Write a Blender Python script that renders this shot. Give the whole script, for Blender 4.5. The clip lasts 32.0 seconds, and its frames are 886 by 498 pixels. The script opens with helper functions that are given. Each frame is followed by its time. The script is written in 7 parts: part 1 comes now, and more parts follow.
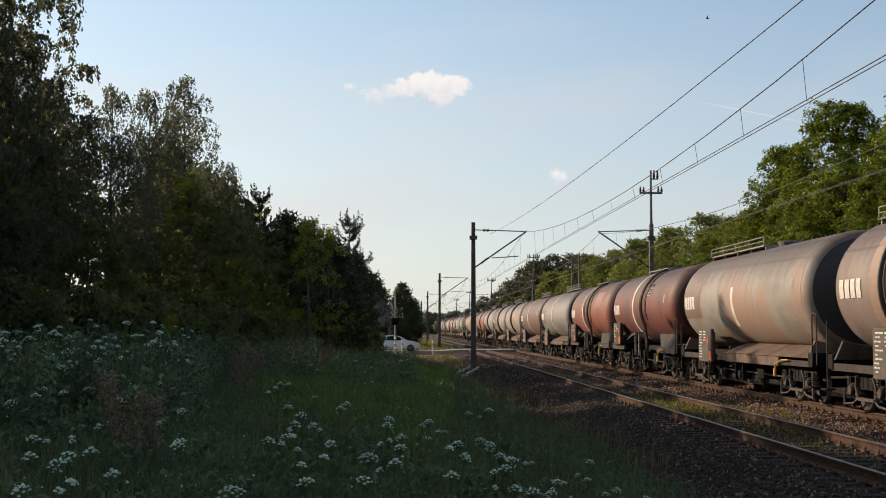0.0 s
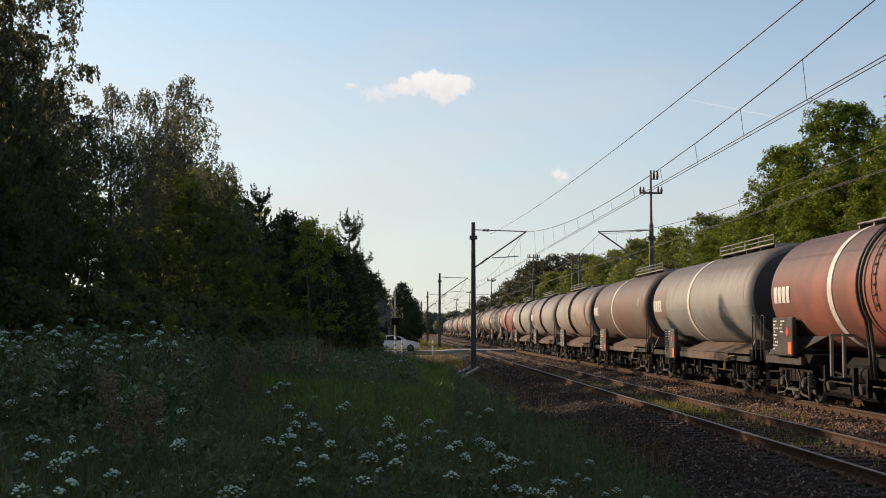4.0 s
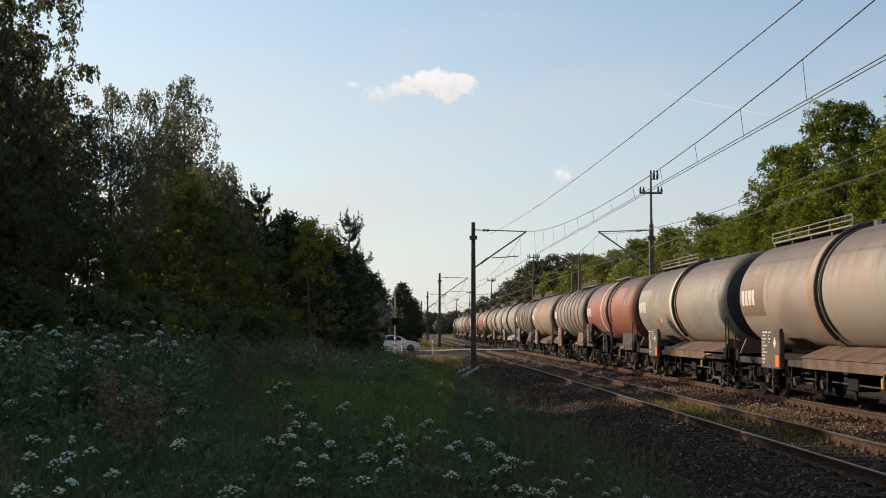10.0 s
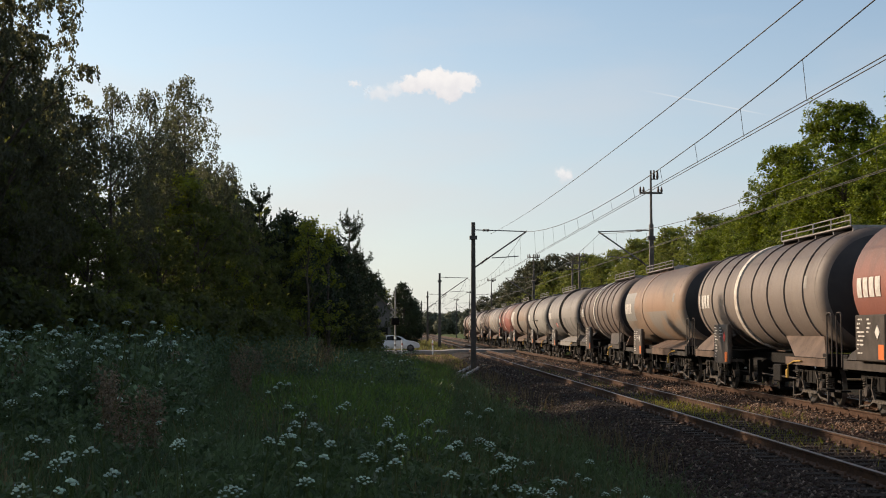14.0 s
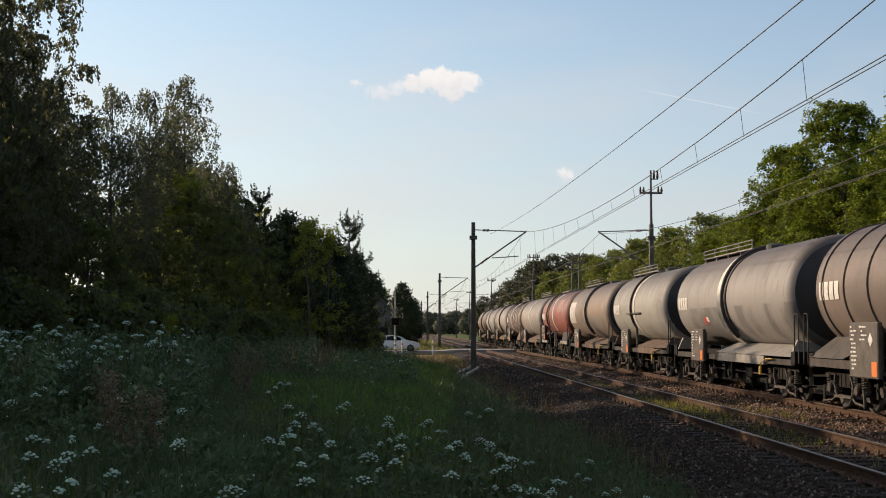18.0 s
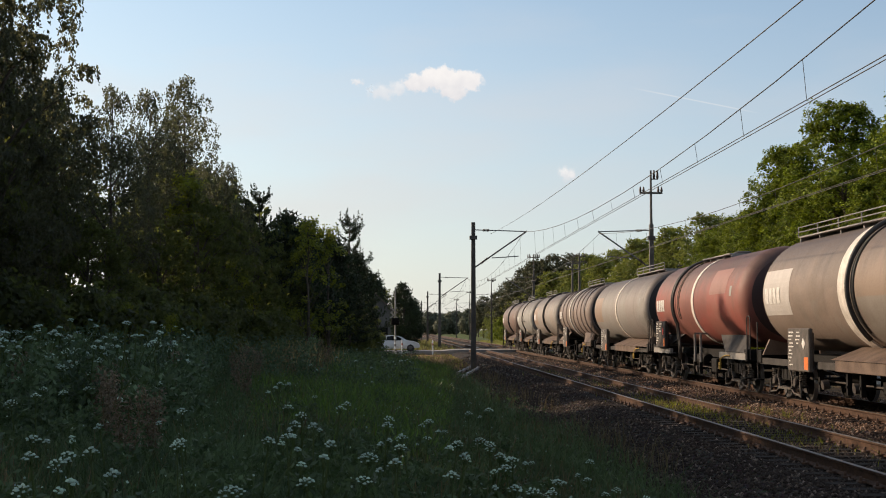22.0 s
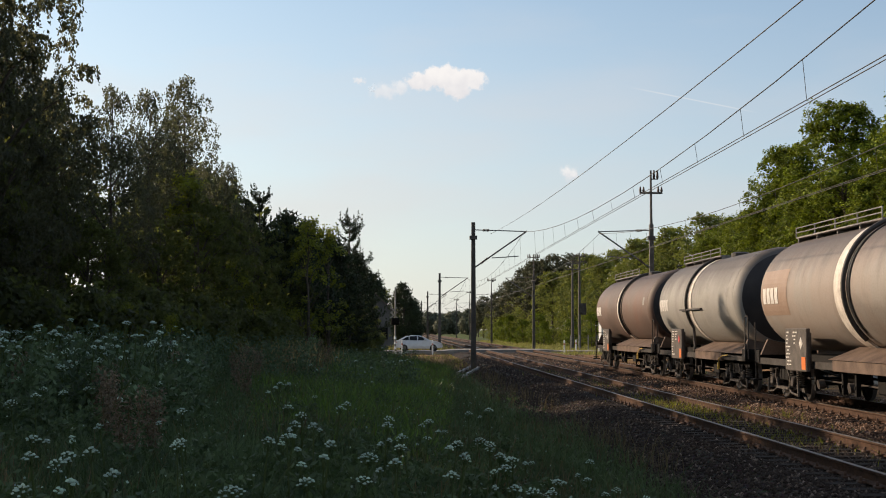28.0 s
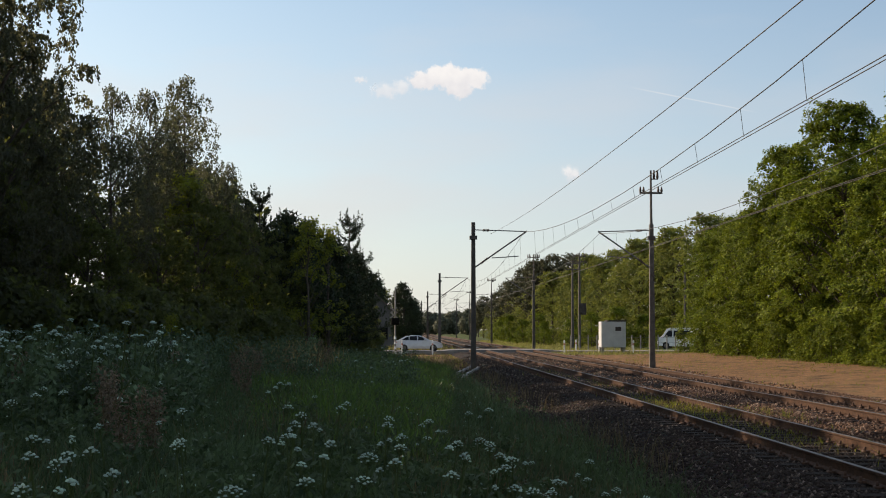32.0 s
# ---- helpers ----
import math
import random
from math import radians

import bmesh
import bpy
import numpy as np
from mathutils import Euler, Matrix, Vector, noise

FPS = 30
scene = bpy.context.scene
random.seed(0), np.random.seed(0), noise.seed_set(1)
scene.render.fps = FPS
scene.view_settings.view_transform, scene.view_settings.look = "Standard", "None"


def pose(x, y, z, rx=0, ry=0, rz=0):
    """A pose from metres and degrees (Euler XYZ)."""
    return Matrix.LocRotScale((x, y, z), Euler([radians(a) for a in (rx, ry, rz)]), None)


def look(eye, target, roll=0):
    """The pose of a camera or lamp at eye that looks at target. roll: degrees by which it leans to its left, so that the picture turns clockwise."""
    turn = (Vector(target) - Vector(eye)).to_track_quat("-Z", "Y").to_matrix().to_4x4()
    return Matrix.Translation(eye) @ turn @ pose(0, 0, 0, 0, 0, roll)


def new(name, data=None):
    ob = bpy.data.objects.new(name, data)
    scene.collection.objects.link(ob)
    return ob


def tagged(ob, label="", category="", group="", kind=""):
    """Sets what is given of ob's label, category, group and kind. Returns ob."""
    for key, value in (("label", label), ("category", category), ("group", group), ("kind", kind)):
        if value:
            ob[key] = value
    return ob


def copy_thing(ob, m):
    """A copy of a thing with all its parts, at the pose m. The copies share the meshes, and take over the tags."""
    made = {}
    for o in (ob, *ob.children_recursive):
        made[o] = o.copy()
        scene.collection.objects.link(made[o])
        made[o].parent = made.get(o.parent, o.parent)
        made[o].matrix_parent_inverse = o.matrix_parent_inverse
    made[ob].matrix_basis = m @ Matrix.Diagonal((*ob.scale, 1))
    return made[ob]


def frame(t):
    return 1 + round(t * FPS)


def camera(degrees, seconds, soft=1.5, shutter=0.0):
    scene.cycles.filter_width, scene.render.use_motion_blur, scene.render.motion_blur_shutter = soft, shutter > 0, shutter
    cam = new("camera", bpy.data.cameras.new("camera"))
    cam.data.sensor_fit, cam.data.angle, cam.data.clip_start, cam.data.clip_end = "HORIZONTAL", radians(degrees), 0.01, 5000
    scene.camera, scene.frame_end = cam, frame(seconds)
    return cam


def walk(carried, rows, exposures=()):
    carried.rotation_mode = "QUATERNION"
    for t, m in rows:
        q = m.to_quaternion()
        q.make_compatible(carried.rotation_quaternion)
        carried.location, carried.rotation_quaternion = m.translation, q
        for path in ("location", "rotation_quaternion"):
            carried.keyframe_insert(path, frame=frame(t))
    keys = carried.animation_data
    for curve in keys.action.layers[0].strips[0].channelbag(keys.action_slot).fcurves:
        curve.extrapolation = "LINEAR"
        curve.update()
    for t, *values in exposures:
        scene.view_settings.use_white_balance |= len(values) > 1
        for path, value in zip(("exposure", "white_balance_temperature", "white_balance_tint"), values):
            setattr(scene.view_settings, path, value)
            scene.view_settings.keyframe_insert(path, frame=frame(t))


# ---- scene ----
F_LENS = 36.2
cam = camera(F_LENS, 32.0, soft=1.0)
EYE = (0.0, 0.0, 1.75)
STAND = pose(*EYE, 90 + 3.41, 0, -1.72)
walk(cam, [(0.0, STAND), (32.0, STAND)], exposures=[(0.0, 0.55), (32.0, 0.55)])

# ---- light: low evening sun ahead of the camera and to its left ----
SUN_AZ, SUN_EL = radians(54), radians(22)
TO_SUN = Vector((-math.sin(SUN_AZ) * math.cos(SUN_EL), math.cos(SUN_AZ) * math.cos(SUN_EL), math.sin(SUN_EL)))
sun = new("sun", bpy.data.lights.new("sun", "SUN"))
sun.data.energy, sun.data.angle, sun.data.color = 3.85, radians(0.6), (1.0, 0.775, 0.56)
sun.matrix_world = look((0, 0, 60), Vector((0, 0, 60)) - TO_SUN)
world = bpy.data.worlds.new("sky")
scene.world = world
world.use_nodes = True
wt = world.node_tree
sky = wt.nodes.new("ShaderNodeTexSky")
sky.sky_type, sky.sun_disc = "NISHITA", False
sky.sun_elevation, sky.sun_rotation = SUN_EL, -SUN_AZ
sky.air_density, sky.dust_density, sky.ozone_density = 1.0, 0.5, 2.0
veil = wt.nodes.new("ShaderNodeMix")
veil.data_type = "RGBA"
veil.inputs[7].default_value = (5.28, 4.95, 4.98, 1)
way = wt.nodes.new("ShaderNodeTexCoord")
height = wt.nodes.new("ShaderNodeSeparateXYZ")
haze = wt.nodes.new("ShaderNodeMapRange")
haze.inputs[1].default_value, haze.inputs[2].default_value = 0.0, 0.26
haze.inputs[3].default_value, haze.inputs[4].default_value = 0.68, 0.10
stretch = wt.nodes.new("ShaderNodeMapping")
stretch.inputs["Scale"].default_value = (4.0, 4.0, 15.0)
stretch.inputs["Rotation"].default_value = (0.0, 0.22, 0.0)
cirrus = wt.nodes.new("ShaderNodeTexNoise")
cirrus.inputs["Scale"].default_value, cirrus.inputs["Detail"].default_value = 1.0, 5.0
thin = wt.nodes.new("ShaderNodeMapRange")
thin.inputs[1].default_value, thin.inputs[2].default_value = 0.42, 0.72
thin.inputs[3].default_value, thin.inputs[4].default_value = 0.0, 0.3
both = wt.nodes.new("ShaderNodeMath")
wt.links.new(way.outputs["Generated"], height.inputs[0])
wt.links.new(height.outputs[2], haze.inputs[0])
wt.links.new(way.outputs["Generated"], stretch.inputs["Vector"])
wt.links.new(stretch.outputs[0], cirrus.inputs["Vector"])
wt.links.new(cirrus.outputs[0], thin.inputs[0])
wt.links.new(haze.outputs[0], both.inputs[0])
wt.links.new(thin.outputs[0], both.inputs[1])
wt.links.new(both.outputs[0], veil.inputs[0])
pale = wt.nodes.new("ShaderNodeHueSaturation")
pale.inputs["Saturation"].default_value = 0.78
warm = wt.nodes.new("ShaderNodeMix")
warm.data_type, warm.blend_type = "RGBA", "MULTIPLY"
warm.inputs[0].default_value = 1.0
warm.inputs[7].default_value = (0.90, 1.0, 1.04, 1)
wt.links.new(sky.outputs[0], pale.inputs["Color"])
wt.links.new(pale.outputs[0], warm.inputs[6])
wt.links.new(warm.outputs[2], veil.inputs[6])
glow = wt.nodes.new("ShaderNodeMapRange")
glow.inputs[1].default_value, glow.inputs[2].default_value = -0.35, 0.35
tone = wt.nodes.new("ShaderNodeMix")
tone.data_type = "RGBA"
tone.inputs[6].default_value, tone.inputs[7].default_value = (1.14, 1.085, 1.0, 1), (0.85, 0.91, 0.945, 1)
sunward = wt.nodes.new("ShaderNodeMix")
sunward.data_type, sunward.blend_type = "RGBA", "MULTIPLY"
sunward.inputs[0].default_value = 1.0
wt.links.new(height.outputs[0], glow.inputs[0])
wt.links.new(glow.outputs[0], tone.inputs[0])
wt.links.new(veil.outputs[2], sunward.inputs[6])
wt.links.new(tone.outputs[2], sunward.inputs[7])
wt.links.new(sunward.outputs[2], wt.nodes["Background"].inputs[0])
wt.nodes["Background"].inputs[1].default_value = 0.098

# ---- plan, in metres: rail top is z 0, the tracks run along y ----
TRACK_A, TRACK_B, GAUGE = 6.62, 10.72, 1.5
SPEED = 10.1


# ---- helpers ----
def part(name, bm, material, parent=None, label="", smooth=False):
    """One mesh object from a bmesh, under parent."""
    me = bpy.data.meshes.new(name)
    if smooth:
        for f in bm.faces:
            f.smooth = True
    bm.to_mesh(me)
    bm.free()
    me.materials.append(material)
    ob = new(name, me)
    if parent is not None:
        ob.parent = parent
    if label:
        ob["label"] = label
    return ob


def put(name, me, material, parent=None, label="", at=None):
    """An object on mesh data that may be shared."""
    if not me.materials:
        me.materials.append(material)
    ob = new(name, me)
    if parent is not None:
        ob.parent = parent
    if at is not None:
        ob.matrix_basis = at
    if label:
        ob["label"] = label
    return ob


def box(bm, x0, x1, y0, y1, z0, z1, bevel=0.0, m=None):
    vs = bmesh.ops.create_cube(bm, size=1.0)["verts"]
    for v in vs:
        v.co = Vector((x0 + (v.co.x + 0.5) * (x1 - x0), y0 + (v.co.y + 0.5) * (y1 - y0), z0 + (v.co.z + 0.5) * (z1 - z0)))
        if m:
            v.co = m @ v.co
    if bevel:
        es = list({e for v in vs for e in v.link_edges})
        bmesh.ops.bevel(bm, geom=es, offset=bevel, segments=1, affect="EDGES")
    return bm


def tube(bm, pts, radii, sides=8, caps=True):
    """A round bar along pts; radii: one number or one for each point."""
    pts = [Vector(p) for p in pts]
    radii = [radii] * len(pts) if isinstance(radii, (int, float)) else list(radii)
    rings, side = [], None
    for i, p in enumerate(pts):
        way = (pts[min(i + 1, len(pts) - 1)] - pts[max(i - 1, 0)]).normalized()
        if side is None:
            side = way.orthogonal().normalized()
        side = (side - way * side.dot(way)).normalized()
        up = way.cross(side)
        rings.append([bm.verts.new(p + (side * math.cos(a) + up * math.sin(a)) * radii[i]) for a in (2 * math.pi * k / sides for k in range(sides))])
    for r, s in zip(rings, rings[1:]):
        for k in range(sides):
            bm.faces.new((r[k], r[(k + 1) % sides], s[(k + 1) % sides], s[k]))
    if caps:
        bm.faces.new(rings[0][::-1])
        bm.faces.new(rings[-1])
    return bm


def lathe(bm, prof, seg=32, m=None):
    """Turn (radius, along) pairs about the y axis."""
    m = m or Matrix()
    rings = []
    for r, y in prof:
        if r < 1e-4:
            rings.append([bm.verts.new(m @ Vector((0, y, 0)))])
        else:
            rings.append([bm.verts.new(m @ Vector((r * math.cos(2 * math.pi * k / seg), y, r * math.sin(2 * math.pi * k / seg)))) for k in range(seg)])
    for a, b in zip(rings, rings[1:]):
        if len(a) == 1 and len(b) == 1:
            continue
        for k in range(seg):
            j = (k + 1) % seg
            if len(a) == 1:
                bm.faces.new((a[0], b[k], b[j]))
            elif len(b) == 1:
                bm.faces.new((a[k], b[0], a[j]))
            else:
                bm.faces.new((a[k], b[k], b[j], a[j]))
    return bm


def prism(bm, outline, y0, y1, m=None):
    """Extrude an (x, z) outline along y."""
    m = m or Matrix()
    a = [bm.verts.new(m @ Vector((x, y0, z))) for x, z in outline]
    b = [bm.verts.new(m @ Vector((x, y1, z))) for x, z in outline]
    n = len(a)
    for k in range(n):
        bm.faces.new((a[k], a[(k + 1) % n], b[(k + 1) % n], b[k]))
    bm.faces.new(a[::-1])
    bm.faces.new(b)
    bmesh.ops.recalc_face_normals(bm, faces=bm.faces[:])
    return bm


def raw_mesh(name, verts, faces):
    """A mesh from arrays: verts (n, 3), faces (m, 3 or 4)."""
    verts, faces = np.asarray(verts, dtype=np.float32), np.asarray(faces, dtype=np.int32)
    me = bpy.data.meshes.new(name)
    me.vertices.add(len(verts))
    me.vertices.foreach_set("co", verts.ravel())
    m, k = faces.shape
    me.loops.add(m * k)
    me.loops.foreach_set("vertex_index", faces.ravel())
    me.polygons.add(m)
    me.polygons.foreach_set("loop_start", np.arange(0, m * k, k, dtype=np.int32))
    me.polygons.foreach_set("loop_total", np.full(m, k, dtype=np.int32))
    me.update(calc_edges=True)
    return me


def empty(name, m=None):
    ob = new(name)
    ob.empty_display_size = 0.3
    if m is not None:
        ob.matrix_basis = m
    return ob


# ---- materials ----
class Nodes:
    """A small writer for node materials."""

    def __init__(self, name):
        self.mat = bpy.data.materials.new(name)
        self.mat.use_nodes = True
        self.t = self.mat.node_tree
        self.bsdf = self.t.nodes["Principled BSDF"]
        self.out = self.t.nodes["Material Output"]
        self.co = self.t.nodes.new("ShaderNodeTexCoord").outputs["Object"]

    def node(self, kind, **values):
        n = self.t.nodes.new(kind)
        for k, v in values.items():
            n.inputs[k].default_value = v
        return n

    def link(self, a, b):
        self.t.links.new(a, b)

    def noise(self, scale, detail=4.0, rough=0.6, stretch=None):
        n = self.node("ShaderNodeTexNoise", Scale=scale, Detail=detail, Roughness=rough)
        src = self.co
        if stretch:
            mp = self.node("ShaderNodeMapping")
            mp.inputs["Scale"].default_value = stretch
            self.link(src, mp.inputs["Vector"])
            src = mp.outputs[0]
        self.link(src, n.inputs["Vector"])
        return n.outputs["Fac"]

    def ramp(self, fac, stops):
        r = self.t.nodes.new("ShaderNodeValToRGB")
        el = r.color_ramp.elements
        while len(el) < len(stops):
            el.new(0.5)
        for e, (p, c) in zip(el, stops):
            e.position = p
            e.color = (*c, 1) if len(c) == 3 else c
        self.link(fac, r.inputs["Fac"])
        return r.outputs["Color"]

    def mix(self, fac, a, b, blend="MIX"):
        m = self.t.nodes.new("ShaderNodeMix")
        m.data_type, m.blend_type = "RGBA", blend
        for sock, v in ((m.inputs[0], fac), (m.inputs[6], a), (m.inputs[7], b)):
            if isinstance(v, (int, float)):
                sock.default_value = v
            elif isinstance(v, tuple):
                sock.default_value = (*v, 1)
            else:
                self.link(v, sock)
        return m.outputs[2]

    def math(self, op, a, b=0.0):
        m = self.t.nodes.new("ShaderNodeMath")
        m.operation = op
        for sock, v in ((m.inputs[0], a), (m.inputs[1], b)):
            if isinstance(v, (int, float)):
                sock.default_value = v
            else:
                self.link(v, sock)
        return m.outputs[0]

    def smooth(self, v, lo, hi):
        m = self.t.nodes.new("ShaderNodeMapRange")
        m.interpolation_type = "SMOOTHSTEP"
        self.link(v, m.inputs[0])
        m.inputs[1].default_value, m.inputs[2].default_value = lo, hi
        return m.outputs[0]

    def xyz(self):
        s = self.t.nodes.new("ShaderNodeSeparateXYZ")
        self.link(self.co, s.inputs[0])
        return s.outputs

    def bump(self, height, strength=0.3, distance=0.02):
        b = self.node("ShaderNodeBump", Strength=strength, Distance=distance)
        self.link(height, b.inputs["Height"])
        self.link(b.outputs[0], self.bsdf.inputs["Normal"])

    def done(self, colour, rough=0.7, metal=0.0):
        for key, v in (("Base Color", colour), ("Roughness", rough), ("Metallic", metal)):
            if isinstance(v, (int, float)):
                self.bsdf.inputs[key].default_value = v
            elif isinstance(v, tuple):
                self.bsdf.inputs[key].default_value = (*v, 1)
            else:
                self.link(v, self.bsdf.inputs[key])
        return self.mat


def surface(name, dark, light, scale=6.0, rough=0.75, metal=0.0, bump=0.2, fine=60.0):
    """Two tones mixed by coarse and fine noise, with a slight relief."""
    n = Nodes(name)
    a, b = n.noise(scale), n.noise(fine, 2.0)
    f = n.math("ADD", n.math("MULTIPLY", a, 0.7), n.math("MULTIPLY", b, 0.3))
    c = n.ramp(f, [(0.32, dark), (0.66, light)])
    n.bump(b, bump, 0.01)
    return n.done(c, rough, metal)


def tint(c, k):
    return tuple(min(1.0, v * k) for v in c)


def leaf_material(name, dark, light, through_colour, amount=0.35, gloss=0.25):
    n = Nodes(name)
    g = n.t.nodes.new("ShaderNodeNewGeometry")
    c = n.ramp(g.outputs["Random Per Island"], [(0.0, dark), (1.0, light)])
    c = n.mix(1.0, c, n.ramp(n.noise(0.9, 3.0), [(0.36, (0.55, 0.55, 0.6)), (0.64, (1.4, 1.38, 1.2))]), "MULTIPLY")
    n.done(c, 0.55)
    n.bsdf.inputs["Specular IOR Level"].default_value = gloss
    tr = n.t.nodes.new("ShaderNodeBsdfTranslucent")
    c2 = n.mix(0.5, c, through_colour)
    n.link(c2, tr.inputs[0])
    mx = n.t.nodes.new("ShaderNodeMixShader")
    mx.inputs[0].default_value = amount
    n.link(n.bsdf.outputs[0], mx.inputs[1])
    n.link(tr.outputs[0], mx.inputs[2])
    n.link(mx.outputs[0], n.out.inputs[0])
    return n.mat


def tank_paint(name, base, low=None, patch=None, grime=0.24, seed=0.0):
    """Old tank paint: sun-bleached patches, rust streaks down the sides, a tone of its own below the middle where low is given."""
    n = Nodes(name)
    x, y, z = n.xyz()
    off = n.node("ShaderNodeMapping")
    off.inputs["Location"].default_value = (seed * 3.1, seed * 7.7, seed * 1.3)
    n.link(n.co, off.inputs["Vector"])
    n.co = off.outputs[0]
    big = n.noise(0.5, 5.0, 0.6, (1.0, 0.8, 0.55))
    blot = n.noise(0.42, 4.0, 0.55, (1.0, 0.55, 1.3))
    streak = n.noise(1.0, 5.0, 0.65, (1.2, 2.2, 0.4))
    fine = n.noise(28.0, 3.0)
    c = base
    if low:
        c = n.mix(n.smooth(n.math("ADD", z, n.math("MULTIPLY", n.noise(14.0), 0.04)), 2.42, 2.47), low, base)
    c = n.mix(n.smooth(big, 0.46, 0.58), c, patch or tint(base, 0.8))
    c = n.mix(n.math("MULTIPLY", n.smooth(blot, 0.50, 0.66), 0.55), c, tint(base, 0.45))
    c = n.mix(n.math("MULTIPLY", n.smooth(streak, 0.5, 0.75), grime), c, (0.07, 0.038, 0.025))
    c = n.mix(n.math("MULTIPLY", n.smooth(fine, 0.5, 0.8), 0.22), c, (0.12, 0.09, 0.07))
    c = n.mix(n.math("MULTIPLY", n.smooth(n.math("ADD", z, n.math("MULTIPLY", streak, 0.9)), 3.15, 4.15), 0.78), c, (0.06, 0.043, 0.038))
    n.bump(n.noise(3.0, 2.0), 0.12, 0.03)
    return n.done(c, n.ramp(fine, [(0.3, (0.55,) * 3), (0.7, (0.75,) * 3)]))


M_GROUND = Nodes("meadow_soil")
_x, _y, _z = M_GROUND.xyz()
_n1, _n2, _n3 = M_GROUND.noise(0.35), M_GROUND.noise(3.0), M_GROUND.noise(40.0, 3.0)
_grass = M_GROUND.ramp(_n2, [(0.3, (0.04, 0.065, 0.016)), (0.7, (0.105, 0.135, 0.035))])
_dirt = M_GROUND.ramp(_n3, [(0.3, (0.225, 0.115, 0.05)), (0.7, (0.44, 0.25, 0.12))])
_dirt = M_GROUND.mix(M_GROUND.smooth(M_GROUND.noise(0.9, 5.0), 0.48, 0.68), _dirt, (0.09, 0.062, 0.036))
_dirt = M_GROUND.mix(M_GROUND.math("MULTIPLY", M_GROUND.smooth(M_GROUND.noise(5.0, 5.0, 0.65), 0.44, 0.62), 0.55), _dirt, (0.105, 0.068, 0.038))
_dirt = M_GROUND.mix(M_GROUND.math("MULTIPLY", M_GROUND.smooth(M_GROUND.noise(1.7, 4.0), 0.5, 0.64), 0.4), _dirt, (0.115, 0.11, 0.04))
_dirt = M_GROUND.mix(M_GROUND.math("MULTIPLY", M_GROUND.smooth(M_GROUND.noise(14.0, 3.0), 0.58, 0.7), 0.6), _dirt, (0.36, 0.25, 0.15))
_wob = M_GROUND.math("MULTIPLY", M_GROUND.math("SUBTRACT", _n1, 0.5), 5.0)
_xx = M_GROUND.math("ADD", _x, _wob)
_right = M_GROUND.math("MULTIPLY", M_GROUND.smooth(_xx, 12.3, 13.2), M_GROUND.math("SUBTRACT", 1.0, M_GROUND.smooth(M_GROUND.math("ADD", _y, _wob), 106.0, 114.0)))
_right = M_GROUND.math("MULTIPLY", _right, M_GROUND.math("SUBTRACT", 1.0, M_GROUND.smooth(_xx, 21.5, 23.5)))
_bare = M_GROUND.math("MULTIPLY", M_GROUND.smooth(_xx, 2.4, 3.9), M_GROUND.math("SUBTRACT", 1.0, M_GROUND.smooth(_xx, 11.5, 12.5)))
_patch = M_GROUND.math("MULTIPLY", M_GROUND.smooth(_n1, 0.52, 0.7), 0.5)
_yard = M_GROUND.math("MULTIPLY", M_GROUND.smooth(_xx, -2.0, 0.2), M_GROUND.math("SUBTRACT", 1.0, M_GROUND.smooth(_x, 11.5, 12.5)))
_yard = M_GROUND.math("MULTIPLY", _yard, M_GROUND.smooth(M_GROUND.math("ADD", _y, M_GROUND.math("MULTIPLY", _wob, 3.0)), 68.0, 80.0))
_right = M_GROUND.math("MAXIMUM", _right, M_GROUND.math("MULTIPLY", _yard, 0.85))
_f = M_GROUND.math("MAXIMUM", _right, M_GROUND.math("MULTIPLY", _patch, M_GROUND.smooth(_xx, 11.5, 12.5)))
_cinder = M_GROUND.ramp(_n3, [(0.3, (0.034, 0.027, 0.019)), (0.7, (0.085, 0.065, 0.047))])
_grass = M_GROUND.mix(_bare, _grass, _cinder)
M_GROUND.bump(M_GROUND.math("ADD", _n3, M_GROUND.math("MULTIPLY", M_GROUND.noise(6.0, 4.0), 3.0)), 0.8, 0.05)
M_GROUND = M_GROUND.done(M_GROUND.mix(_f, _grass, _dirt), 0.95)

M_BALLAST = Nodes("ballast_bed")
_v = M_BALLAST.node("ShaderNodeTexVoronoi", Scale=16.0)
M_BALLAST.link(M_BALLAST.co, _v.inputs["Vector"])
_c = M_BALLAST.ramp(M_BALLAST.noise(1.2), [(0.35, (0.018, 0.0135, 0.011)), (0.65, (0.046, 0.034, 0.026))])
_c = M_BALLAST.mix(0.55, _c, M_BALLAST.mix(1.0, _v.outputs["Color"], (0.07, 0.052, 0.041), "MULTIPLY"))
M_BALLAST.bump(_v.outputs["Distance"], 1.0, 0.05)
M_BALLAST = M_BALLAST.done(_c, 0.9)

# dark copy: shade over the near stones is put into the colour
M_STONE = Nodes("ballast_stone")
_g = M_STONE.t.nodes.new("ShaderNodeNewGeometry")
M_STONE = M_STONE.done(M_STONE.mix(0.35, M_STONE.ramp(_g.outputs["Random Per Island"], [(0.0, (0.013, 0.010, 0.009)), (0.7, (0.046, 0.035, 0.028)), (0.92, (0.13, 0.10, 0.08)), (1.0, (0.36, 0.29, 0.24))]),
                                   M_STONE.ramp(M_STONE.noise(25.0), [(0.3, (0.015, 0.011, 0.009)), (0.7, (0.085, 0.062, 0.048))])), 0.9)

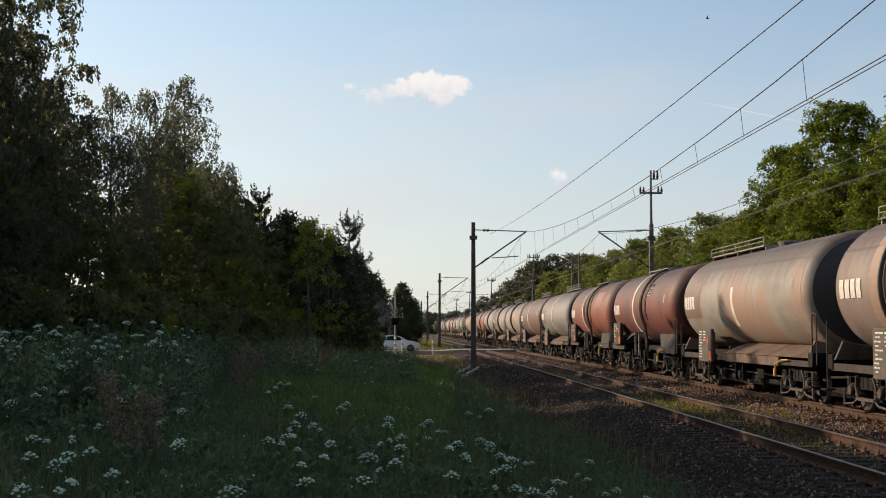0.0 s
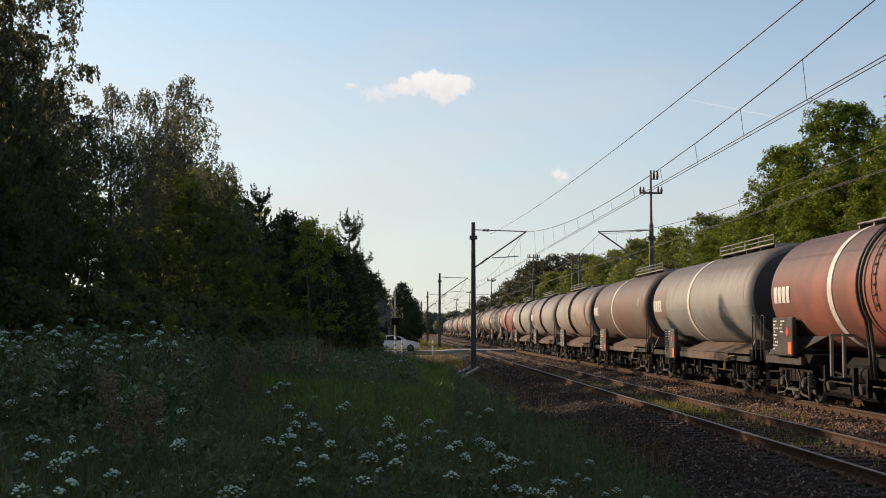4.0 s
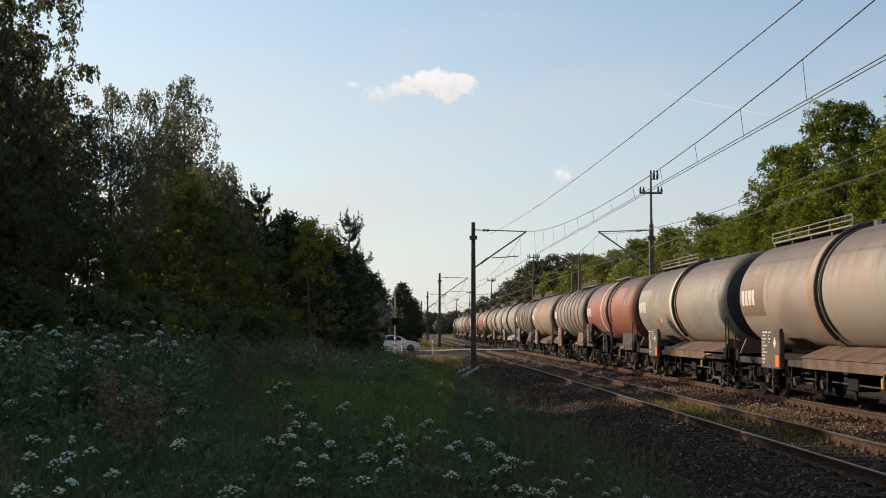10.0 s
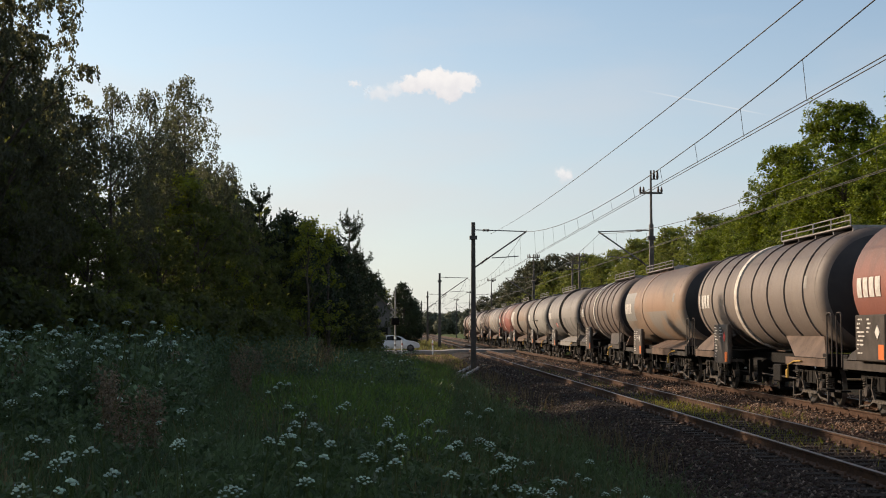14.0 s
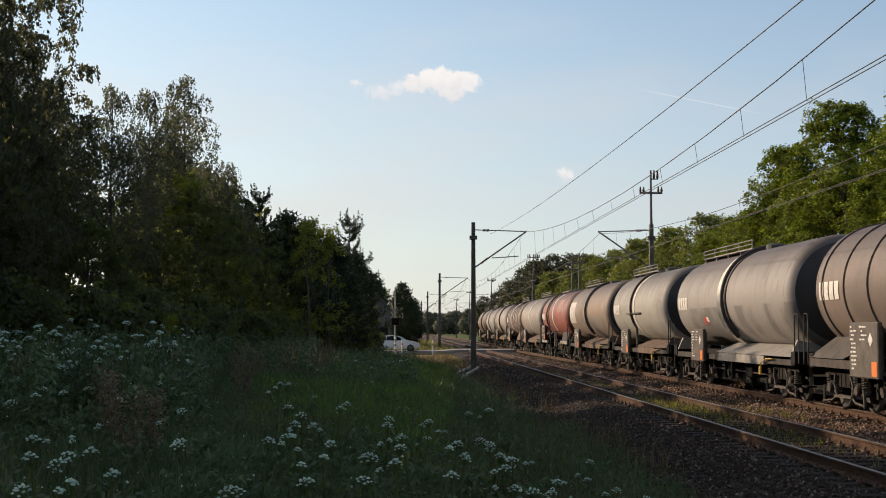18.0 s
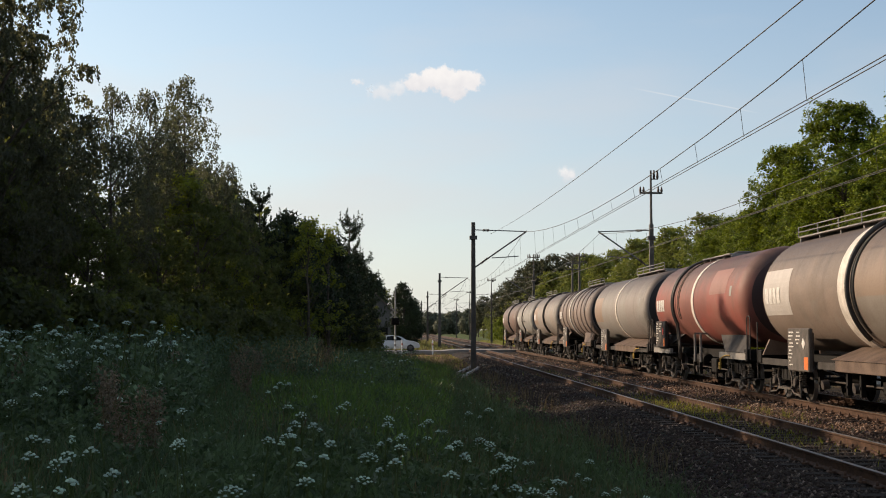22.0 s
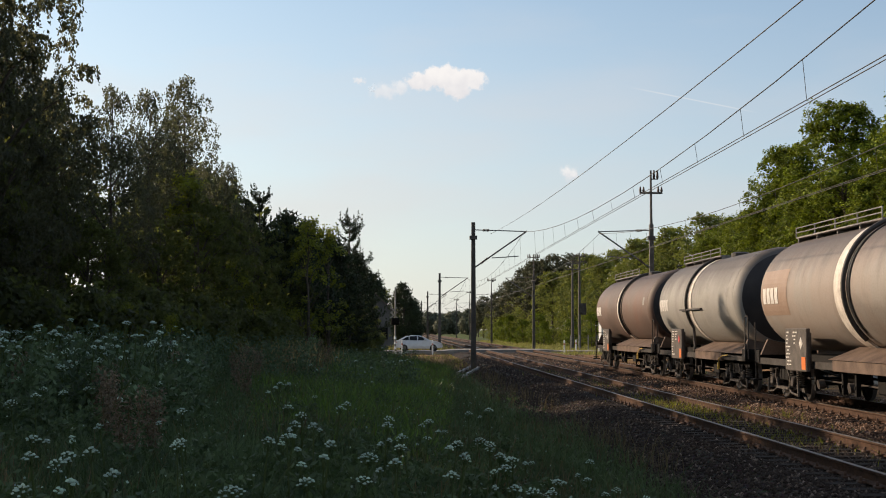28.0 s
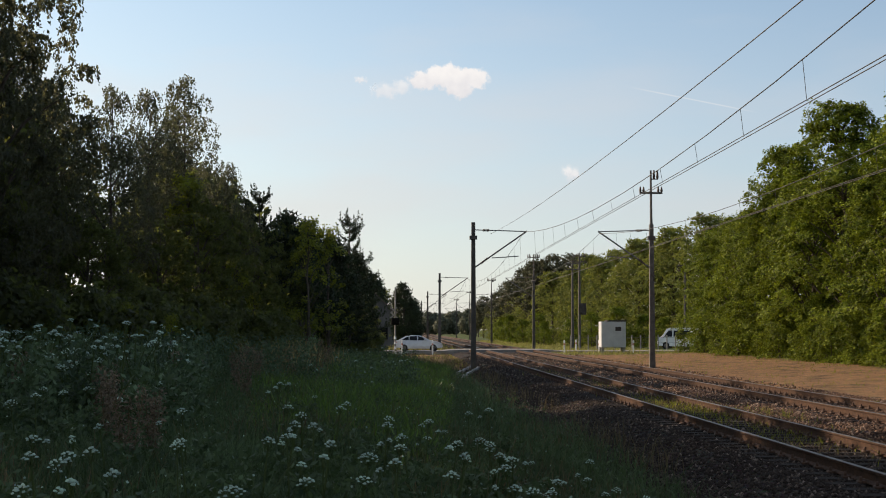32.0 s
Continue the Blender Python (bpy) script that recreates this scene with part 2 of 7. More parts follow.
# brighter, browner copy: sunlight between the tracks is put into the colour
M_SUNSTONE = Nodes("sunlit_brown_stone")
_g = M_SUNSTONE.t.nodes.new("ShaderNodeNewGeometry")
M_SUNSTONE = M_SUNSTONE.done(M_SUNSTONE.mix(0.35, M_SUNSTONE.ramp(_g.outputs["Random Per Island"], [(0.0, (0.028, 0.018, 0.013)), (0.5, (0.115, 0.068, 0.045)), (0.8, (0.27, 0.165, 0.11)), (1.0, (0.55, 0.41, 0.31))]),
                                           M_SUNSTONE.ramp(M_SUNSTONE.noise(25.0), [(0.3, (0.04, 0.025, 0.018)), (0.7, (0.19, 0.115, 0.08))])), 0.9)

M_RAIL = surface("rusty_rail", (0.032, 0.018, 0.012), (0.10, 0.052, 0.03), 9.0, 0.75, 0.2, 0.3)
M_RAILTOP = surface("worn_rail_head", (0.08, 0.066, 0.055), (0.21, 0.18, 0.155), 3.0, 0.5, 0.55, 0.05)
M_SLEEPER = surface("weathered_sleeper", (0.012, 0.0095, 0.008), (0.036, 0.028, 0.023), 5.0, 0.9, 0, 0.5, 30.0)
M_CLIP = surface("rail_fastening", (0.05, 0.03, 0.02), (0.12, 0.06, 0.035), 20.0, 0.8)
M_ASPHALT = surface("crossing_asphalt", (0.19, 0.175, 0.16), (0.31, 0.285, 0.26), 1.5, 0.85, 0, 0.4, 90.0)
M_STEEL = surface("galvanised_steel", (0.10, 0.095, 0.09), (0.2, 0.19, 0.18), 4.0, 0.6, 0.5)
M_MAST = surface("weathered_mast", (0.055, 0.048, 0.042), (0.13, 0.115, 0.1), 3.0, 0.75, 0.2)
# paler copy of the mast tone: sun on its left face put into colour
M_MASTLIT = surface("lit_weathered_mast", (0.075, 0.066, 0.058), (0.185, 0.16, 0.14), 3.0, 0.75, 0.1)
M_THIN = surface("thin_grey_wire", (0.05, 0.048, 0.046), (0.12, 0.11, 0.1), 5.0, 0.6, 0.3)
M_WIRE = surface("contact_wire", (0.03, 0.028, 0.026), (0.07, 0.06, 0.05), 5.0, 0.6, 0.5)
M_CERAMIC = surface("brown_insulator", (0.04, 0.025, 0.018), (0.09, 0.05, 0.035), 9.0, 0.6)
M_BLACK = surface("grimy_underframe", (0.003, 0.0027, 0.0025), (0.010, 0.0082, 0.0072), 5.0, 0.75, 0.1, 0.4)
# dusty tone; light glints on thin gear are put into the colour too
M_DUST_GLINT = surface("dust_and_glint_gear", (0.02, 0.017, 0.015), (0.15, 0.13, 0.112), 12.0, 0.8)
M_WHEEL = surface("wheel_steel", (0.006, 0.005, 0.0045), (0.02, 0.015, 0.012), 8.0, 0.6, 0.3)
M_TREAD = surface("bright_wheel_tread", (0.25, 0.23, 0.21), (0.4, 0.37, 0.34), 8.0, 0.35, 0.8)
M_DIRTY = surface("dirty_grey_paint", (0.03, 0.025, 0.022), (0.095, 0.08, 0.07), 3.0, 0.7)
M_SADDLE = surface("sooty_saddle_paint", (0.024, 0.021, 0.019), (0.07, 0.062, 0.056), 2.5, 0.75)
M_PALE = surface("pale_grey_paint", (0.17, 0.155, 0.14), (0.30, 0.28, 0.255), 3.0, 0.6)
M_RUSTSKIRT = surface("rust_brown_skirt", (0.07, 0.047, 0.036), (0.185, 0.13, 0.098), 1.6, 0.7)
M_PANEL = surface("dark_data_panel", (0.06, 0.053, 0.048), (0.15, 0.13, 0.115), 4.0, 0.6)
M_MARK = surface("worn_white_marking", (0.45, 0.42, 0.38), (0.78, 0.75, 0.70), 7.0, 0.6)
M_ORANGE = surface("orange_plate", (0.62, 0.13, 0.02), (0.8, 0.2, 0.03), 9.0, 0.5)
M_RED = surface("red_marking", (0.5, 0.03, 0.02), (0.66, 0.06, 0.05), 9.0, 0.5)
M_YELLOW = surface("yellow_brake_part", (0.38, 0.22, 0.03), (0.58, 0.36, 0.05), 9.0, 0.6)
M_RAILING = surface("grey_walkway_rail", (0.16, 0.15, 0.14), (0.34, 0.32, 0.3), 6.0, 0.6, 0.3)
M_HOOPW = surface("white_tank_band", (0.42, 0.36, 0.3), (0.78, 0.72, 0.64), 4.0, 0.6)
M_HOOPD = surface("black_vent_pipe", (0.02, 0.017, 0.015), (0.06, 0.05, 0.045), 6.0, 0.55)
M_REDFADE = surface("faded_red_band", (0.34, 0.12, 0.09), (0.46, 0.22, 0.17), 9.0, 0.6)
M_WHITE = surface("white_paint", (0.62, 0.62, 0.61), (0.82, 0.82, 0.81), 2.0, 0.5)
M_GREYBOX = surface("pale_cabinet_paint", (0.5, 0.5, 0.5), (0.64, 0.64, 0.63), 1.5, 0.6)
M_BARK = surface("tree_bark", (0.03, 0.024, 0.018), (0.11, 0.085, 0.062), 6.0, 0.9, 0, 0.8, 25.0)
M_BIRCH = Nodes("birch_bark")
M_BIRCH = M_BIRCH.done(M_BIRCH.ramp(M_BIRCH.noise(3.0, 4.0, 0.6, (1, 1, 5)), [(0.42, (0.05, 0.045, 0.04)), (0.5, (0.5, 0.47, 0.43))]), 0.8)
M_LEAF_R = leaf_material("hornbeam_leaf", (0.035, 0.054, 0.009), (0.225, 0.275, 0.03), (0.30, 0.36, 0.02), 0.22, 0.08)
# low birch leaf tone: part of the canopy's shade is put into the colour
M_LEAF_B = leaf_material("shade_toned_birch_leaf", (0.028, 0.031, 0.027), (0.078, 0.082, 0.062), (0.25, 0.25, 0.09), 0.5)
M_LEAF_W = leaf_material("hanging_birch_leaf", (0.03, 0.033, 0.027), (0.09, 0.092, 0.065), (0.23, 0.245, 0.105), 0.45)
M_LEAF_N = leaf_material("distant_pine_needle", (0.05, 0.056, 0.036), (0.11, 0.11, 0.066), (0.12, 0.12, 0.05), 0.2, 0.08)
# the shrubs' inner shade is likewise put into a low leaf colour
M_LEAF_D = leaf_material("shade_toned_shrub_leaf", (0.024, 0.03, 0.019), (0.08, 0.094, 0.048), (0.30, 0.34, 0.06), 0.55)
M_LEAF_Y = leaf_material("bright_maple_leaf", (0.06, 0.08, 0.012), (0.15, 0.175, 0.027), (0.42, 0.44, 0.035), 0.55)
# distance haze is put into the colour: paler, greyer leaves
M_LEAF_H = leaf_material("haze_toned_leaf", (0.09, 0.102, 0.078), (0.165, 0.18, 0.13), (0.2, 0.21, 0.13), 0.4)
M_NEEDLE = leaf_material("pine_needle", (0.016, 0.026, 0.012), (0.045, 0.062, 0.03), (0.06, 0.08, 0.02), 0.15)
# brightened leaf tone carries the haze over the far trees
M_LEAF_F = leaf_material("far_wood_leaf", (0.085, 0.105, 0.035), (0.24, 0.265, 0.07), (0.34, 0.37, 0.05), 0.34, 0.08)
M_VERGE = leaf_material("sunlit_verge_grass", (0.14, 0.15, 0.045), (0.34, 0.33, 0.13), (0.4, 0.38, 0.1), 0.4, 0.08)
M_GRASS = leaf_material("meadow_grass", (0.040, 0.071, 0.041), (0.110, 0.158, 0.086), (0.12, 0.18, 0.03), 0.35)
M_FRESH = leaf_material("fresh_grass", (0.06, 0.118, 0.028), (0.155, 0.245, 0.06), (0.18, 0.29, 0.035), 0.4)
M_WEED = leaf_material("nettle_leaf", (0.052, 0.088, 0.052), (0.115, 0.17, 0.10), (0.12, 0.18, 0.05), 0.3)
M_DRYGRASS = leaf_material("dry_grass", (0.08, 0.065, 0.035), (0.2, 0.16, 0.085), (0.2, 0.15, 0.07), 0.3)
M_STRAW = leaf_material("straw_plume", (0.24, 0.19, 0.085), (0.5, 0.4, 0.19), (0.45, 0.33, 0.12), 0.4)
M_UMBEL = leaf_material("white_umbel", (0.24, 0.345, 0.295), (0.48, 0.635, 0.55), (0.45, 0.52, 0.42), 0.2)
M_STEM = leaf_material("umbel_stem", (0.05, 0.075, 0.025), (0.09, 0.13, 0.045), (0.1, 0.16, 0.03), 0.2)
for _m in (M_BLACK, M_WHEEL, M_DIRTY, M_RUSTSKIRT, M_SADDLE, M_PANEL, M_DUST_GLINT, M_SLEEPER, M_STONE, M_SUNSTONE, M_BALLAST, M_RAIL, M_GROUND):
    _m.node_tree.nodes["Principled BSDF"].inputs["Specular IOR Level"].default_value = 0.18
M_GLASS = Nodes("car_glass")
M_GLASS = M_GLASS.done((0.012, 0.014, 0.016), 0.06)
M_CARPAINT = Nodes("silver_car_paint")
M_CARPAINT.bsdf.inputs["Coat Weight"].default_value = 0.6
M_CARPAINT = M_CARPAINT.done(M_CARPAINT.ramp(M_CARPAINT.noise(4.0), [(0.3, (0.50, 0.51, 0.53)), (0.7, (0.58, 0.59, 0.61))]), 0.3, 0.35)
M_TYRE = surface("tyre_rubber", (0.012, 0.012, 0.012), (0.03, 0.03, 0.03), 8.0, 0.85)
M_PLASTER = surface("house_plaster", (0.08, 0.078, 0.078), (0.14, 0.136, 0.132), 0.8, 0.9)
M_ROOF = surface("house_roof", (0.06, 0.05, 0.045), (0.13, 0.1, 0.085), 3.0, 0.85)


# ---- ground ----
def ground_z(x, y):
    """Height of the land: a meadow bank beside the camera, level ground by the tracks."""
    base = -0.42
    side = min(1.0, max(0.0, (2.9 - x) / 4.2))
    bank = side * side * (3 - 2 * side) * 0.58 + max(0.0, min(1.0, (-1.0 - x) / 8.0)) * 0.25
    fade = min(1.0, max(0.0, (104.0 - y) / 30.0))
    lump = 0.10 * noise.noise(Vector((x * 0.25, y * 0.16, 3.0))) + 0.05 * noise.noise(Vector((x * 0.8, y * 0.5, 8.0)))
    z = base + (bank + lump * side) * fade
    if x > 12.4:
        k = min(1.0, (x - 12.4) / 1.5)
        z = base + 0.16 * k + 0.30 * min(1.0, max(0.0, (x - 17.0) / 5.0)) * min(1.0, max(0.0, (112.0 - y) / 10.0)) + 0.05 * noise.noise(Vector((x * 0.6, y * 0.4, 5.0))) * k
    return z


def land():
    xs = sorted({*[round(v, 2) for v in np.arange(-40, 48, 0.8)], -3000, -1200, -500, -220, -120, -70, -50, 55, 75, 120, 220, 500, 1200, 3000})
    ys = sorted({*[round(v, 2) for v in np.arange(-24, 170, 1.2)], -1500, -400, -120, -60, -35, 185, 205, 240, 300, 400, 600, 900, 1500, 3500})
    verts = [(x, y, ground_z(x, y)) for y in ys for x in xs]
    w = len(xs)
    faces = [(j * w + i, j * w + i + 1, (j + 1) * w + i + 1, (j + 1) * w + i) for j in range(len(ys) - 1) for i in range(w - 1)]
    me = raw_mesh("ground", verts, faces)
    me.polygons.foreach_set("use_smooth", np.ones(len(faces), dtype=bool))
    return tagged(put("ground", me, M_GROUND), "grassy and bare earth ground beside the railway", "ground", kind="structure")


land()


# ---- tracks ----
def ballast(name, xc, label):
    bm = bmesh.new()
    prism(bm, [(xc - 3.0, -0.60), (xc - 1.75, -0.20), (xc + 1.75, -0.20), (xc + 3.0, -0.60)], -30, 900)
    tagged(part(name, bm, M_BALLAST), label, "ballast", kind="structure")


ballast("trackbed", TRACK_A, "dark stone ballast bed of the empty track")
ballast("trackbed", TRACK_B + 0.02, "brown stone ballast bed under the train")

RAIL_FOOT = [(-0.07, -0.17), (0.07, -0.17), (0.07, -0.155), (0.012, -0.13), (0.012, -0.045), (0.036, -0.03), (0.036, -0.004), (-0.036, -0.004), (-0.036, -0.03), (-0.012, -0.045), (-0.012, -0.13), (-0.07, -0.155)]


def rail_mesh(length):
    bm = bmesh.new()
    prism(bm, RAIL_FOOT, 0, length)
    me = bpy.data.meshes.new("rail")
    bm.to_mesh(me)
    bm.free()
    return me


def head_mesh(length):
    bm = bmesh.new()
    prism(bm, [(-0.034, -0.004), (0.034, -0.004), (0.034, 0.0), (0.026, 0.004), (-0.026, 0.004), (-0.034, 0.0)], 0, length)
    me = bpy.data.meshes.new("rail_head")
    bm.to_mesh(me)
    bm.free()
    return me


RAIL_ME, HEAD_ME = rail_mesh(930), head_mesh(930)


def sleeper_mesh():
    bm = bmesh.new()
    box(bm, -1.28, 1.28, -0.125, 0.125, -0.33, -0.172, 0.012)
    me = bpy.data.meshes.new("sleeper")
    bm.to_mesh(me)
    bm.free()
    return me


def clip_mesh():
    bm = bmesh.new()
    for side in (-1, 1):
        box(bm, side * 0.10 - 0.045, side * 0.10 + 0.045, -0.07, 0.07, -0.172, -0.14)
        tube(bm, [(side * 0.11, 0, -0.15), (side * 0.11, 0, -0.085)], 0.02, 6)
    me = bpy.data.meshes.new("clip")
    bm.to_mesh(me)
    bm.free()
    return me


SLEEPER_ME, CLIP_ME = sleeper_mesh(), clip_mesh()


def track(xc, label, first, count):
    t = tagged(empty("railway_track", pose(xc, 0, 0)), label, "track", kind="structure")
    for s in (-0.5, 0.5):
        r = put("rail", RAIL_ME, M_RAIL, t, "rust-brown steel rail", pose(s * GAUGE, -30, 0))
        put("rail_head", HEAD_ME, M_RAILTOP, r, "polished running surface")
    for k in range(count):
        y = first + 0.6 * k
        put("sleeper", SLEEPER_ME, M_SLEEPER, t, "", pose(random.uniform(-0.02, 0.02), y + random.uniform(-0.02, 0.02), 0, 0, 0, random.uniform(-0.6, 0.6)))
    return t


track(TRACK_A, "empty railway track with rusty rails and weathered sleepers", 14, 165)
track(TRACK_B, "railway track with rust-brown rails under the train", 22, 150)


# ---- the train ----
RAD, AXIS_Z = 1.43, 2.65


def bogie_meshes():
    out = {}
    bm = bmesh.new()
    # side frame: a beam that arches over each axle box and sags between them
    prism(bm, [(-1.42, 0.70), (-1.42, 0.84), (-1.2, 0.92), (-0.62, 0.92), (-0.4, 0.80), (0.4, 0.80), (0.62, 0.92), (1.2, 0.92), (1.42, 0.84), (1.42, 0.70), (1.2, 0.74), (0.6, 0.74), (0.42, 0.50), (-0.42, 0.50), (-0.6, 0.74), (-1.2, 0.74)],
          -0.06, 0.06, Matrix.Rotation(radians(90), 4, "Z"))
    for s in (-0.9, 0.9):
        box(bm, -0.10, 0.10, s - 0.13, s + 0.13, 0.34, 0.62, 0.02)
        box(bm, -0.08, 0.10, s - 0.40, s + 0.40, 0.34, 0.385, 0.01)
        for q in (-0.15, 0.15):
            box(bm, -0.07, 0.07, s + q - 0.02, s + q + 0.02, 0.36, 0.78)
    for q in (-0.3, 0.0, 0.3):
        box(bm, -0.075, 0.075, q - 0.02, q + 0.02, 0.52, 0.78)
    out["side_frame"] = bm
    bm = bmesh.new()
    turns = [(0.085 * math.cos(a), 0.085 * math.sin(a), 0.40 + 0.052 * a / 6.2832) for a in np.arange(0, 6.2832 * 6.2, 0.6283)]
    tube(bm, turns, 0.017, 5)
    tube(bm, [(0, 0, 0.38), (0, 0, 0.41)], 0.105, 10)
    tube(bm, [(0, 0, 0.715), (0, 0, 0.75)], 0.105, 10)
    out["coil_spring"] = bm
    bm = bmesh.new()
    lathe(bm, [(0.0, 0.0), (0.10, 0.0), (0.12, 0.03), (0.12, 0.10), (0.0, 0.10)], 14, Matrix.Rotation(radians(90), 4, "Z"))
    bmesh.ops.recalc_face_normals(bm, faces=bm.faces[:])
    out["axle_box"] = bm
    bm = bmesh.new()
    box(bm, -0.95, 0.95, -0.2, 0.2, 0.62, 0.9, 0.03)
    box(bm, -1.0, 1.0, -1.2, -1.1, 0.66, 0.78)
    box(bm, -1.0, 1.0, 1.1, 1.2, 0.66, 0.78)
    out["bolster"] = bm
    bm = bmesh.new()
    for s in (-1, 1):
        w = Matrix.Rotation(radians(90), 4, "Z")
        lathe(bm, [(0.0, 0.70 * s), (0.2, 0.70 * s), (0.36, 0.735 * s), (0.40, 0.70 * s), (0.455, 0.70 * s), (0.46, 0.80 * s), (0.44, 0.81 * s), (0.36, 0.775 * s), (0.15, 0.80 * s), (0.0, 0.80 * s)], 24, w)
    tube(bm, [(-1.0, 0, 0), (1.0, 0, 0)], 0.075, 10)
    bmesh.ops.recalc_face_normals(bm, faces=bm.faces[:])
    out["wheelset"] = bm
    bm = bmesh.new()
    box(bm, -0.06, 0.06, -0.55, 0.55, 0.27, 0.33)
    for q in (-1, 1):
        tube(bm, [(0, q * 0.5, 0.3), (0.02, q * 0.62, 0.55), (0.04, q * 0.5, 0.78)], 0.035, 5)
        tube(bm, [(0.03, q * 1.3, 0.16), (0.03, q * 0.75, 0.2), (0.02, q * 0.5, 0.3)], 0.026, 5)
        tube(bm, [(0.03, q * 1.34, 0.12), (0.03, q * 1.3, 0.5)], 0.03, 5)
    out["brake_rigging"] = bm
    res = {}
    for k, bm in out.items():
        me = bpy.data.meshes.new(k)
        bm.to_mesh(me)
        bm.free()
        if k == "wheelset":
            spare = me
        # the rigging's pale tone stands in for highlights along its thin bars
        me.materials.append({"side_frame": M_BLACK, "bolster": M_BLACK, "wheelset": M_WHEEL, "brake_rigging": M_DUST_GLINT, "axle_box": M_DIRTY, "coil_spring": M_DUST_GLINT}[k])
        res[k] = me
    spare.materials.append(M_TREAD)
    for p in spare.polygons:
        if math.hypot(p.center.y, p.center.z) > 0.43 and abs(p.center.x) > 0.73:
            p.material_index = 1
    return res


BOGIE = bogie_meshes()
SHARED = {}
WHEELSETS = []


def shared(key, build, material):
    if key not in SHARED:
        bm = bmesh.new()
        build(bm)
        me = bpy.data.meshes.new(key[0] if isinstance(key, tuple) else key)
        bm.to_mesh(me)
        bm.free()
        me.materials.append(material)
        SHARED[key] = me
    return SHARED[key]


def bogie(parent, y):
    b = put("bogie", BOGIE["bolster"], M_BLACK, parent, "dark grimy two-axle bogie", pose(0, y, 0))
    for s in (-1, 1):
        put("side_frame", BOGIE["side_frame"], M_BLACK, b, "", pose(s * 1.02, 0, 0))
        for q in (-0.9, 0.9):
            put("axle_box", BOGIE["axle_box"], M_DIRTY, b, "", pose(s * 1.17, q, 0.47, 0, 0, 0 if s > 0 else 180))
    for q in (-1.18, -0.62, 0.62, 1.18):
        put("coil_spring", BOGIE["coil_spring"], M_DUST_GLINT, b, "dusty coil spring", pose(-1.03, q, 0))
    for s in (-1, 1):
        put("brake_rigging", BOGIE["brake_rigging"], M_DIRTY, b, "", pose(s * 1.1, 0, 0, 0, 0, 0 if s > 0 else 180))
    for s in (-0.9, 0.9):
        w = put("wheelset", BOGIE["wheelset"], M_WHEEL, b, "steel wheels on one axle", pose(0, s, 0.46))
        WHEELSETS.append((w, s))
    return b


def arc_points(y, r, a0, a1, n=28):
    """Points round the tank at y; angle 0 is the top, positive turns to the camera's side (-x)."""
    return [(-r * math.sin(radians(a0 + (a1 - a0) * k / n)), y, AXIS_Z + r * math.cos(radians(a0 + (a1 - a0) * k / n))) for k in range(n + 1)]


def strip_on_tank(bm, y0, y1, a0, a1, r, n=10):
    """A thin curved plate lying on the tank's side."""
    rows = []
    for k in range(n + 1):
        a = radians(a0 + (a1 - a0) * k / n)
        p = (-r * math.sin(a), AXIS_Z + r * math.cos(a))
        rows.append((bm.verts.new((p[0], y0, p[1])), bm.verts.new((p[0], y1, p[1]))))
    for u, v in zip(rows, rows[1:]):
        bm.faces.new((u[0], u[1], v[1], v[0]))
    bmesh.ops.recalc_face_normals(bm, faces=bm.faces[:])


def band(bm, y, w, r_in, r_out):
    lathe(bm, [(r_in, y - w / 2), (r_out, y - w / 2), (r_out, y + w / 2), (r_in, y + w / 2)], 64, Matrix.Translation((0, 0, AXIS_Z)))
    bmesh.ops.recalc_face_normals(bm, faces=bm.faces[:])


def plain_logo(parent, y, z_angle, size, material):
    """Four plain shapes in a row, standing for a maker's mark."""
    h = size * 36
    for k in range(4):
        bm = bmesh.new()
        w = size * 0.62
        y1 = y - k * size * 0.8
        strip_on_tank(bm, y1 - w, y1, z_angle - h / 2, z_angle + h / 2, RAD + 0.014)
        part("mark_block", bm, material, parent, "plain white block of the mark")


